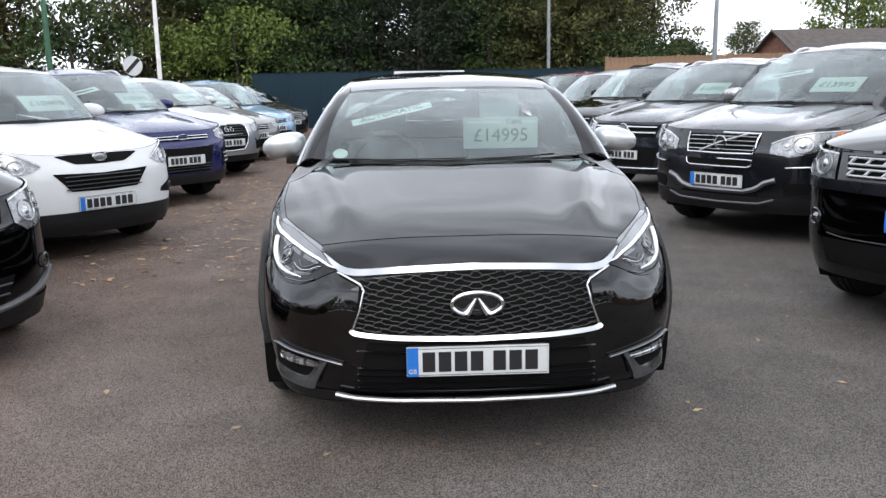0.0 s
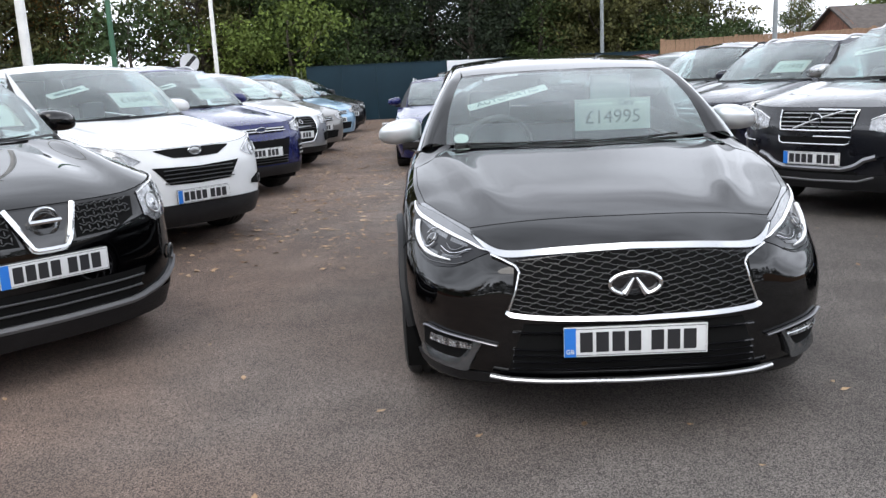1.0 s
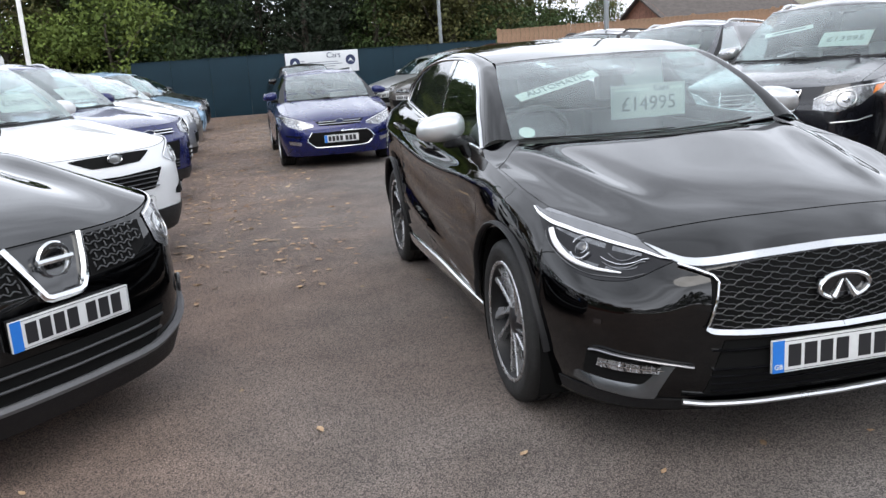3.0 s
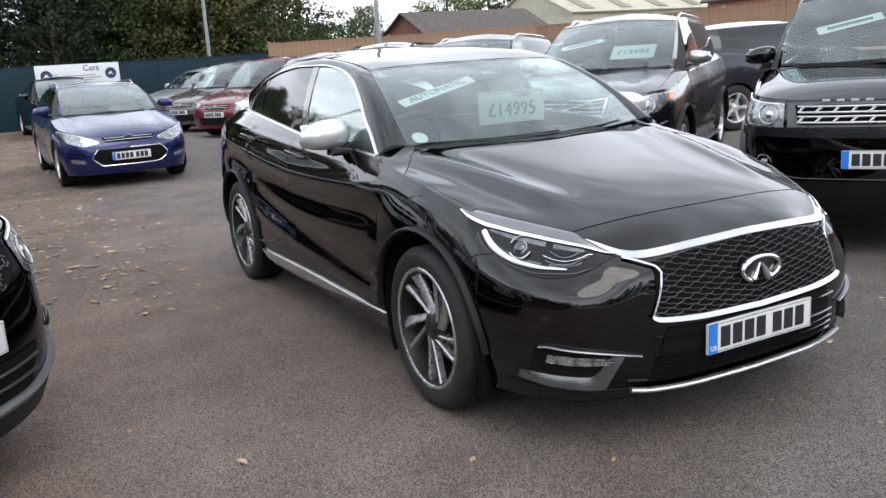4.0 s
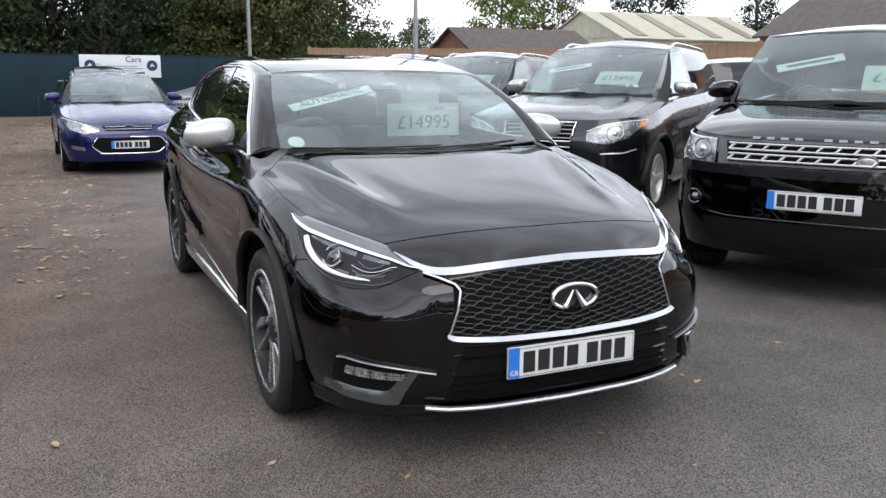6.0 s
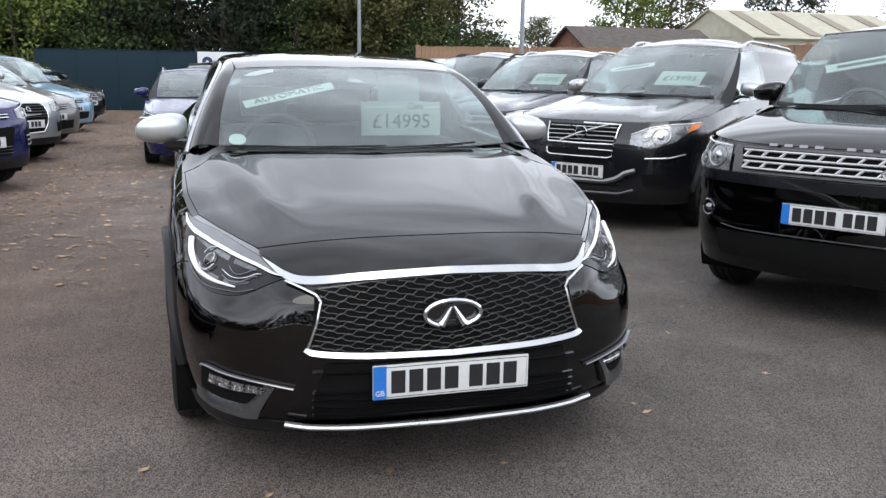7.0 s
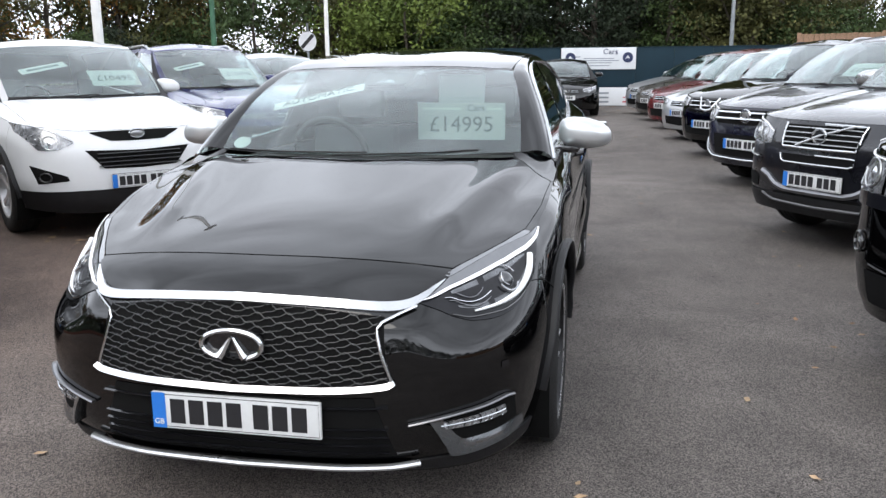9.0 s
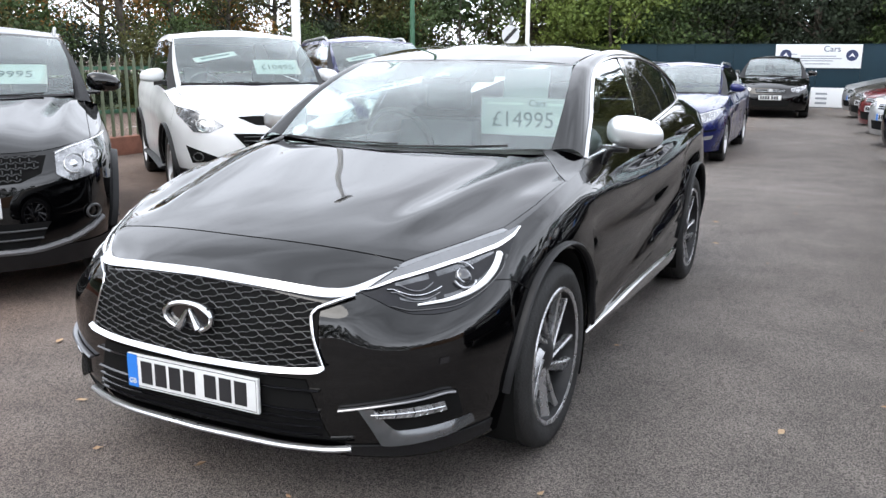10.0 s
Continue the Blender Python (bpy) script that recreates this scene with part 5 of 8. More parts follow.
SHEDM = mat("shed_sheet", (0.38, 0.36, 0.28), 0.6, var=0.12, scale=2)
SHEDW = mat("shed_rooflight", (0.16, 0.13, 0.08), 0.4, var=0.12, scale=2)
BRICK = mat("brick_wall", (0.26, 0.12, 0.08), 0.85, var=0.3, scale=6, bump=0.3)
KERB = mat("red_brick_kerb", (0.20, 0.085, 0.055), 0.85, var=0.3, scale=5, bump=0.3)
BARK = mat("bark", (0.055, 0.045, 0.035), 0.9, var=0.3, scale=6, bump=0.5, bscale=20)
ROADLINE = mat("road_line", (0.55, 0.54, 0.50), 0.8, var=0.2, scale=4)
VERGE = mat("verge_grass", (0.06, 0.09, 0.03), 0.9, var=0.4, scale=3, bump=0.6, bscale=30)

FENCE_Y = 26.4


def build_hoarding():
    """Navy timber hoarding at the yard's end, in boards, with its capping rail."""
    root = empty("fence_hoarding")
    tagged(root, "dark navy painted board fence closing the yard", "fence", kind="structure")
    w = 1.2
    x = -5.5
    me = None
    while x < 6.4:
        if me is None:
            ob = part("board", box_bm(0.003, 0, 0, w - 0.003, 0.04, 1.86, 0.005), NAVY, root)
            me = ob.data
        else:
            ob = share("board", me, root)
        ob.matrix_basis = Matrix.Translation((x, FENCE_Y, 0))
        x += w
    part("capping", box_bm(-5.5, FENCE_Y - 0.02, 1.86, x, FENCE_Y + 0.06, 1.885, 0.005), NAVY, root)


build_hoarding()


def build_wood_fence():
    """Close-boarded timber fence round the yard's other side, with posts."""
    root = empty("fence_timber")
    tagged(root, "orange-brown close-boarded timber fence", "fence", kind="structure")
    line = [(6.6, 26.4), (10.2, 24.6), (14.2, 21.6), (15.2, 13.0), (15.6, 2.0), (15.8, -12.0)]
    board = None
    post = None
    for (xa, ya), (xb, yb) in zip(line[:-1], line[1:]):
        d = math.hypot(xb - xa, yb - ya)
        n = int(d / 0.15)
        ang = math.atan2(yb - ya, xb - xa)
        for i in range(n):
            f = (i + 0.5) / n
            if board is None:
                board = part("plank", box_bm(-0.072, -0.010, 0.0, 0.072, 0.010, 2.2), WOODF, root, smooth=False)
                ob = board
            else:
                ob = share("plank", board.data, root)
            ob.matrix_basis = Matrix.Translation((xa + (xb - xa) * f, ya + (yb - ya) * f, 0)) @ Matrix.Rotation(ang, 4, "Z") @ Matrix.Translation((0, 0.012 * (i % 2), random.uniform(-0.012, 0.012)))
        for i in range(int(d / 2.4) + 1):
            f = min(1, i * 2.4 / d)
            if post is None:
                post = part("fence_post", box_bm(-0.05, 0.02, 0.0, 0.05, 0.12, 2.25), WOODF, root, smooth=False)
                ob = post
            else:
                ob = share("fence_post", post.data, root)
            ob.matrix_basis = Matrix.Translation((xa + (xb - xa) * f, ya + (yb - ya) * f, 0)) @ Matrix.Rotation(ang, 4, "Z")


def build_palisade():
    """Green steel palisade on a low brick plinth along the road."""
    root = empty("fence_palisade")
    tagged(root, "green steel palisade fence with pointed pales on a brick plinth", "fence", kind="structure")
    px = -7.75
    y0, y1 = -4.0, 26.2
    part("plinth", box_bm(px - 0.12, y0, 0, px + 0.12, y1, 0.26, 0.02), KERB, root)
    for z in (0.62, 1.22):
        part("rail", box_bm(px - 0.025, y0, z - 0.025, px + 0.0, y1, z + 0.025), GREENM, root, smooth=False)
    n = int((y1 - y0) / 0.155)
    me = None
    for i in range(n):
        y = y0 + 0.08 + i * 0.155
        if me is None:
            bm = bmesh.new()
            prof = [(-0.032, 0.0), (-0.012, 0.012), (0.012, 0.012), (0.032, 0.0)]
            lo = [bm.verts.new((b, a, 0.26)) for a, b in prof]
            mid = [bm.verts.new((b, a, 1.30)) for a, b in prof]
            top = bm.verts.new((0.008, 0, 1.43))
            for k in range(3):
                bm.faces.new((lo[k], lo[k + 1], mid[k + 1], mid[k]))
                bm.faces.new((mid[k], mid[k + 1], top))
            bmesh.ops.solidify(bm, geom=bm.faces[:], thickness=0.003)
            ob = part("pale", bm, PALE, root, smooth=False)
            me = ob.data
        else:
            ob = share("pale", me, root)
        ob.matrix_basis = Matrix.Translation((px + 0.004, y, random.uniform(-0.01, 0.01)))
    # return run down to the hoarding's corner
    part("rail", box_bm(px, 26.18, 1.2, -5.5, 26.22, 1.25), GREENM, root, smooth=False)
    for i in range(14):
        ob = share("pale", me, root, Matrix.Translation((px + 0.1 + i * 0.155, 26.2, 0.45 * i / 14)) @ Matrix.Rotation(radians(90), 4, "Z"))


def lamp_post(x, y, h, r, m, label, lamp=False):
    root = empty("street_lamp" if lamp else "post", Matrix.Translation((x, y, 0)))
    part("pole", tube_bm([(0, 0, 0), (0, 0, h * 0.5), (0, 0, h)], [r, r * 0.85, r * 0.6], 12), m, root)
    part("base", tube_bm([(0, 0, 0), (0, 0, 1.0)], r * 1.5, 12), m, root)
    if lamp:
        part("lantern", box_bm(-0.09, -0.3, h - 0.02, 0.09, 0.3, h + 0.12, 0.03), m, root)
    tagged(root, label, "street lamp" if lamp else "post")
    return root


def build_signs():
    s = empty("board_sign", Matrix.Translation((-0.68, FENCE_Y - 0.03, 1.18)))
    tagged(s, "white dealer board fixed to the navy fence, two round logos", "sign")
    w, h = 2.39, 0.69
    part("panel", box_bm(0, -0.012, 0, w, 0.012, h, 0.004), SIGNW, s)
    t = part("lettering", text_bm("Cars", 0.25, 0.006), SIGN_NAVY, s, smooth=False)
    t.matrix_basis = Matrix.Translation((w * 0.66, -0.018, h * 0.80))
    for cx in (0.30, w - 0.26):
        bm = lathe_bm([(0, 0), (0.165, 0), (0.165, 0.006), (0, 0.006)], 28)
        o = part("logo_disc", bm, SIGN_NAVY, s)
        o.matrix_basis = Matrix.Translation((cx, -0.013, h * 0.54)) @ Matrix.Rotation(radians(-90), 4, "Z")
        part("logo_peak", prism_bm([(cx - 0.09, h * 0.46), (cx, h * 0.64), (cx + 0.09, h * 0.46), (cx, h * 0.52)], -0.026, -0.020), SIGNW, s, smooth=False)
    for z, a, b in ((0.50, 0.72, 1.70), (0.40, 0.55, 1.85), (0.30, 0.75, 1.62), (0.17, 0.85, 1.55), (0.58, 0.2, 0.62)):
        part("printed_bar", box_bm(a, -0.016, h * z - 0.014, b, -0.012, h * z + 0.014), SIGN_GREY, s, smooth=False)
    q = empty("banner_sign", Matrix.Translation((0.38, FENCE_Y - 0.05, 0.0)))
    tagged(q, "white banner with red lines standing against the fence foot", "sign")
    part("panel", box_bm(0, -0.01, 0.02, 2.6, 0.01, 0.60, 0.003), SIGNW, q)
    t = part("lettering", text_bm("QUALITY", 0.14, 0.003), SIGN_GREY, q, smooth=False)
    t.matrix_basis = Matrix.Translation((1.55, -0.015, 0.40))
    part("printed_bar", box_bm(0.95, -0.014, 0.27, 2.2, -0.010, 0.30), SIGN_RED, q, smooth=False)
    part("printed_bar", box_bm(0.95, -0.014, 0.12, 2.2, -0.010, 0.16), SIGN_RED, q, smooth=False)
    part("printed_bar", box_bm(1.2, -0.014, 0.52, 1.7, -0.010, 0.55), SIGN_GREY, q, smooth=False)
    for z in (0.14, 0.28, 0.42):
        part("printed_bar", box_bm(0.18, -0.014, z - 0.03, 0.5, -0.010, z + 0.03), SIGN_GREY, q, smooth=False)
    # round road sign with a black diagonal, beyond the fence
    r = empty("road_sign", Matrix.Translation((-9.6, 26.9, -0.06)))
    tagged(r, "round white road sign with black diagonal band on a post", "road sign")
    part("pole", tube_bm([(0, 0.05, 0), (0, 0.05, 2.9)], 0.04, 10), POSTG, r)
    d = part("disc", lathe_bm([(0, 0), (0.33, 0), (0.33, 0.012), (0, 0.012)], 32), SIGNW, r)
    d.matrix_basis = Matrix.Translation((0, 0, 2.27)) @ Matrix.Rotation(radians(-90), 4, "Z")
    part("band", prism_bm([(-0.27, 2.09), (-0.17, 2.01), (0.27, 2.45), (0.17, 2.53)], -0.018, -0.013), INK, r, smooth=False)


def gable_building(name, label, x0, x1, y0, y1, eaves, ridge, wall, roof, strips=None, along="x"):
    root = empty(name)
    tagged(root, label, "building")
    ym, xm = (y0 + y1) / 2, (x0 + x1) / 2
    part("wall", box_bm(x0, y0, 0, x1, y1, eaves), wall, root, smooth=False)
    o = 0.25
    if along == "x":
        for s in (-1, 1):
            ye = y0 - o if s < 0 else y1 + o
            ze = eaves - (ridge - eaves) * o / (ym - y0)
            bm = grid_bm([[(x0 - o, ye, ze), (x1 + o, ye, ze)], [(x0 - o, ym, ridge), (x1 + o, ym, ridge)]])
            part("roof", thicken(bm, 0.08), roof, root, smooth=False)
            if strips and s < 0:
                n = strips
                for i in range(n):
                    xa = x0 + (x1 - x0) * (i + 0.35) / n
                    xb = xa + (x1 - x0) / n * 0.28
                    f0, f1 = 0.08, 0.92
                    P = [[(x, ye + (ym - ye) * f, ze + (ridge - ze) * f + 0.05) for x in (xa, xb)] for f in (f0, f1)]
                    part("rooflight", thicken(grid_bm(P), 0.02), SHEDW, root, smooth=False)
        for xg in (x0, x1):
            bm = bmesh.new()
            bm.faces.new([bm.verts.new(p) for p in ((xg, y0, eaves), (xg, y1, eaves), (xg, ym, ridge))])
            part("gable", thicken(bm, 0.05), wall, root, smooth=False)
    else:
        for s in (-1, 1):
            xe = x0 - o if s < 0 else x1 + o
            ze = eaves - (ridge - eaves) * o / (xm - x0)
            bm = grid_bm([[(xe, y0 - o, ze), (xe, y1 + o, ze)], [(xm, y0 - o, ridge), (xm, y1 + o, ridge)]])
            part("roof", thicken(bm, 0.1), roof, root, smooth=False)
        bm = bmesh.new()
        bm.faces.new([bm.verts.new(p) for p in ((x0, y0, eaves), (x1, y0, eaves), (xm, y0, ridge))])
        part("gable", thicken(bm, 0.05), wall, root, smooth=False)


def leaf_mat(name, a, b, isl=0.35):
    m = mat(name, a, 0.7, var=0.3, base2=b, scale=0.5, bscale=6, island=isl, spec=0.25)
    return m


LEAF = {
    "green": leaf_mat("leaf_green", (0.0225, 0.0413, 0.0135), (0.0562, 0.0825, 0.0225)),
    "olive": leaf_mat("leaf_olive", (0.0375, 0.0435, 0.0150), (0.0938, 0.0900, 0.0270)),
    "dark": leaf_mat("leaf_dark", (0.0090, 0.0165, 0.0090), (0.0225, 0.0315, 0.0150)),
    "autumn": leaf_mat("leaf_autumn", (0.1200, 0.0638, 0.0165), (0.2550, 0.1275, 0.0263)),
    "bright": leaf_mat("leaf_bright", (0.0638, 0.0975, 0.0188), (0.1425, 0.1800, 0.0375)),
}
TREE_KINDS = {}


def tree_kind(key, seed, h, cr, base, leaves, size, cone=0.0, clusters=70, spread=0.5):
    """A tree built once: tapered trunk with limbs, and a crown of small leaves in clumps."""
    rs = np.random.RandomState(seed)
    bm = bmesh.new()
    lean = rs.uniform(-0.3, 0.3, 2)
    tr = [(lean[0] * f * 1.2 + 0.1 * math.sin(5 * f + seed), lean[1] * f * 1.2, h * 0.86 * f) for f in np.linspace(0, 1, 9)]
    tube_bm(tr, [h * 0.020 * (1 - 0.85 * f) + 0.015 for f in np.linspace(0, 1, 9)], 8, bm=bm)
    cents = []
    for k in range(clusters):
        f = rs.uniform(base, 0.99)
        if cone:
            rad = cr * (1.05 - (f - base) / (1 - base)) * rs.uniform(0.3, 1.0)
        else:
            q = (f - (base + 1) / 2) / ((1 - base) / 2)
            rad = cr * math.sqrt(max(0.03, 1 - q * q)) * rs.uniform(0.25, 1.0) ** 0.7
        a = rs.uniform(0, 2 * math.pi)
        c = np.array((rad * math.cos(a) + lean[0] * f, rad * math.sin(a) + lean[1] * f, h * f))
        cents.append(c)
        if k % 4 == 0:
            z0 = max(0.15 * h, c[2] - rad * rs.uniform(0.5, 0.9))
            s = (lean[0] * z0 / h, lean[1] * z0 / h, z0)
            m = ((s[0] + c[0]) / 2, (s[1] + c[1]) / 2, (s[2] + c[2]) / 2 - 0.15)
            tube_bm([s, m, tuple(c)], [h * 0.007, h * 0.005, 0.012], 5, bm=bm)
    trunk = bpy.data.meshes.new("trunk")
    for f in bm.faces:
        f.smooth = True
    bm.to_mesh(trunk)
    bm.free()
    trunk.materials.append(BARK)
    n = leaves
    ci = rs.randint(0, clusters, n)
    C = np.array(cents)[ci]
    sc = rs.uniform(0.55, 1.25, clusters)[ci]
    P = C + rs.normal(0, 1, (n, 3)) * np.array((spread, spread, spread * 0.62)) * sc[:, None]
    u = rs.normal(0, 1, (n, 3))
    u /= np.linalg.norm(u, axis=1)[:, None]
    v = np.cross(u, rs.normal(0, 1, (n, 3)))
    v /= np.linalg.norm(v, axis=1)[:, None]
    L = size * rs.uniform(0.6, 1.3, n)[:, None]
    W = L * 0.55
    V = np.stack([P - u * L / 2, P + v * W / 2, P + u * L / 2, P - v * W / 2], axis=1).reshape(-1, 3)
    crown = bpy.data.meshes.new("crown")
    crown.from_pydata(V.tolist(), [], np.arange(4 * n).reshape(n, 4).tolist())
    TREE_KINDS[key] = (trunk, crown)


def plant(key, leafkey, x, y, scale, turn, label):
    trunk, crown = TREE_KINDS[key]
    me = crown
    ck = (key, leafkey)
    if ck not in TREE_KINDS:
        me = crown.copy()
        me.materials.append(LEAF[leafkey])
        TREE_KINDS[ck] = me
    me = TREE_KINDS[ck]
    root = empty("tree", Matrix.Translation((x, y, 0)) @ Matrix.Rotation(turn, 4, "Z") @ Matrix.Diagonal((scale, scale, scale, 1)))
    tagged(root, label, "tree", group="trees round the yard")
    share("trunk", trunk, root)
    share("crown", me, root)
    return root


tree_kind("broad", 3, 11.0, 3.6, 0.14, 11000, 0.26, clusters=110, spread=0.55)
tree_kind("tall", 5, 13.0, 3.0, 0.10, 11000, 0.25, clusters=110, spread=0.55)
tree_kind("conifer", 8, 13.0, 2.6, 0.06, 10000, 0.22, cone=1.0, clusters=120, spread=0.42)
tree_kind("thin", 11, 10.0, 2.6, 0.28, 3600, 0.20, clusters=60, spread=0.55)
tree_kind("bush", 13, 3.6, 1.9, 0.08, 7000, 0.15, clusters=60, spread=0.34)


def plant_all():
    rs = random.Random(21)
    kinds = {"green": "tall green leafy tree behind the fence", "olive": "olive-green tree turning yellow behind the fence", "dark": "dense dark evergreen tree behind the fence", "autumn": "thin autumn tree with orange leaves", "bright": "light green leafy bush behind the fence"}
    # woods beyond the hoarding
    for row, (y, step) in enumerate(((30.5, 2.5), (34.0, 2.8), (38.5, 3.2), (44.0, 3.8))):
        x = -16.0 - row * 2
        while x < 8.5 + row * 1.6:
            if x < -9:
                key, leaf = rs.choice((("broad", "green"), ("broad", "olive"), ("thin", "autumn"), ("thin", "olive")))
            elif x < -3.4:
                key, leaf = rs.choice((("broad", "green"), ("tall", "green")))
            elif x < 2.2:
                key, leaf = rs.choice((("conifer", "dark"), ("conifer", "dark"), ("tall", "dark")))
            else:
                key, leaf = rs.choice((("tall", "olive"), ("tall", "green"), ("broad", "olive")))
            ang = math.degrees(math.atan2(x + 0.2, y + 2.9))
            if -23.4 < ang < -18.4:
                # an open gap with sky
                x += step * 0.72
                continue
            if ang <= -23.4:
                if row > 1 and rs.random() < 0.6:
                    x += step * 0.72
                    continue
                key, leaf = ("broad" if row == 0 and ang < -27 else "thin"), ("autumn", "olive", "autumn", "green")[row]
            plant(key, leaf, x + rs.uniform(-0.6, 0.6), y + rs.uniform(-0.8, 0.8), rs.uniform(0.50, 0.68) * (1 + 0.06 * row), rs.uniform(0, 6.28), kinds[leaf])
            x += step * 0.72 * rs.uniform(0.8, 1.2)
    for x, y, s, leaf in ((-6.4, 28.2, 1.15, "bright"), (-8.2, 28.8, 1.0, "bright"), (-4.4, 28.6, 0.9, "green"), (-12.0, 27.5, 1.2, "green"), (7.4, 29.6, 0.9, "green"), (9.2, 30.4, 0.85, "green"), (10.8, 31.0, 0.8, "green")):
        plant("bush", leaf, x, y, s, x, kinds["bright" if leaf == "bright" else "green"])
    # thinner autumn trees along the road
    for i in range(23):
        y = -14 + i * 1.9
        plant("thin" if i % 5 else "broad", ("autumn", "olive", "autumn", "green", "olive")[i % 5], -17.5 - rs.uniform(0, 3.5), y + rs.uniform(-0.7, 0.7), rs.uniform(0.55, 0.8), rs.uniform(0, 6.28), kinds[("autumn", "olive", "autumn", "green", "olive")[i % 5]])
    for i in range(13):
        y = -14 + i * 3.7
        plant("tall", ("olive", "green", "dark")[i % 3], -25.0 - rs.uniform(0, 4), y, rs.uniform(0.45, 0.6), rs.uniform(0, 6.28), kinds[("olive", "green", "dark")[i % 3]])
    for x, y, sc in ((-17.6, 28.2, 0.78), (-19.4, 31.5, 0.85), (-15.6, 31.0, 0.7)):
        plant("broad", "olive", x, y, sc, x, kinds["olive"])
    # low hedge across the road
    for i in range(24):
        plant("bush", ("green", "dark", "olive")[i % 3], -15.2 - rs.uniform(0, 0.8), -10 + i * 1.8, rs.uniform(0.55, 0.8), rs.uniform(0, 6.28), "clipped roadside hedge bush")
    # small far trees against the sky beyond the timber fence
    for x, y, s, key, leaf in ((13.5, 48, 0.42, "thin", "olive"), (16.5, 50, 0.36, "broad", "dark"), (21.5, 52, 0.5, "thin", "olive"), (30, 56, 0.85, "broad", "bright"), (35, 58, 0.9, "broad", "olive"), (44, 56, 0.9, "broad", "dark"), (52, 52, 1.0, "conifer", "dark"), (24, 58, 0.5, "broad", "green")):
        plant(key, leaf, x, y, s, x, kinds[leaf])
    # trees behind the yard's other end
    for i in range(44):
        a = -1.5 + i * 0.068
        plant(("broad", "tall")[i % 2], ("green", "dark", "olive")[i % 3], 34 * math.sin(a) + 1, -30 * math.cos(a), rs.uniform(0.45, 0.65), rs.uniform(0, 6.28), "leafy tree at the yard's far side")


build_wood_fence()
build_palisade()
build_signs()
lamp_post(-7.92, 24.1, 8.0, 0.075, POSTW, "slim white lamp post by the palisade", True)
lamp_post(-7.45, 11.0, 8.0, 0.085, POSTW, "slim white lamp post by the palisade", True)
lamp_post(-8.6, 17.6, 7.5, 0.07, GREENM, "dark green post by the road")
lamp_post(4.68, 26.9, 7.5, 0.07, POSTG, "grey steel lamp post behind the navy fence", True)
lamp_post(9.2, 23.2, 8.0, 0.08, POSTG, "grey steel lamp post by the timber fence", True)
gable_building("outbuilding", "low outbuilding with dark tiled roof beyond the fence", 17.7, 25.0, 36.0, 41.0, 2.6, 3.75, BRICK, ROOFT)
gable_building("shed", "large cream sheet-roofed shed with dark rooflights", 31.6, 44.0, 42.5, 52.0, 3.75, 5.6, SHEDM, SHEDM, strips=4)
gable_building("house", "brick house with dark tiled roof beyond the timber fence", 31.5, 41.0, 21.5, 31.0, 3.4, 6.4, BRICK, ROOFT, along="y")
plant_all()


def roadside():
    bm = grid_bm([[(-60, -80, 0.006), (-14.6, -80, 0.006)], [(-60, 80, 0.006), (-14.6, 80, 0.006)]])
    g = link_bm("verge", bm, VERGE, smooth=False)
    tagged(g, "rough grass verge across the road", "grass", kind="structure")
    bm = bmesh.new()
    for i in range(20):
        y = -30 + i * 4.5
        grid_bm([[(-11.3, y, 0.008), (-11.2, y, 0.008)], [(-11.3, y + 2.5, 0.008), (-11.2, y + 2.5, 0.008)]], bm=bm)
    tagged(link_bm("road_line", bm, ROADLINE, smooth=False), "worn white road centre line", "road marking", kind="structure")


roadside()


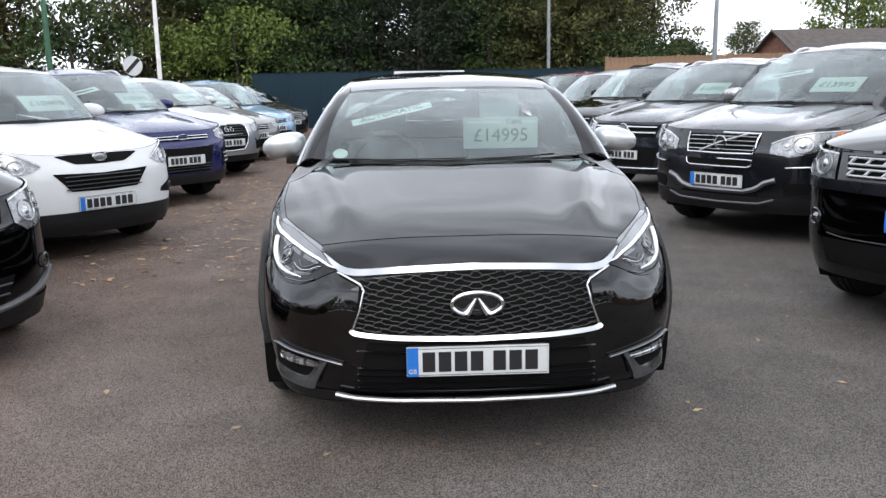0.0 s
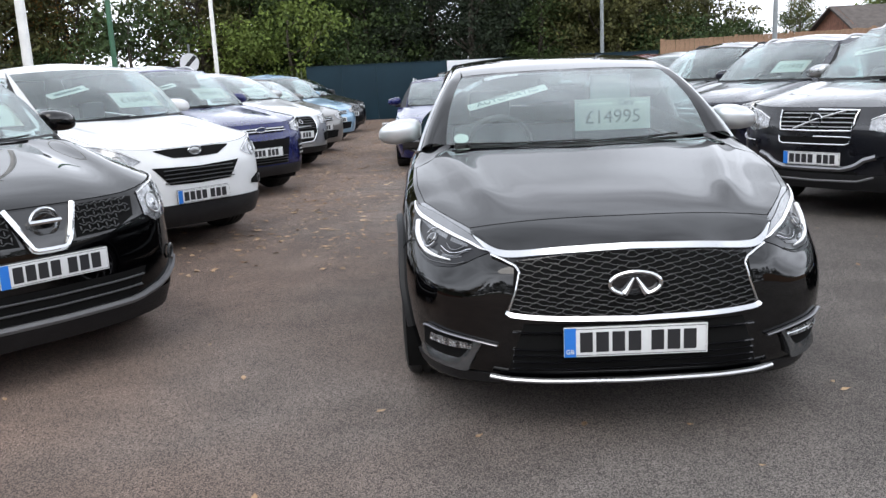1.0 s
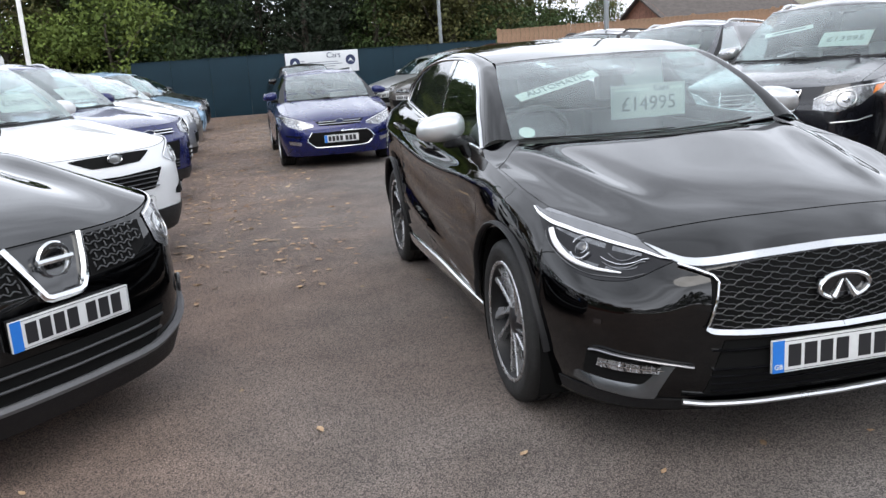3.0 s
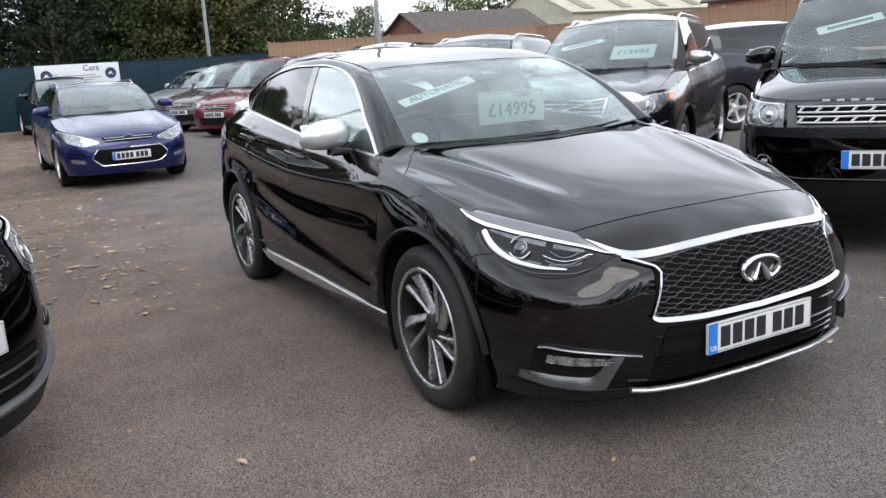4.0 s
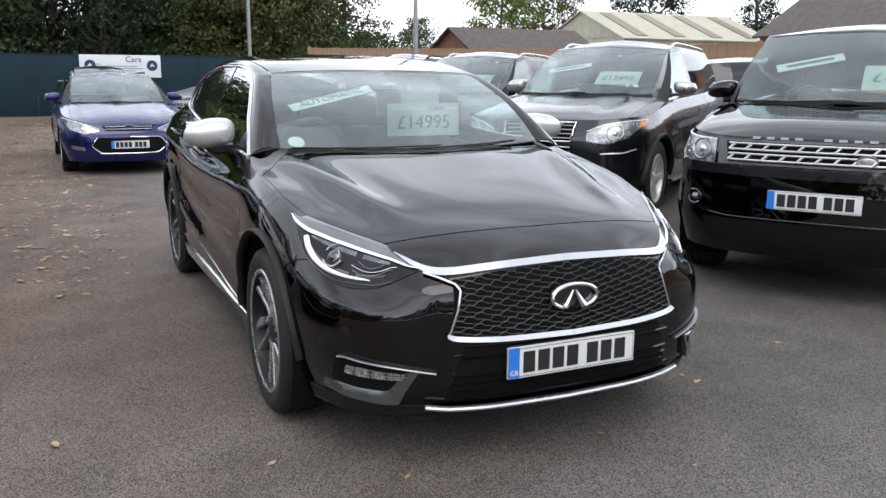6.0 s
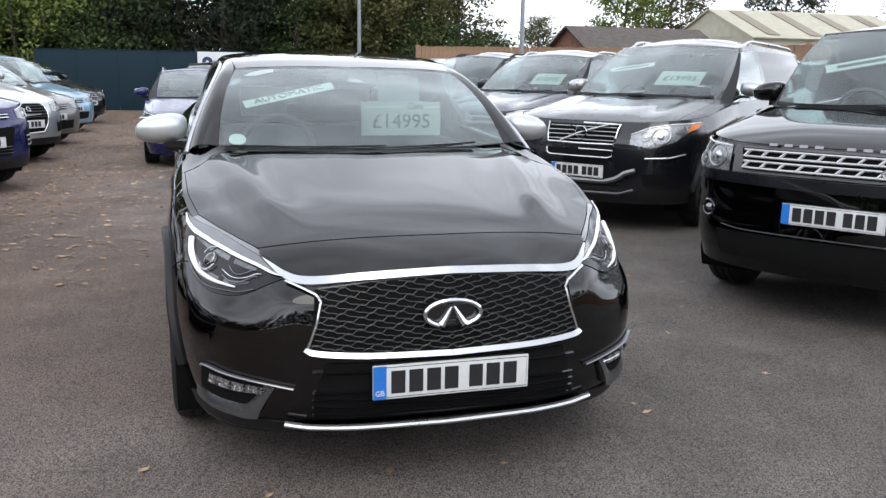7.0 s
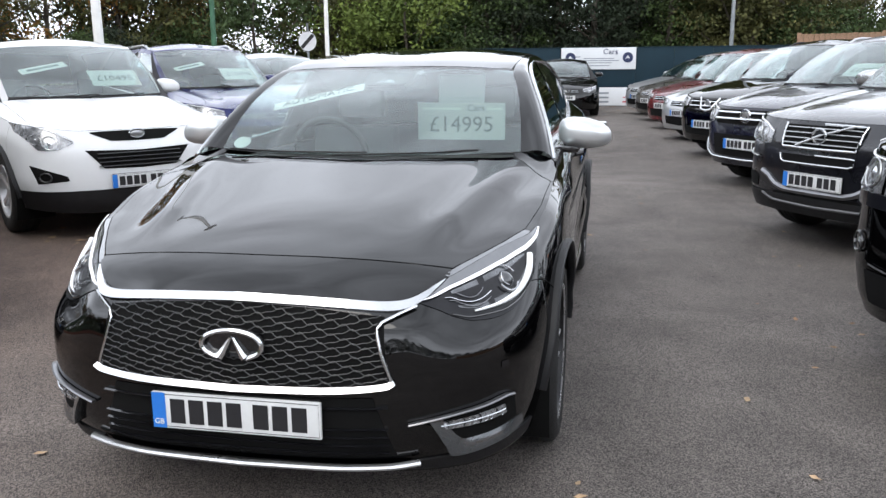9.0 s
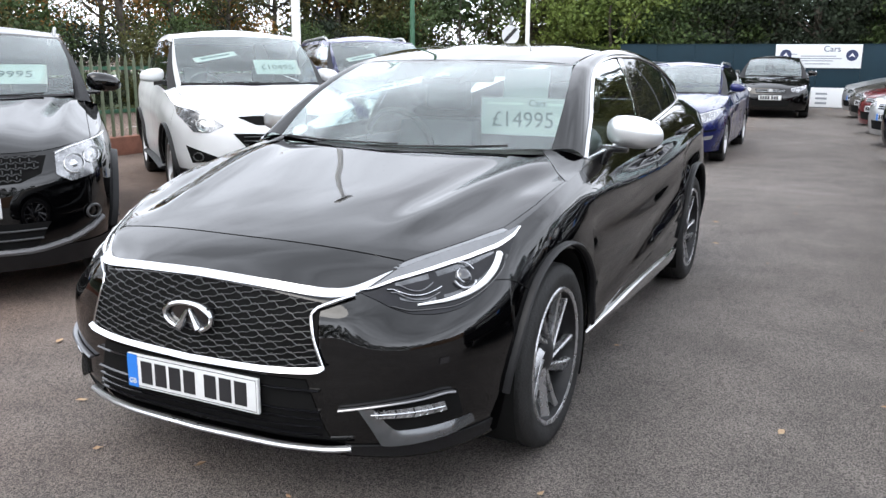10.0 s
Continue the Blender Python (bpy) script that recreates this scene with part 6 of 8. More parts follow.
# ---- the black hatchback in the middle ----
def hero_car():
    S = HeroShape(nose=True, fo=0.91, wst=(0.557, 1.983, 1.368), wsb=(0.668, 1.384, 1.030), cowl=(1.20, 1.014), zroof=1.481, zn=0.750, arch=0.398, r=0.335)
    car = empty("hatchback_car")
    tagged(car, "glossy black five-door hatchback with chrome trim, price card in windscreen", "car")
    build_shell(car, S, P_BLACK)
    for s in (1, -1):
        for y in (S.fo, S.fo + S.wb):
            add_wheel(car, 0.772, y, 0.338, 0.249, 0.225, s, 10, "blade", ALLOY_MID)
    mirrors(car, S, MIRRORCAP, (1.034, 1.745, 1.067))
    number_plate(car, S, 0.407, y=-0.012)
    gb_text = part("lettering", text_bm("GB", 0.024), PLATE, car, smooth=False)
    gb_text.matrix_basis = Matrix.Translation((-0.2385, -0.0225, 0.372))
    # grille: backing, woven bars, bright frame, badge
    gx = lambda z: float(np.interp(z, [0.50, 0.515, 0.60, 0.66, 0.675, 0.71], [0.44, 0.448, 0.420, 0.404, 0.412, 0.44]))
    # flat near-black sheet on the closed skin, painting the shade behind the mesh
    part("grille_shade_backing", ribbon(S, [(-0.445, 0.507), (0, 0.495), (0.445, 0.507)], [(-0.425, 0.692), (-0.25, 0.714), (0, 0.726), (0.25, 0.714), (0.425, 0.692)], 0.004, 30, 8, 0.0, mirror=0), DARK, car)
    gb = bmesh.new()
    top_z = lambda ax: float(np.interp(ax, [0, 0.28, 0.38, 0.43], [0.724, 0.712, 0.700, 0.690]))
    for k in range(20):
        z0 = 0.498 + k * 0.0120
        w = 0.450
        runs = [[]]
        for x in np.linspace(-w, w, 200):
            q = 2 * math.pi * abs(x) / 0.092 + k * 2.2 + 0.3 * math.sin(k * 2.1)
            z = z0 + 0.0064 * math.sin(q) - 0.0030 * math.sin(2 * q + 0.6)
            if 0.500 + 0.010 * (x / 0.45) ** 2 < z < top_z(abs(x)) and abs(x) < gx(z):
                runs[-1].append(S.front(x, z, 0.012))
            elif runs[-1]:
                runs.append([])
        for run in runs:
            if len(run) > 2:
                tube_bm(run, 0.0013, 5, bm=gb)
    part("grille_mesh", gb, GRILLEB, car, "woven black grille mesh")
    us = lambda x, z: S.u_of_x(abs(x), z)
    for s in (1, -1):
        side_line = [(0.505, 0.709), (0.462, 0.694), (0.420, 0.677), (0.408, 0.660), (0.424, 0.595), (0.455, 0.512)]
        part("grille_frame", tube_bm(skin_line(S, side_line, 0.010, 48, mirror=s), 0.0048, 8), CHROME, car, "slim chrome grille edge")
        lo = [(0.0, 0.482), (us(0.25, 0.488), 0.488), (us(0.44, 0.502), 0.502), (us(0.462, 0.514), 0.514)]
        hi = [(0.0, 0.498), (us(0.25, 0.503), 0.503), (us(0.43, 0.515), 0.515), (us(0.457, 0.523), 0.523)]
        part("grille_lower_bar", facet(S, lo, hi, 0.026, 0.014, 30, s, 0.012), CHROME, car, "bright chrome bar under the grille")
    # bright bar along the nose edge, tilted to the sky, its ends tapering away beside the lamps
    rows = [[], [], [], []]
    uu = np.linspace(-S.t[3] * 0.995, S.t[3] * 0.995, 110)
    for u in uu:
        s, au = (1 if u >= 0 else -1), abs(u)
        f = au / S.t[3]
        h = float(np.interp(f, [0, 0.45, 0.68, 0.85, 1.0], [0.0225, 0.0225, 0.0235, 0.016, 0.001]))
        d = float(np.interp(f, [0, 0.60, 0.72, 1.0], [0.0, 0.003, 0.002, 0.0]))
        zt = S.ends(au)[1][2] - d
        rows[0].append(S.at(au, zt - h, 0.002, s))
        rows[1].append(S.at(au, zt - h, float(np.interp(f, [0, 0.7, 1], [0.016, 0.012, 0.003])), s))
        rows[2].append(S.at(au, zt - 0.001, float(np.interp(f, [0, 0.7, 1], [0.009, 0.007, 0.002])), s) + Vector((0, 0, 0.002)))
        rows[3].append(S.at(au, zt, 0.0, s) + Vector((0, 0.012, 0.0015)))
    R = np.array([[tuple(p) for p in r] for r in rows])
    for _ in range(3):
        R[:, 1:-1] = 0.25 * R[:, :-2] + 0.5 * R[:, 1:-1] + 0.25 * R[:, 2:]
    bm = grid_bm(R)
    bmesh.ops.recalc_face_normals(bm, faces=bm.faces[:])
    part("grille_top_bar", bm, CHROME, car, "chrome bar over the grille")
    c = S.front(0, 0.612, 0.024)
    ring = [(0.092 * math.cos(a), c.y, c.z + 0.043 * math.sin(a)) for a in np.linspace(math.radians(-62), math.radians(242), 36)]
    bd = part("badge", tube_bm(ring, 0.009, 8, flat=(0.009, 0.0125), up=(0, 1, 0)), CHROME, car, "chrome oval badge")
    for s in (1, -1):
        part("badge_stroke", tube_bm([(s * 0.040, c.y, c.z - 0.036), (s * 0.031, c.y, c.z - 0.026), (s * 0.004, c.y, c.z + 0.020)], [0.017, 0.014, 0.005], 8), CHROME, bd)
    part("badge_plate", box_bm(-0.085, c.y + 0.004, c.z - 0.036, 0.085, c.y + 0.014, c.z + 0.036, 0.02), GLOSSBLK, bd)
    # lower intake, its inner shade painted as a flat black sheet, and bright lip
    part("lower_intake_shade", ribbon(S, [(-0.46, 0.285), (0.46, 0.285)], [(-0.40, 0.470), (0.40, 0.470)], 0.003, 24, 6, 0.0, mirror=0), DARK, car)
    for z in (0.30, 0.325, 0.35, 0.375, 0.44):
        part("intake_slat", tube_bm(skin_line(S, [(-0.44, z), (0.44, z)], 0.006, 24), 0.004, 5, flat=(0.009, 0.004)), GLOSSBLK, car)
    lip = [(-0.52, 0.272), (-0.45, 0.262), (0, 0.256), (0.45, 0.262), (0.52, 0.272)]
    part("chin_trim", tube_bm(skin_line(S, lip, 0.022, 40), 0.01, 8, flat=(0.012, 0.010)), SATIN, car, "satin silver lower lip")
    part("chin", ribbon(S, [(-0.47, 0.228), (0.47, 0.228)], [(-0.50, 0.262), (0.50, 0.262)], 0.008, 24, 4, 0.0, mirror=0), PLASTIC, car)
    for s in (1, -1):
        # headlamp: housing on the skin, bright guide along the brow, hooked guide below, round projector and a bright-lined reflector
        ti = lambda i: float(np.interp(i, range(7), S.t[:7]))
        zt = lambda i: S.ends(ti(i))[1][2]
        LOW_I, LOW_Z = [2.35, 2.6, 2.85, 3.1, 3.4, 3.7, 4.0, 4.35, 4.7, 5.0, 5.12], [0.720, 0.700, 0.672, 0.655, 0.650, 0.657, 0.676, 0.722, 0.782, 0.832, 0.846]
        UP_D = lambda i: float(np.interp(i, [2.35, 2.6, 2.9, 3.05], [0.012, 0.016, 0.008, 0.001]))
        GD = lambda i: float(np.interp(i, [2.35, 2.6, 3.0, 3.5, 4.0, 4.5, 5.0, 5.12], [0.014, 0.019, 0.020, 0.026, 0.030, 0.024, 0.010, 0.004]))
        lowz = lambda i: min(float(cat(LOW_I, [[v] for v in LOW_Z], i)), zt(i) - UP_D(i) - 0.002)
        spots = np.linspace(2.36, 5.11, 40)

        def strip(za, zb, off, m=6):
            rows = []
            for k in range(m):
                rows.append([S.at(ti(i), za(i) + (zb(i) - za(i)) * k / (m - 1), off if np.isscalar(off) else off(i, k / (m - 1)), s) for i in spots])
            bm = grid_bm(rows, flip=s < 0)
            bmesh.ops.remove_doubles(bm, verts=bm.verts[:], dist=1e-5)
            return bm
        lamp = part("headlamp", strip(lowz, lambda i: zt(i) - UP_D(i), 0.0025, 10), LAMPDARK, car, "clear-lensed swept-back headlamp")
        gtop = lambda i: zt(i) - GD(i)
        gbot = lambda i: max(lowz(i) + 0.001, zt(i) - GD(i) - float(np.interp(i, [2.36, 2.7, 3.5, 4.5, 5.0, 5.11], [0.002, 0.007, 0.010, 0.012, 0.008, 0.003])))
        part("lamp_brow", strip(gtop, lambda i: zt(i) - UP_D(i), 0.0035, 4), LAMPGREY, lamp, "smoked grey upper lamp surface")
        part("light_guide", strip(gbot, gtop, lambda i, f: 0.006 + 0.004 * (1 - f), 4), DRL, lamp, "white light guide along the brow")
        hook = cat(range(7), [(4.50, 0.782), (4.36, 0.750), (4.20, 0.724), (4.0, 0.702), (3.75, 0.687), (3.45, 0.678), (3.15, 0.676)], np.linspace(0, 6, 36))
        part("light_guide", tube_bm([S.at(ti(i), z, 0.007, s) for i, z in hook], [float(v) for v in np.interp(np.linspace(0, 6, 36), [0, 1.5, 4, 6], [0.011, 0.0115, 0.008, 0.003])], 8), DRL, lamp, "white hooked light guide")
        sink = cat(range(7), [(4.62, 0.776), (4.45, 0.738), (4.2, 0.704), (3.9, 0.678), (3.5, 0.662), (3.1, 0.664), (2.8, 0.680)], np.linspace(0, 6, 36))
        part("lamp_bezel", tube_bm([S.at(ti(i), z, 0.003, s) for i, z in sink], 0.004, 6), GLOSSBLK, lamp)
        for i0, i1, nm in ((3.50, 4.42, "reflector_bowl"), (2.95, 3.40, "reflector_bowl")):
            rows = []
            for k in range(5):
                rows.append([S.at(ti(i), lowz(i) + 0.030 + (gbot(i) - lowz(i) - 0.034) * k / 4, 0.0045 - 0.004 * math.sin(math.pi * k / 4), s) for i in np.linspace(i0, i1, 14)])
            part(nm, grid_bm(rows, flip=s < 0), BOWL, lamp, "smoked mirror bowl of the headlamp")
        bm = bmesh.new()
        bmesh.ops.create_uvsphere(bm, u_segments=22, v_segments=12, radius=0.034)
        bmesh.ops.translate(bm, vec=S.at(ti(3.83), 0.735, -0.014, s), verts=bm.verts[:])
        part("projector", bm, LENSDARK, lamp)
        for ra, a0, a1, w in ((0.034, 200, 330, 0.0034), (0.034, 20, 100, 0.0026), (0.019, 110, 250, 0.0016)):
            arc = [S.at(ti(3.83) + 1.15 * ra * math.cos(a), 0.735 + ra * math.sin(a), 0.011, s) for a in np.linspace(math.radians(a0), math.radians(a1), 16)]
            part("lamp_ring", tube_bm(arc, w, 6, up=(0, 1, 0)), REFLECTOR, lamp)
        for dz, i0, i1, w in ((0.0, 3.50, 2.80, 0.0026), (0.013, 3.42, 2.95, 0.0018), (-0.014, 3.46, 2.85, 0.0018)):
            line = [S.at(ti(i0 + (i1 - i0) * f), 0.715 + dz - 0.018 * math.sin(math.pi * min(1, f * 1.15)) + (0.006 - dz * 0.4) * f, 0.007, s) for f in np.linspace(0, 1, 18)]
            part("reflector_line", tube_bm(line, w * 0.8, 6), REFLECTOR if dz == 0 else SATIN_DK, lamp)
        # bumper cut from the lamp to the wheel arch
        cut = [S.at(ti(4.30 + 0.72 * f), 0.712 - 0.055 * f + 0.015 * math.sin(math.pi * f), 0.0006, s) for f in np.linspace(0, 1, 16)]
        part("panel_gap", tube_bm(cut, 0.0017, 5), DARK, car)
        # fog lamp recess: bright-edged fin above, hollow's shade painted as a flat black sheet, ribbed lamp, L-shaped
        # glossy blade
        U = lambda x: S.u_of_x(x, 0.40)
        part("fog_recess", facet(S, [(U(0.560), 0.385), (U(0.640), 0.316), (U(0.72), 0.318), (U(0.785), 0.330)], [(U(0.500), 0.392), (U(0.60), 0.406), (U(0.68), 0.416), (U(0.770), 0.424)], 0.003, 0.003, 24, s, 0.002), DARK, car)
        fin = cat(range(6), [(0.495, 0.387), (0.56, 0.3985), (0.63, 0.4095), (0.70, 0.419), (0.745, 0.4265), (0.762, 0.423)], np.linspace(0, 5, 30))
        part("fog_trim", tube_bm([S.at(U(x), z, 0.010, s) for x, z in fin], 0.0055, 8, flat=(0.010, 0.0048)), SATIN_DK, car, "slim satin fin over the fog lamp")
        fl = part("fog_lamp", facet(S, [(U(0.585), 0.362), (U(0.67), 0.362), (U(0.752), 0.366)], [(U(0.560), 0.379), (U(0.66), 0.388), (U(0.748), 0.394)], 0.010, 0.004, 16, s, 0.008), LAMPBASE, car, "clear ribbed fog lamp")
        for q in np.linspace(0.60, 0.74, 11):
            part("lamp_rib", tube_bm([S.at(U(q), 0.364, 0.011, s), S.at(U(q + 0.004), 0.376, 0.010, s), S.at(U(q), 0.389, 0.006, s)], 0.0020, 5), REFLECTOR if round(q * 1000) % 3 else LAMPDARK, fl)
        part("lamp_bar", tube_bm([S.at(U(0.582 + 0.165 * f), 0.3745 + 0.006 * f, 0.011, s) for f in np.linspace(0, 1, 10)], 0.0022, 5), CHROME, fl)
        blade = bmesh.new()
        o_line = cat(range(8), [(0.548, 0.396), (0.568, 0.362), (0.592, 0.318), (0.612, 0.284), (0.645, 0.279), (0.700, 0.281), (0.760, 0.286), (0.806, 0.291)], np.linspace(0, 7, 44))
        i_line = cat(range(8), [(0.585, 0.396), (0.606, 0.366), (0.626, 0.338), (0.645, 0.322), (0.668, 0.316), (0.715, 0.315), (0.765, 0.318), (0.800, 0.322)], np.linspace(0, 7, 44))
        lift = np.interp(np.linspace(0, 7, 44), [0, 3, 6, 7], [0.016, 0.026, 0.022, 0.008])
        rows = [[S.at(U(x), z, 0.0, s) for x, z in o_line], [S.at(U(x), z, float(h), s) for (x, z), h in zip(o_line, lift)], [S.at(U(x) * 0.5 + U(x2) * 0.5, (z + z2) / 2, float(h) * 0.72, s) for (x, z), (x2, z2), h in zip(o_line, i_line, lift)], [S.at(U(x), z, 0.001, s) for x, z in i_line]]
        grid_bm(rows, flip=s < 0, bm=blade)
        bmesh.ops.recalc_face_normals(blade, faces=blade.faces[:])
        part("fog_blade", blade, BLADE, car, "glossy L-shaped blade round the fog lamp", sharp=50)
        # added matt strip paints the bumper's foot dark, where gloss would mirror the ground
        part("bumper_edge_shade", facet(S, [(U(0.505), 0.226), (U(0.62), 0.222), (U(0.74), 0.218), (U(0.835), 0.214)], [(U(0.505), 0.262), (U(0.62), 0.266), (U(0.74), 0.268), (U(0.835), 0.262)], 0.004, 0.006, 24, s, 0.006), PLASTIC, car, "matt black strip added to darken the bumper's lower edge")
        part("sensor", ribbon(S, [(0.742, 0.515), (0.760, 0.515)], [(0.742, 0.533), (0.760, 0.533)], 0.002, 4, 3, 0.0, mirror=s), GLOSSBLK, car)
        # arch mouldings
        for hy in (S.fo, S.fo + S.wb):
            pts = []
            for a in np.linspace(0.02, math.pi - 0.02, 24):
                y, z = hy - (S.arch + 0.018) * math.cos(a), S.r + (S.arch + 0.018) * math.sin(a)
                pts.append(S.flank(y, z, 0.004, s))
            part("arch_moulding", tube_bm(pts, 0.02, 8, flat=(0.009, 0.019), up=(1, 0, 0)), PLASTIC, car)
        # sill and bright sill strip
        rows = [[], [], [], []]
        for y in np.linspace(1.33, S.fo + S.wb - S.arch - 0.02, 30):
            h = float(np.interp(y, [1.33, 1.8, 2.5, 3.0, 3.2], [0.004, 0.022, 0.056, 0.046, 0.014]))
            z = 0.300 - 0.006 * (y - 1.33)
            rows[0].append(S.flank(y, z, 0.0, s))
            rows[1].append(S.flank(y, z - 0.001, 0.012 * min(1.0, h / 0.02), s))
            rows[2].append(S.flank(y, z - h, 0.024 * min(1.0, h / 0.034), s))
            rows[3].append(S.flank(y, z - h - 0.15 * h, 0.003, s))
        part("sill_strip", grid_bm(rows, flip=s > 0), CHROME, car, "bright strip along the sill")
        # door handles
        for y, z in ((2.26, 0.935), (3.10, 0.985)):
            a, b = S.flank(y, z, 0.028, s), S.flank(y + 0.20, z + 0.012, 0.028, s)
            part("door_handle", tube_bm([S.flank(y - 0.015, z, 0.0, s), a, b, S.flank(y + 0.215, z + 0.012, 0.0, s)], 0.013, 8), P_BLACK, car)
    wipers(car, S)
    # price card hanging upright from the sun visor
    c = part("price_card", box_bm(-0.218, 0, -0.095, 0.218, 0.004, 0.085, 0.001), CARD, car, "pale green price card hung behind the windscreen", smooth=False)
    c.matrix_basis = Matrix.Translation((0.305, 2.01, 1.118))
    t = part("lettering", text_bm("£14995", 0.108), CARD_INK, c, smooth=False)
    t.matrix_basis = Matrix.Translation((0, -0.003, -0.022))
    t = part("lettering", text_bm("Cars", 0.046), CARD_INK, c, smooth=False)
    t.matrix_basis = Matrix.Translation((0.075, -0.003, 0.060))
    part("printed_bar", box_bm(-0.19, -0.002, 0.052, 0.0, 0, 0.062), CARD_GREY, c, smooth=False)
    part("printed_bar", box_bm(0.13, -0.002, 0.052, 0.20, 0, 0.062), CARD_GREY, c, smooth=False)
    c = part("paper_sheet", box_bm(-0.115, 0, -0.075, 0.115, 0.004, 0.075, 0.001), SHEETM, car, "pale folded sheet above the price card", smooth=False)
    c.matrix_basis = Matrix.Translation((0.300, 2.06, 1.265)) @ Matrix.Rotation(radians(-14), 4, "X")
    c = part("sticker", box_bm(-0.222, 0, -0.033, 0.222, 0.002, 0.033), CARD_W, car, "white strip reading AUTOMATIC", smooth=False)
    ax, up = Vector((0.423, 0.053, 0.092)).normalized(), screen_point(S, -0.32, 0.45)[1]
    nn = ax.cross(up).normalized()
    up = nn.cross(ax).normalized()
    p = Vector((-0.322, 1.715, 1.243))
    c.matrix_basis = Matrix(((ax.x, -nn.x, up.x, p.x), (ax.y, -nn.y, up.y, p.y), (ax.z, -nn.z, up.z, p.z), (0, 0, 0, 1)))
    t = part("lettering", text_bm("AUTOMATIC", 0.060), STRIP_INK, c, smooth=False)
    t.matrix_basis = Matrix.Translation((0, -0.003, 0))
    p, up = screen_point(S, -0.585, 0.10)
    bm = lathe_bm([(0, 0), (0.038, 0), (0.038, 0.002), (0, 0.002)], 24)
    d = part("disc_sticker", bm, CARD_W, car)
    nrm = Vector((1, 0, 0)).cross(up).normalized()
    d.matrix_basis = Matrix.Translation(p - nrm * 0.02) @ nrm.to_track_quat("X", "Z").to_matrix().to_4x4()
    p, up = screen_point(S, 0.0, 0.83)
    nn = Vector((1, 0, 0)).cross(up).normalized()
    ch = part("camera_housing", prism_bm([(-0.095, -0.075), (0.095, -0.075), (0.125, 0.0), (0.125, 0.085), (-0.125, 0.085), (-0.125, 0.0)], 0.0, 0.03, bevel=0.008), PLASTIC, car)
    p = p - nn * 0.012
    ch.matrix_basis = Matrix(((1, -nn.x, up.x, p.x), (0, -nn.y, up.y, p.y), (0, -nn.z, up.z, p.z), (0, 0, 0, 1)))
    part("camera_window", prism_bm([(-0.045, -0.05), (0.045, -0.05), (0.02, -0.015), (-0.02, -0.015)], -0.004, 0.0), LAMPBASE, ch)
    part("rear_view_mirror", box_bm(-0.12, 2.07, 1.27, 0.12, 2.10, 1.335, 0.012), PLASTIC, car)
    return car


hero_car()



# ---- parked cars ----
def patch(car, S, name, lower, upper, material, off=0.004, thick=0.0, both=False, n=18, m=5, label=""):
    out = []
    if both:
        for s in (1, -1):
            out.append(part(name, ribbon(S, lower, upper, off, n, m, thick, mirror=s), material, car, label))
    else:
        lo = [(-x, z) for x, z in reversed(lower) if x > 0] + list(lower)
        up = [(-x, z) for x, z in reversed(upper) if x > 0] + list(upper)
        out.append(part(name, ribbon(S, lo, up, off, n * 2, m, thick, mirror=0), material, car, label))
    return out


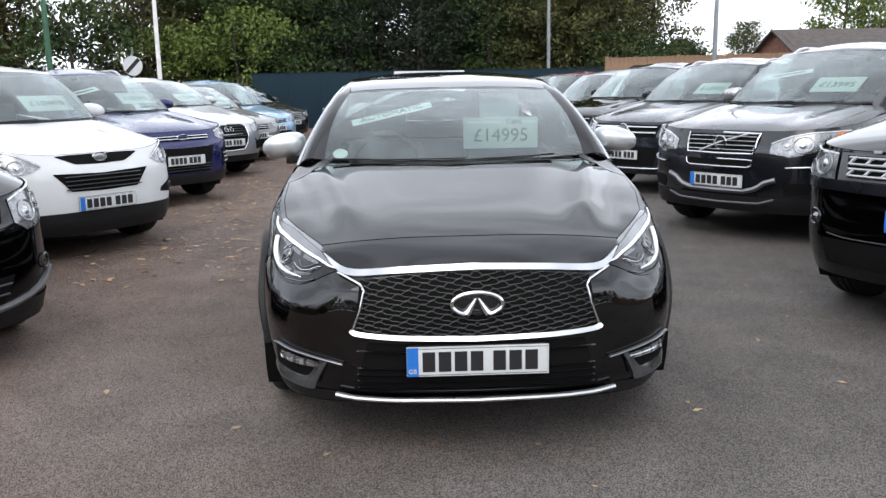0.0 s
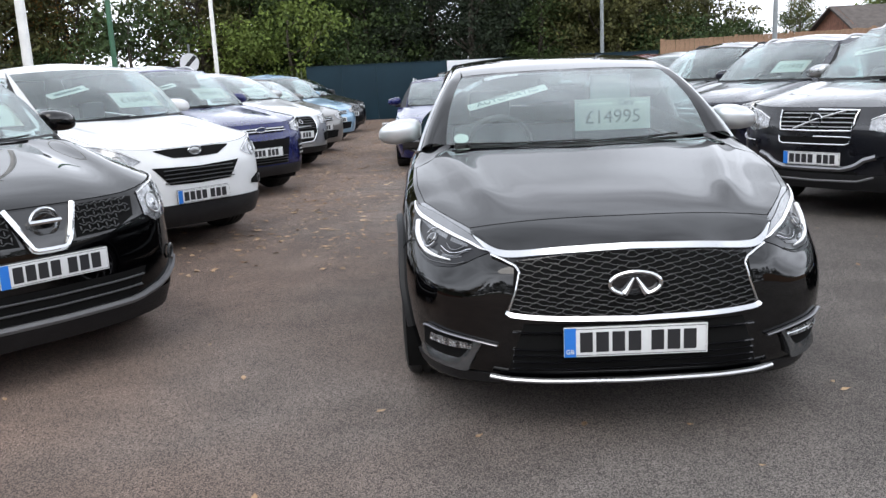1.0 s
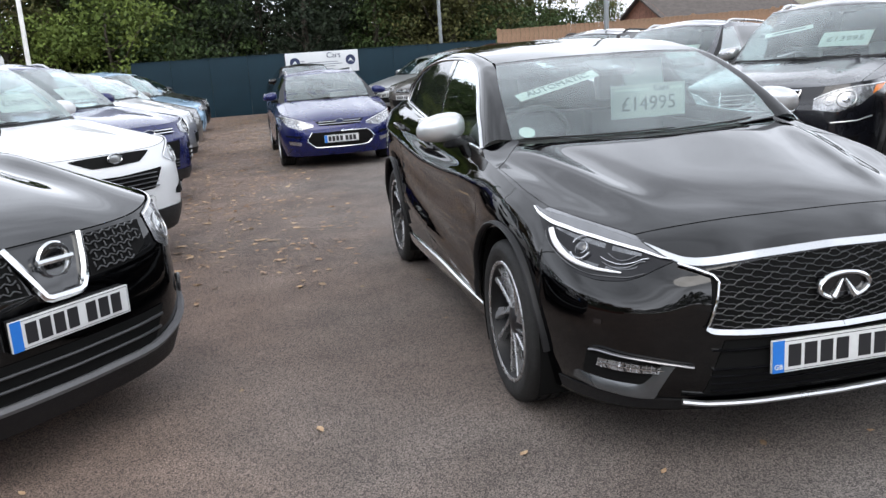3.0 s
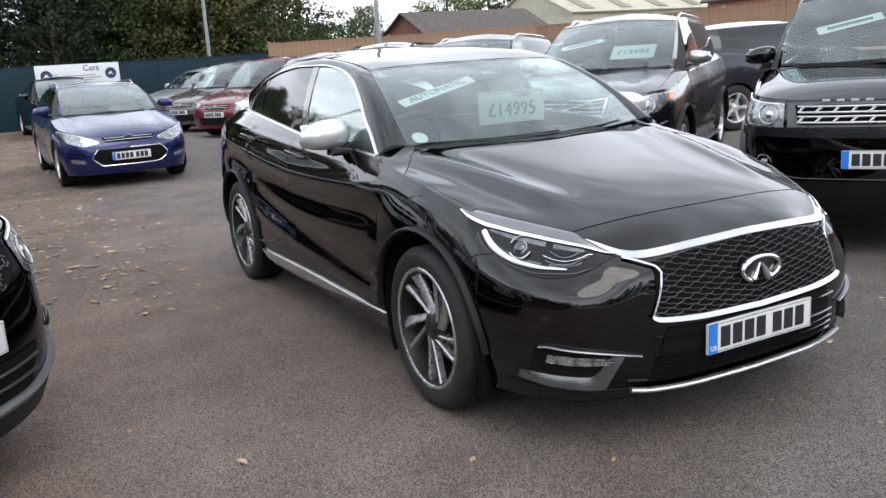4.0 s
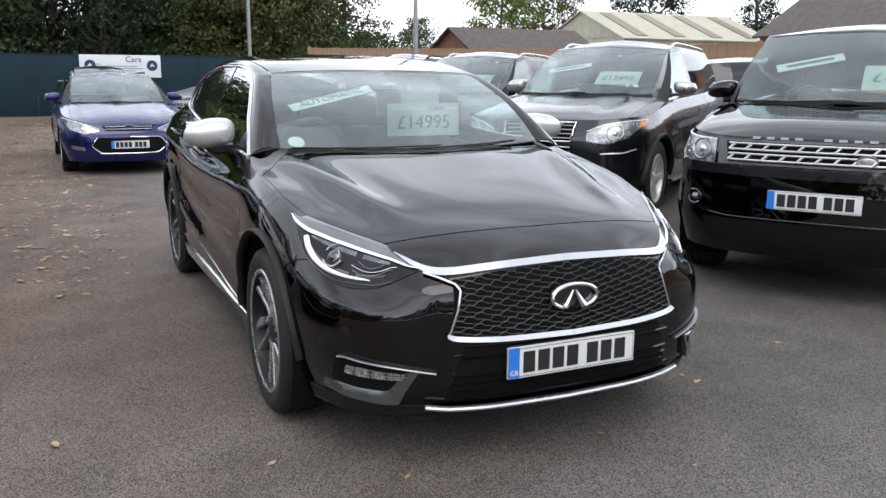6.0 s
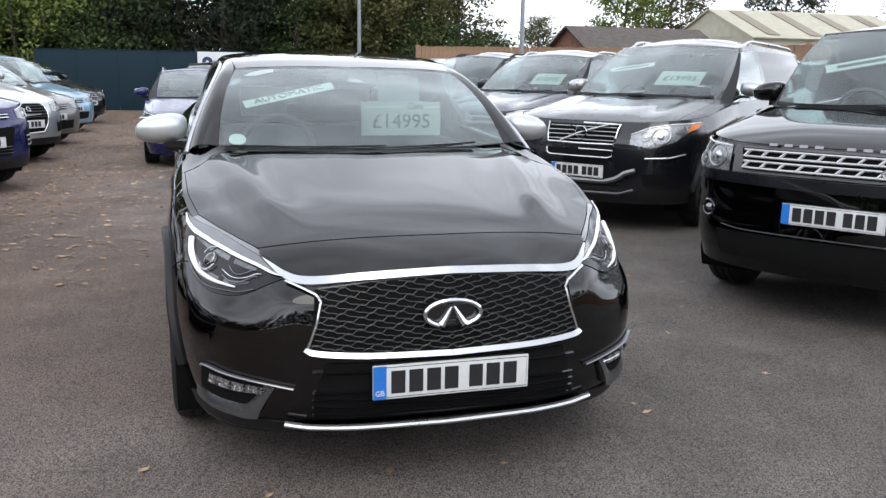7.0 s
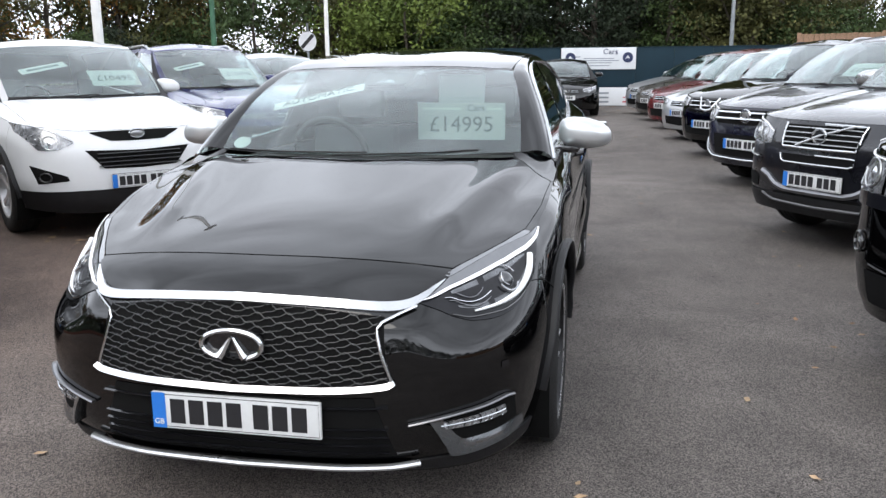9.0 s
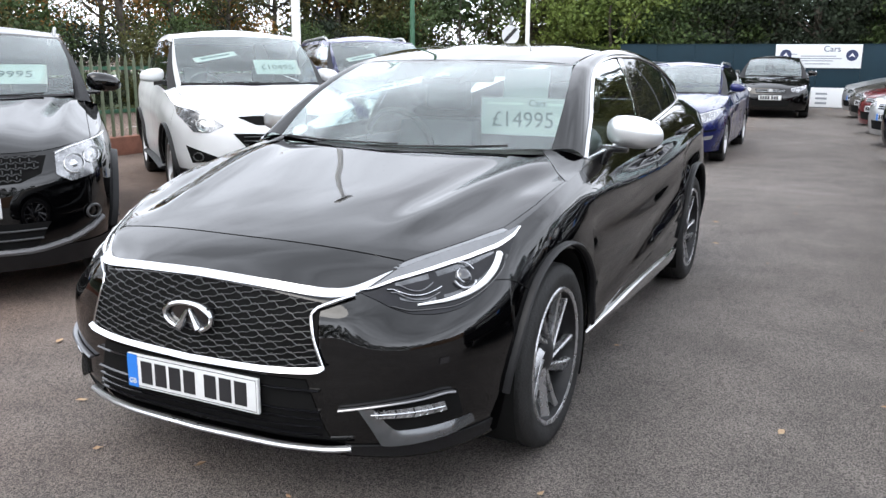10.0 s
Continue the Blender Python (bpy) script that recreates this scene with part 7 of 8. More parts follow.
def parked_car(name, label, body, pose_m, shape, front, tag="", wheels=(0.225, 0.60, 5), cladding=None, rails=None, mirror_mat=None, sticker=False, cheap=False, blue=True, rim_mat=None, steer=0):
    """A parked car: shell from its sizes, and its face from the lines in front."""
    S = Shape(**shape)
    car = empty(name)
    tagged(car, label, "car")
    build_shell(car, S, body, panels=not cheap, cheap=cheap)
    w, rr, sp = wheels
    for s in (1, -1):
        for y in (S.fo, S.fo + S.wb):
            add_wheel(car, S.hw - 0.02 - w / 2, y, S.r + 0.012, S.r * rr + 0.02, w, s, sp, "plain", steer=steer if y == S.fo else 0)
    mirrors(car, S, mirror_mat or body)
    wipers(car, S)
    if cladding:
        zc = cladding
        us = np.linspace(0, S.t[6], 24)
        lo, up = [], []
        P = []
        for f in np.linspace(0, 1, 4):
            row = []
            for u in us:
                y = S.side(u, 0.5)[1]
                if y > S.fo - S.arch - 0.01:
                    break
                z0 = S.ends(u)[0][2]
                p, q = S.side(u, z0 + (zc - z0) * f), None
                d = S.side(u, z0 + 0.2)
                nn = np.array((d[0], d[1] - 0.9, 0))
                nn /= np.linalg.norm(nn)
                row.append(p + nn * 0.008)
            mir = [np.array((-p[0], p[1], p[2])) for p in row[:0:-1]]
            P.append(mir + row)
        part("bumper_cladding", grid_bm(P), PLASTIC, car)
        for s in (1, -1):
            pts = [S.flank(y, S.zs + 0.05, 0.008, s) for y in np.linspace(S.fo + S.arch + 0.02, S.fo + S.wb - S.arch - 0.02, 12)]
            part("sill_cladding", tube_bm(pts, 0.05, 8, flat=(0.02, 0.07), up=(1, 0, 0)), PLASTIC, car)
    if cladding or front.get("arches"):
        for s in (1, -1):
            for hy in (S.fo, S.fo + S.wb):
                pts = [S.flank(hy - (S.arch + 0.03) * math.cos(a), S.r + (S.arch + 0.03) * math.sin(a), 0.004, s) for a in np.linspace(0.02, math.pi - 0.02, 20)]
                part("arch_moulding", tube_bm(pts, 0.02, 6, flat=(0.012, 0.034), up=(1, 0, 0)), PLASTIC if cladding else body, car)
    # DARK patches paint the shade of grille and intake openings on the closed skin
    for spec in front.get("patches", ()):
        nm, lo, up, m, off, both = spec[:6]
        patch(car, S, nm, lo, up, m, off, spec[6] if len(spec) > 6 else 0.0, both)
    for nm, pts, r, m, off, both in front.get("lines", ()):
        for s in ((1, -1) if both else (0,)):
            pp = pts if both else [(-x, z) for x, z in reversed(pts) if x > 0] + list(pts)
            part(nm, tube_bm(skin_line(S, pp, off, 24, mirror=s), r, 6), m, car)
    lamp = front.get("lamp")
    if lamp:
        for s in (1, -1):
            lb = part("headlamp", ribbon(S, lamp["lower"], lamp["upper"], 0.005, 18, 6, 0.0, mirror=s), lamp.get("base", LAMPBASE), car, "clear headlamp")
            up = lamp["upper"]
            part("lamp_edge", tube_bm(skin_line(S, [(x, z - 0.010) for x, z in up], 0.009, 20, mirror=s), 0.004, 5), DRL, lb)
            for px, pz, r in lamp.get("bowls", ()):
                bm = bmesh.new()
                bmesh.ops.create_uvsphere(bm, u_segments=16, v_segments=8, radius=r)
                bmesh.ops.translate(bm, vec=S.front(s * px, pz, -r * 0.78), verts=bm.verts[:])
                part("projector", bm, REFLECTOR, lb)
                rg = [S.front(s * (px + r * 1.05 * math.cos(a)), pz + r * 1.05 * math.sin(a), 0.010) for a in np.linspace(0, 2 * math.pi, 18, endpoint=False)]
                part("lamp_ring", tube_bm(rg, r * 0.075, 5, closed=True, up=(0, 1, 0)), SATIN, lb)
            if "amber" in lamp:
                part("indicator", ribbon(S, *lamp["amber"], 0.008, 8, 4, 0.0, mirror=s), AMBER, lb)
    for (gz0, gz1, gw, nb, r, m) in front.get("slats", ()):
        for k in range(nb):
            z = gz0 + (gz1 - gz0) * (k + 0.5) / nb
            part("grille_slat", tube_bm(skin_line(S, [(-gw, z), (gw, z)], 0.012, 14), r, 5, flat=(r * 1.6, r)), m, car)
    if "badge" in front:
        bx, bz, bw, bh, m = front["badge"]
        c = S.front(bx, bz, 0.022)
        ring = [(bx + bw * math.cos(a), c.y, c.z + bh * math.sin(a)) for a in np.linspace(0, 2 * math.pi, 24, endpoint=False)]
        b = part("badge", tube_bm(ring, bh * 0.2, 6, closed=True, up=(0, 1, 0)), CHROME, car)
        bm = bmesh.new()
        bmesh.ops.create_uvsphere(bm, u_segments=16, v_segments=8, radius=1.0)
        bmesh.ops.transform(bm, matrix=Matrix.Translation((bx, c.y + 0.008, c.z)) @ Matrix.Diagonal((bw, 0.008, bh, 1)), verts=bm.verts[:])
        part("badge_field", bm, m, b)
    if "plate" in front:
        number_plate(car, S, front["plate"], off=0.02, blue=blue)
    if rails:
        H = S.house()
        for s in (1, -1):
            y0, y1 = H[3][2][1] + 0.16, S.yrr - 0.12
            pts = []
            for q in np.linspace(0, 1, 16):
                y = y0 + (y1 - y0) * q
                ry, rz, rx = [H[k][2][1] for k in range(3, 11)], [H[k][2][2] for k in range(3, 11)], [H[k][2][0] for k in range(3, 11)]
                z = float(np.interp(y, ry, rz)) - 0.012 + 0.052 * min(1, math.sin(math.pi * q) * 3.5)
                pts.append((s * (float(np.interp(y, ry, rx)) - 0.035), y, z))
            part("roof_rail", tube_bm(pts, 0.014, 6, flat=(0.014, 0.018)), rails, car)
    if tag:
        card(car, S, 0.30, 0.36, 0.46, 0.25, tag, 0.115, 0, CARD, label="pale price card in the windscreen")
        if sticker:
            card(car, S, -0.30, 0.56, 0.46, 0.085, "", 0.06, 19, CARD_W, name="sticker", lines=((0, 0, 0.32, 0.030),))
    car.matrix_world = pose_m
    return car, S


def at_nose(x, y, turn, S_sb=0.0):
    """The pose of a car whose number plate stands at x, y and which faces turn degrees round from -y towards +x."""
    return Matrix.Translation((x, y, 0)) @ Matrix.Rotation(radians(turn), 4, "Z")


SUV = dict(L=4.40, hw=0.91, fo=0.90, wb=2.64, r=0.345, arch=0.40, zs=0.26, zb=0.26, zn=0.88, sb=0.10, zhl=0.95, yhl=0.62, zbf=1.05, zbr=1.14, cowl=(1.12, 1.11),
           wsb=(0.69, 1.28, 1.125), wst=(0.59, 2.02, 1.56), zroof=1.645, yrr=3.95, zrr=1.55, rear_in=0.22, win=(1.45, 2.28, 2.38, 3.15, 3.72), blunt=1.0, crease=0.012, hump=0.30)
LOW = dict(zroof=1.50, wst=(0.58, 2.12, 1.42), zrr=1.38, zn=0.72, zhl=0.83, zbf=0.96, zbr=1.03, cowl=(1.18, 0.99), wsb=(0.68, 1.33, 1.0), zs=0.2, zb=0.2, r=0.32, arch=0.365, yrr=3.6)


def sized(*parts, **k):
    d = dict(SUV)
    for p in parts:
        d.update(p)
    d.update(k)
    return d


LEFT_TURN, RIGHT_TURN = 50.0, -54.0

# black crossover: V-shaped bright grille between honeycomb panels
car, S = parked_car(
    "crossover_car", "black crossover with a silver V-shaped grille, price card inside", P_BLACK, at_nose(-2.55, 0.945, LEFT_TURN),
    sized(L=4.33, hw=0.892, zroof=1.60, wst=(0.615, 2.02, 1.52), zrr=1.50, zn=0.855, zhl=0.93, crease=0.022, zb=0.205, zs=0.22),
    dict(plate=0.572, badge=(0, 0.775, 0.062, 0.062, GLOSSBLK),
         # DARK grille and intake: flat sheets coloured as the openings' inner shade
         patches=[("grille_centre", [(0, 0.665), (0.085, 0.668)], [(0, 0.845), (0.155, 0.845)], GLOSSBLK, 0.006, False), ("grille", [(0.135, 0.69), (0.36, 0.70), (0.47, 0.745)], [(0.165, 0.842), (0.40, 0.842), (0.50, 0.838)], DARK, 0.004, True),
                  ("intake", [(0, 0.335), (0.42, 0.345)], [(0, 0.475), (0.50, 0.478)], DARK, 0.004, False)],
         lines=[("grille_v", [(0, 0.657), (0.078, 0.659), (0.095, 0.690), (0.165, 0.850)], 0.016, CHROME, 0.014, False),
                ("chin_trim", [(0, 0.318), (0.42, 0.322), (0.60, 0.36), (0.70, 0.405), (0.765, 0.455)], 0.018, CLADGREY, 0.012, False),
                ("intake_slat", [(0, 0.385), (0.45, 0.39)], 0.006, GRILLEB, 0.012, False), ("intake_slat", [(0, 0.435), (0.47, 0.44)], 0.006, GRILLEB, 0.012, False),
                ("badge_bar", [(0, 0.775), (0.075, 0.775)], 0.012, CHROME, 0.03, False)]
         + [("grille_honeycomb", [(0.165 + 0.0225 * i, 0.712 + 0.030 * k + (0.006 if (i + k) % 2 else -0.006)) for i in range(14 if k > 1 else 10)], 0.0032, GRILLEB, 0.012, True) for k in range(5)]
         + [("grille_honeycomb", [(0.165 + 0.0225 * i, 0.718 + 0.030 * k), (0.165 + 0.0225 * i, 0.736 + 0.030 * k)], 0.0032, GRILLEB, 0.012, True) for k in range(4) for i in range(k % 2, 13 if k > 1 else 10, 2)],
         lamp=dict(lower=[(0.545, 0.735), (0.62, 0.690), (0.74, 0.715), (0.825, 0.86)], upper=[(0.545, 0.855), (0.62, 0.885), (0.74, 0.915), (0.825, 0.93)], bowls=[(0.64, 0.785, 0.05), (0.735, 0.82, 0.04)])),
    "£9995", cladding=0.33, rails=SATIN)
for s in (1, -1):
    rg = [S.front(s * (0.72 + 0.036 * math.cos(a)), 0.50 + 0.036 * math.sin(a), 0.012) for a in np.linspace(0, 2 * math.pi, 20, endpoint=False)]
    part("fog_lamp", tube_bm(rg, 0.008, 6, closed=True, up=(0, 1, 0)), GRILLEB, car)

# white crossover
car, S = parked_car(
    "crossover_car", "white crossover with black lower cladding and price card", P_WHITE, at_nose(-2.80, 4.26, LEFT_TURN),
    sized(L=4.41, hw=0.91, zroof=1.66, wst=(0.645, 2.0, 1.585), zn=0.885, zhl=0.955, zb=0.22),
    dict(plate=0.478, badge=(0, 0.838, 0.065, 0.036, SATIN),
         # grilles and fog recesses have no depth, their shade is the DARK colour
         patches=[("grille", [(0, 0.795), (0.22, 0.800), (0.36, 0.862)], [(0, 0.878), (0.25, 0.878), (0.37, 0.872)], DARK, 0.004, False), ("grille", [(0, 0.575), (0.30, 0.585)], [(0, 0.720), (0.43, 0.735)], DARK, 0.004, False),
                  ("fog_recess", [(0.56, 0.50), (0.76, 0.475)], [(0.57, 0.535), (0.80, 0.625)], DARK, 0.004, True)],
         slats=[(0.585, 0.72, 0.34, 4, 0.005, GRILLEB)],
         lines=[("fog_ring", [(0.71 + 0.036 * math.cos(a), 0.53 + 0.036 * math.sin(a)) for a in np.linspace(0, 6.28, 14)], 0.006, GRILLEB, 0.012, True)],
         lamp=dict(lower=[(0.50, 0.795), (0.62, 0.745), (0.74, 0.745), (0.835, 0.885)], upper=[(0.50, 0.815), (0.62, 0.890), (0.74, 0.945), (0.835, 0.985)], bowls=[(0.66, 0.80, 0.048), (0.745, 0.825, 0.034)])),
    "£10495", cladding=0.415, rails=None, sticker=True)

# deep blue crossover
parked_car(
    "crossover_car", "deep blue crossover with chrome grille bar and price card", P_BLUE, at_nose(-2.92, 7.33, LEFT_TURN),
    sized(L=4.52, hw=0.92, zroof=1.68, wst=(0.60, 2.02, 1.59), zn=0.90, zhl=0.98),
    dict(plate=0.555, badge=(0, 0.815, 0.075, 0.032, SIGN_NAVY),
         patches=[("grille", [(0, 0.785), (0.36, 0.79)], [(0, 0.85), (0.40, 0.855)], DARK, 0.004, False), ("grille", [(0, 0.40), (0.36, 0.41)], [(0, 0.70), (0.44, 0.71)], DARK, 0.004, False), ("side_intake", [(0.62, 0.45), (0.76, 0.47)], [(0.60, 0.66), (0.79, 0.70)], DARK, 0.004, True)],
         slats=[(0.79, 0.85, 0.37, 2, 0.009, CHROME), (0.42, 0.52, 0.36, 3, 0.005, GRILLEB)],
         lines=[("side_slat", [(0.62, z), (0.77, z + 0.01)], 0.008, SATIN, 0.01, True) for z in (0.50, 0.55, 0.60)],
         lamp=dict(lower=[(0.52, 0.80), (0.66, 0.77), (0.82, 0.90)], upper=[(0.52, 0.885), (0.66, 0.925), (0.82, 0.965)], bowls=[(0.66, 0.845, 0.045)])),
    "£10495", cladding=0.39, rails=SATIN, blue=False, sticker=True)

# silver crossover with the tall six-sided grille
parked_car(
    "crossover_car", "silver crossover with tall dark grille and chrome surround", P_SILVER, at_nose(-3.02, 10.45, LEFT_TURN), sized(L=4.39, hw=0.915, zroof=1.59, wst=(0.59, 2.05, 1.51), zrr=1.48, zn=0.84, zhl=0.91),
    dict(plate=0.56, patches=[("grille", [(0, 0.44), (0.26, 0.45), (0.36, 0.60)], [(0, 0.83), (0.28, 0.83), (0.36, 0.78)], DARK, 0.004, False), ("side_intake", [(0.56, 0.42), (0.78, 0.46)], [(0.54, 0.56), (0.80, 0.60)], DARK, 0.004, True)],
         lines=[("grille_frame", [(0, 0.435), (0.27, 0.445), (0.37, 0.62), (0.36, 0.79), (0.29, 0.838), (0, 0.838)], 0.011, CHROME, 0.01, False), ("badge", [(0.05 + 0.03 * math.cos(a), 0.755 + 0.03 * math.sin(a)) for a in np.linspace(0, 6.28, 12)], 0.006, CHROME, 0.02, True)],
         slats=[(0.64, 0.82, 0.33, 5, 0.005, GRILLEB)], lamp=dict(lower=[(0.48, 0.72), (0.66, 0.70), (0.81, 0.80)], upper=[(0.48, 0.83), (0.66, 0.87), (0.81, 0.90)], bowls=[(0.62, 0.78, 0.04)])),
    "£12495", cladding=0.36, cheap=True, blue=False)

PLAIN = dict(plate=0.50, badge=(0, 0.655, 0.05, 0.035, SATIN), patches=[("grille", [(0, 0.61), (0.33, 0.62)], [(0, 0.695), (0.36, 0.70)], DARK, 0.004, False), ("intake", [(0, 0.28), (0.42, 0.30)], [(0, 0.43), (0.46, 0.44)], DARK, 0.004, False)],
             slats=[(0.62, 0.69, 0.33, 2, 0.007, CHROME)], lamp=dict(lower=[(0.46, 0.66), (0.62, 0.62), (0.80, 0.74)], upper=[(0.46, 0.72), (0.62, 0.76), (0.80, 0.81)], bowls=[(0.62, 0.69, 0.035)]))
PLAIN_SUV = dict(plate=0.50, badge=(0, 0.79, 0.06, 0.045, SATIN), patches=[("grille", [(0, 0.72), (0.38, 0.73)], [(0, 0.85), (0.40, 0.86)], DARK, 0.004, False), ("intake", [(0, 0.34), (0.45, 0.36)], [(0, 0.46), (0.50, 0.47)], DARK, 0.004, False)],
                 slats=[(0.73, 0.85, 0.38, 2, 0.010, CHROME)], lamp=dict(lower=[(0.47, 0.76), (0.64, 0.73), (0.82, 0.86)], upper=[(0.47, 0.865), (0.64, 0.90), (0.82, 0.935)], bowls=[(0.64, 0.81, 0.045)]))
parked_car("estate_car", "grey estate car in the parked row", P_GREY, at_nose(-3.12, 13.4, LEFT_TURN), sized(LOW), PLAIN, cheap=True, tag="£7995", blue=False)
parked_car("estate_car", "light blue car in the parked row", P_LBLUE, at_nose(-3.20, 16.4, LEFT_TURN), sized(LOW, zroof=1.58, wst=(0.58, 2.0, 1.50), zrr=1.46), PLAIN, cheap=True)
parked_car("hatchback_car", "dark car at the row's far end", P_DGREY, at_nose(-3.25, 19.5, LEFT_TURN), sized(LOW), PLAIN, cheap=True)

# black four-by-four
car, S = parked_car(
    "offroad_car", "black four-by-four with two-bar perforated silver grille", P_BLACK, at_nose(2.445, 1.165, -56.0),
    sized(L=4.50, hw=0.935, zn=0.995, zhl=1.045, blunt=1.35, sb=0.05, zbf=1.14, zbr=1.18, cowl=(1.08, 1.17), wsb=(0.75, 1.20, 1.185), wst=(0.66, 1.80, 1.67), zroof=1.75, zrr=1.70, r=0.37, arch=0.425, hump=0.55, crease=0.0, zs=0.30, zb=0.28),
    dict(plate=0.64, arches=True, badge=(0.26, 0.885, 0.055, 0.030, SATIN),
         patches=[("grille_surround", [(0, 0.835), (0.585, 0.835)], [(0, 0.985), (0.585, 0.985)], CLADGREY, 0.004, False), ("grille", [(0, 0.850), (0.52, 0.850)], [(0, 0.972), (0.54, 0.972)], DARK, 0.008, False),
                  ("bumper_step", [(0, 0.765), (0.88, 0.775)], [(0, 0.825), (0.88, 0.835)], P_DGREY, 0.012, False, 0.02), ("intake", [(0, 0.34), (0.62, 0.36)], [(0, 0.50), (0.66, 0.50)], DARK, 0.004, False)],
         slats=[],
         lines=[("fog_ring", [(0.72 + 0.045 * math.cos(a), 0.61 + 0.045 * math.sin(a)) for a in np.linspace(0, 6.28, 14)], 0.007, GLOSSBLK, 0.010, True), ("fog_lamp", [(0.70, 0.61), (0.74, 0.61)], 0.024, LAMPGREY, -0.012, True), ("chin_trim", [(0, 0.515), (0.50, 0.515), (0.62, 0.53)], 0.004, GRILLEB, 0.010, False)],
         lamp=dict(lower=[(0.605, 0.835), (0.75, 0.835), (0.885, 0.845)], upper=[(0.605, 0.985), (0.75, 0.995), (0.885, 1.025)], bowls=[(0.70, 0.915, 0.058), (0.80, 0.885, 0.036)], amber=([(0.875, 0.86), (0.905, 0.86)], [(0.875, 0.985), (0.905, 0.985)]))),
    "£13995", rails=None, sticker=True)
for z in (0.880, 0.942):
    bm = bmesh.new()
    n = 11
    for zz in (z - 0.018, z + 0.018):
        tube_bm(skin_line(S, [(-0.52, zz), (0.52, zz)], 0.016, 26), 0.0075, 6, bm=bm)
    bar = part("grille_bar", bm, SATIN, car, "bright perforated grille bar")
    for i in range(n):
        x = -0.50 + i * 1.0 / (n - 1)
        part("web", tube_bm([S.front(x - 0.018, z - 0.018, 0.016), S.front(x + 0.0, z, 0.017), S.front(x + 0.018, z + 0.018, 0.016)], 0.008, 5), SATIN, bar)
# lettering on the bonnet edge, as plain bars
bm = bmesh.new()
for i in range(10):
    if i != 4:
        x = -0.36 + i * 0.08
        box_bm(x - 0.022, -0.003, -0.008, x + 0.022, 0.0, 0.008, bm=bm)
lt = part("bonnet_badging", bm, SATIN_DK, car, "raised silver badging bars", smooth=False)
lt.matrix_basis = Matrix.Translation((0, S.edge_x(0.2)[0] - 0.006, 1.0)) @ Matrix.Rotation(radians(-20), 4, "X")

# dark grey seven-seat SUV
car, S = parked_car(
    "suv_car", "dark grey SUV with wide chrome grille and price card", P_DGREY, at_nose(2.50, 4.43, -53.5),
    sized(L=4.80, hw=0.945, wb=2.86, zroof=1.75, wst=(0.635, 2.10, 1.645), yrr=4.4, zrr=1.63, win=(1.5, 2.4, 2.5, 3.4, 4.1), zn=0.955, zhl=1.0, zbf=1.10, zbr=1.17, cowl=(1.12, 1.15), wsb=(0.72, 1.28, 1.165), r=0.36, arch=0.415, blunt=1.15),
    dict(plate=0.525, badge=(0, 0.845, 0.058, 0.052, P_DGREY),
         # openings drawn flat, with the shade inside put into the DARK patches
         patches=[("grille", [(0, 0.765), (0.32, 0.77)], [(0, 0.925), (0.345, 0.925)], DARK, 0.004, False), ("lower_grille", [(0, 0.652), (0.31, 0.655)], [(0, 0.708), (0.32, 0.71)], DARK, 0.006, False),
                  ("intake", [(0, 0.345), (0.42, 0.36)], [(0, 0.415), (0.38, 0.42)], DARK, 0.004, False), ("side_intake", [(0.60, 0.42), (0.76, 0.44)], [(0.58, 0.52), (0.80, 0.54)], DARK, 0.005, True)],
         slats=[(0.775, 0.92, 0.325, 4, 0.005, SATIN)],
         lines=[("grille_frame", [(0, 0.760), (0.325, 0.765), (0.352, 0.93), (0, 0.935)], 0.010, CHROME, 0.012, False), ("lower_frame", [(0, 0.648), (0.318, 0.65), (0.33, 0.713), (0, 0.714)], 0.007, CHROME, 0.012, False), ("skid_bar", [(0, 0.440), (0.28, 0.443), (0.38, 0.475), (0.44, 0.525), (0.53, 0.555)], 0.024, SATIN_DK, 0.004, False), ("skid_bar", [(0, 0.335), (0.40, 0.345), (0.52, 0.385)], 0.012, CLADGREY, 0.006, False), ("bumper_strip", [(0.60, 0.66), (0.78, 0.67), (0.86, 0.70)], 0.006, SATIN, 0.008, True)],
         lamp=dict(lower=[(0.465, 0.775), (0.64, 0.745), (0.80, 0.80), (0.875, 0.90)], upper=[(0.465, 0.865), (0.60, 0.925), (0.76, 0.958), (0.875, 0.965)], bowls=[(0.70, 0.850, 0.062), (0.585, 0.845, 0.040)], amber=([(0.852, 0.88), (0.88, 0.91)], [(0.852, 0.945), (0.88, 0.955)]))),
    "£13995", cladding=0.40, rails=SATIN, sticker=True, mirror_mat=SATIN)
part("grille_diagonal", tube_bm([S.front(-0.19, 0.775, 0.02), S.front(0.0, 0.85, 0.02), S.front(0.25, 0.925, 0.02)], 0.010, 6), SATIN, car)

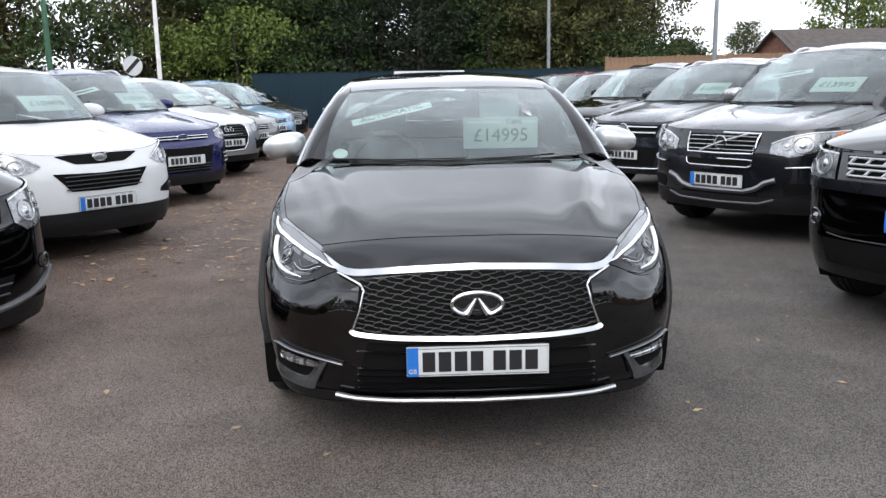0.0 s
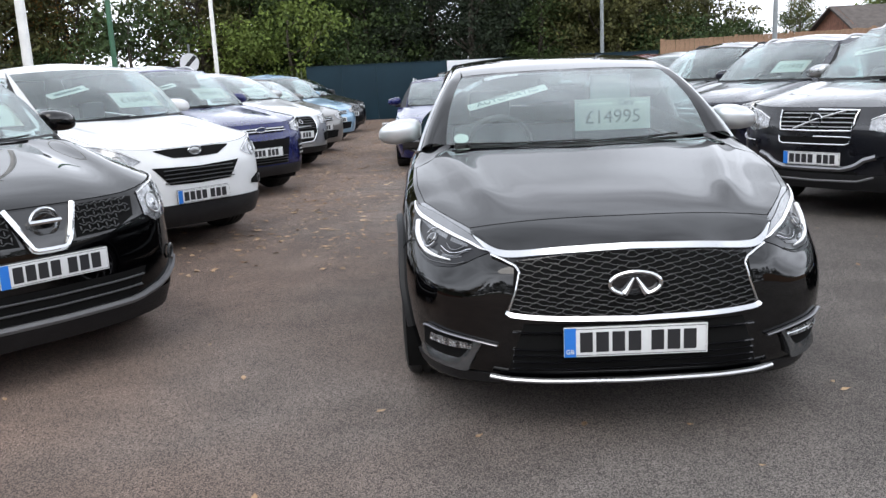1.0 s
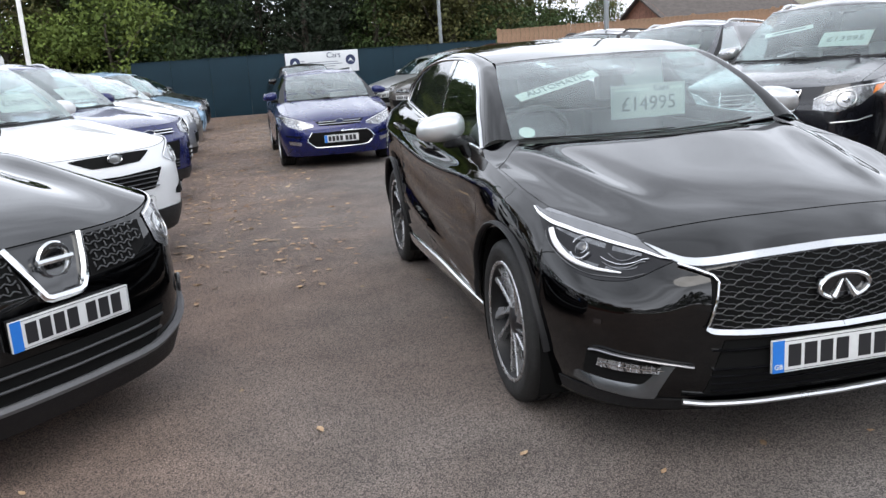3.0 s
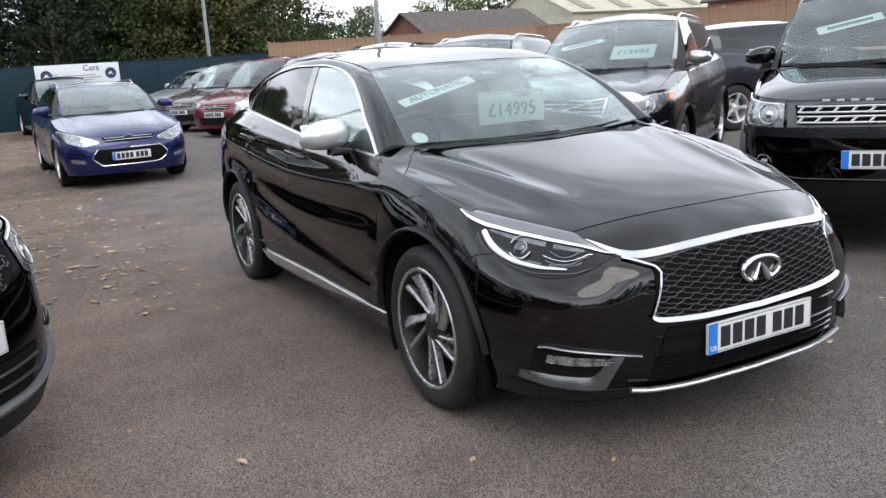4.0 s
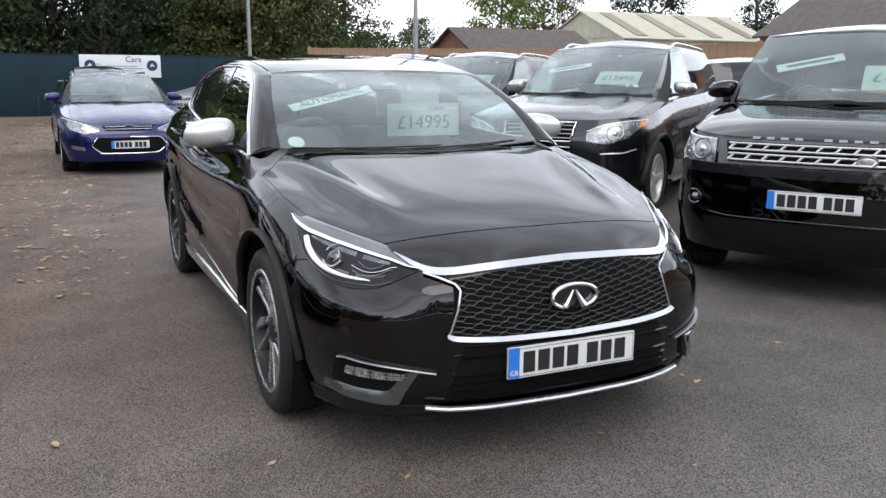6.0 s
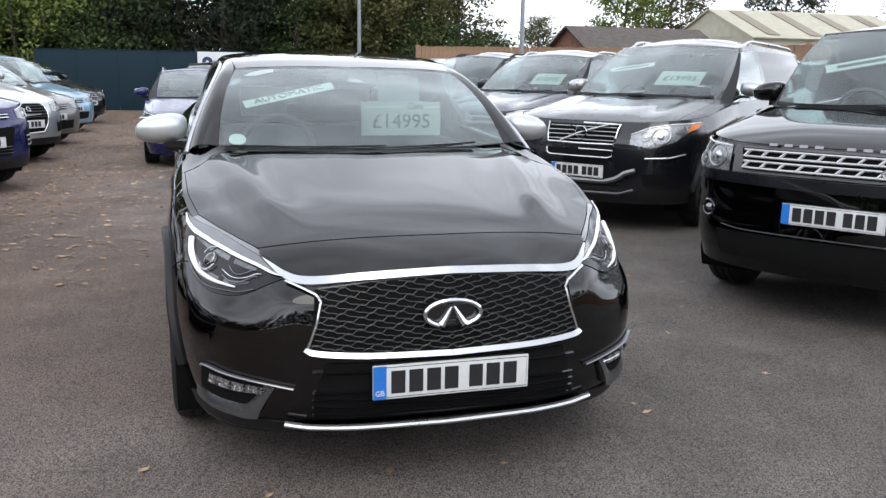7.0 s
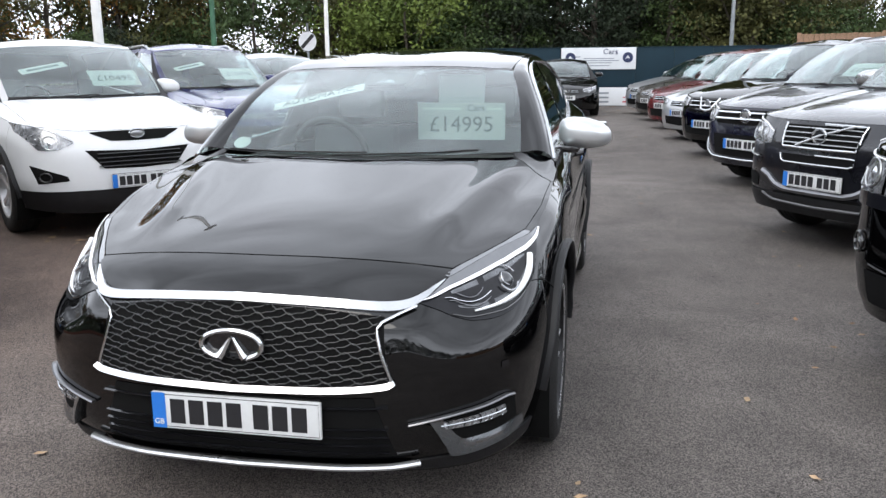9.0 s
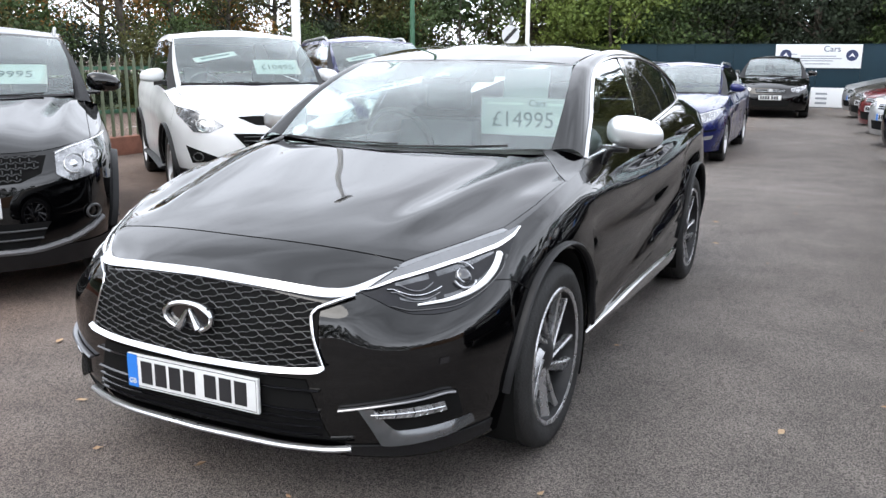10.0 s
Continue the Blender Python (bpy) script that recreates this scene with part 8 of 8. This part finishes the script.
# dark navy SUV with two bright bars
parked_car(
    "suv_car", "dark navy SUV with double chrome grille bars", P_DNAVY, at_nose(2.44, 7.60, RIGHT_TURN), sized(L=4.45, hw=0.905, zroof=1.68, wst=(0.60, 2.02, 1.585), zn=0.895, zhl=0.96),
    dict(plate=0.50, badge=(0, 0.795, 0.068, 0.068, SATIN), patches=[("grille", [(0, 0.71), (0.47, 0.72)], [(0, 0.87), (0.50, 0.87)], DARK, 0.004, False), ("intake", [(0, 0.36), (0.46, 0.37)], [(0, 0.60), (0.50, 0.60)], DARK, 0.004, False)],
         slats=[(0.735, 0.865, 0.47, 2, 0.015, CHROME)], lines=[("chin_trim", [(0, 0.335), (0.50, 0.345), (0.66, 0.40), (0.80, 0.56)], 0.010, CHROME, 0.012, False)],
         lamp=dict(lower=[(0.515, 0.735), (0.66, 0.71), (0.82, 0.83)], upper=[(0.515, 0.875), (0.66, 0.915), (0.82, 0.945)], bowls=[(0.64, 0.80, 0.05), (0.74, 0.83, 0.035)])),
    "£12995", rails=SATIN, sticker=False, blue=True)
parked_car("suv_car", "black SUV with V-shaped grille and roof bars", P_BLACK, at_nose(2.36, 10.75, RIGHT_TURN), sized(L=4.63, hw=0.90, zroof=1.70, wst=(0.61, 2.0, 1.60)), dict(PLAIN_SUV, lines=[("grille_v", [(0.20, 0.87), (0.10, 0.72), (0.0, 0.70)], 0.018, CHROME, 0.014, True)]), cheap=True, rails=PLASTIC)
parked_car("estate_car", "silver-blue car in the parked row", P_SILVER, at_nose(2.22, 13.6, RIGHT_TURN), sized(LOW, zroof=1.62, wst=(0.58, 2.0, 1.53), zrr=1.48), PLAIN, cheap=True)
parked_car("hatchback_car", "dark red people carrier with chrome nose bars", P_RED, at_nose(2.05, 16.2, RIGHT_TURN), sized(LOW, zroof=1.64, wst=(0.58, 1.95, 1.55), zrr=1.50), PLAIN, cheap=True, blue=False)
parked_car("hatchback_car", "grey bronze car in the parked row", P_BRONZE, at_nose(1.85, 18.8, RIGHT_TURN), sized(LOW, zroof=1.62, wst=(0.58, 1.98, 1.53), zrr=1.48), PLAIN, cheap=True, blue=False)
parked_car("hatchback_car", "pale silver car at the row's far end", P_SILVER, at_nose(1.65, 21.4, RIGHT_TURN), sized(LOW), PLAIN, cheap=True)
# a second row behind
car, S = parked_car("suv_car", "dark blue-grey SUV parked tail-on behind the front row", P_DNAVY, at_nose(11.6, 7.66, 80.0), sized(), PLAIN_SUV, cheap=True)
for s in (1, -1):
    part("tail_lamp", tube_bm([S.flank(S.L - 0.36, 1.06, 0.006, s), S.flank(S.L - 0.22, 1.08, 0.006, s)], 0.05, 8, flat=(0.02, 0.075), up=(1, 0, 0)), REDLENS, car, "red tail lamp")
parked_car("estate_car", "silver car behind the front row", P_SILVER, at_nose(6.6, 10.4, RIGHT_TURN), sized(LOW, zroof=1.6, wst=(0.58, 2.0, 1.52), zrr=1.48), PLAIN, cheap=True)

# blue estate in the aisle
parked_car(
    "estate_car", "deep blue estate car with chrome-rimmed lower grille", P_BLUE, at_nose(-0.66, 9.65, 1.5) @ Matrix.Scale(0.925, 4),
    sized(LOW, L=4.83, hw=0.915, wb=2.85, fo=0.95, zroof=1.455, wst=(0.59, 2.2, 1.385), zrr=1.365, yrr=4.25, win=(1.52, 2.42, 2.5, 3.4, 4.1), zn=0.715, zhl=0.835),
    dict(plate=0.445, badge=(0, 0.685, 0.06, 0.026, SIGN_NAVY), patches=[("grille", [(0, 0.635), (0.30, 0.642)], [(0, 0.708), (0.37, 0.708)], DARK, 0.004, False), ("grille", [(0, 0.325), (0.38, 0.33), (0.50, 0.42)], [(0, 0.545), (0.42, 0.545), (0.51, 0.45)], DARK, 0.004, False), ("fog_lamp", [(0.60, 0.36), (0.76, 0.385)], [(0.60, 0.415), (0.78, 0.44)], REFLECTOR, 0.006, True), ("side_slot", [(0.60, 0.475), (0.80, 0.50)], [(0.60, 0.505), (0.82, 0.53)], DARK, 0.005, True)],
         slats=[(0.64, 0.705, 0.32, 2, 0.007, CHROME)], lines=[("grille_frame", [(0, 0.318), (0.39, 0.322), (0.52, 0.43), (0.43, 0.55), (0, 0.552)], 0.008, CHROME, 0.010, False)],
         lamp=dict(lower=[(0.40, 0.63), (0.60, 0.595), (0.78, 0.66), (0.86, 0.79)], upper=[(0.40, 0.665), (0.60, 0.745), (0.78, 0.80), (0.86, 0.82)], bowls=[(0.62, 0.675, 0.04), (0.74, 0.72, 0.032)])),
    rails=SATIN)
parked_car("saloon_car", "black saloon car standing near the navy fence", P_BLACK, at_nose(-0.20, 20.4, 4.0), sized(LOW, L=4.83, hw=0.93, wb=2.74), PLAIN, cheap=True, blue=False)


# ---- fallen leaves ----
def leaves_on_ground():
    rs = np.random.RandomState(5)
    LEAFG = mat("fallen_leaf", (0.20, 0.095, 0.045), 0.8, var=0.3, base2=(0.42, 0.32, 0.20), scale=1.2, island=0.4)
    pts = []
    for _ in range(2600):
        y = 3.0 + 22 * rs.uniform(0, 1) ** 0.8
        x = rs.normal(-2.1, 0.75)
        if x < -0.9 or y > 14:
            pts.append((x, y, rs.uniform(0.012, 0.036)))
    for _ in range(330):
        pts.append((rs.uniform(-3.5, 5.0), rs.uniform(-2.0, 24), rs.uniform(0.010, 0.028)))
    for _ in range(500):
        pts.append((rs.uniform(-7.6, 4.0), rs.uniform(22, 26.2), rs.uniform(0.02, 0.04)))
    V, F = [], []
    for x, y, s in pts:
        a = rs.uniform(0, 6.28)
        b = len(V)
        for k in range(6):
            q = a + k * math.pi / 3
            r = s * (1.25 if k % 3 == 0 else 0.62)
            V.append((x + r * math.cos(q), y + r * math.sin(q), 0.005 + rs.uniform(0, 0.4) * s))
        F += [(b, b + 1, b + 2, b + 3), (b, b + 3, b + 4, b + 5)]
    me = bpy.data.meshes.new("fallen_leaves")
    me.from_pydata(V, [], F)
    me.materials.append(LEAFG)
    tagged(new("fallen_leaves", me), "dry brown fallen leaves scattered on tarmac", "leaves", kind="stuff")


leaves_on_ground()
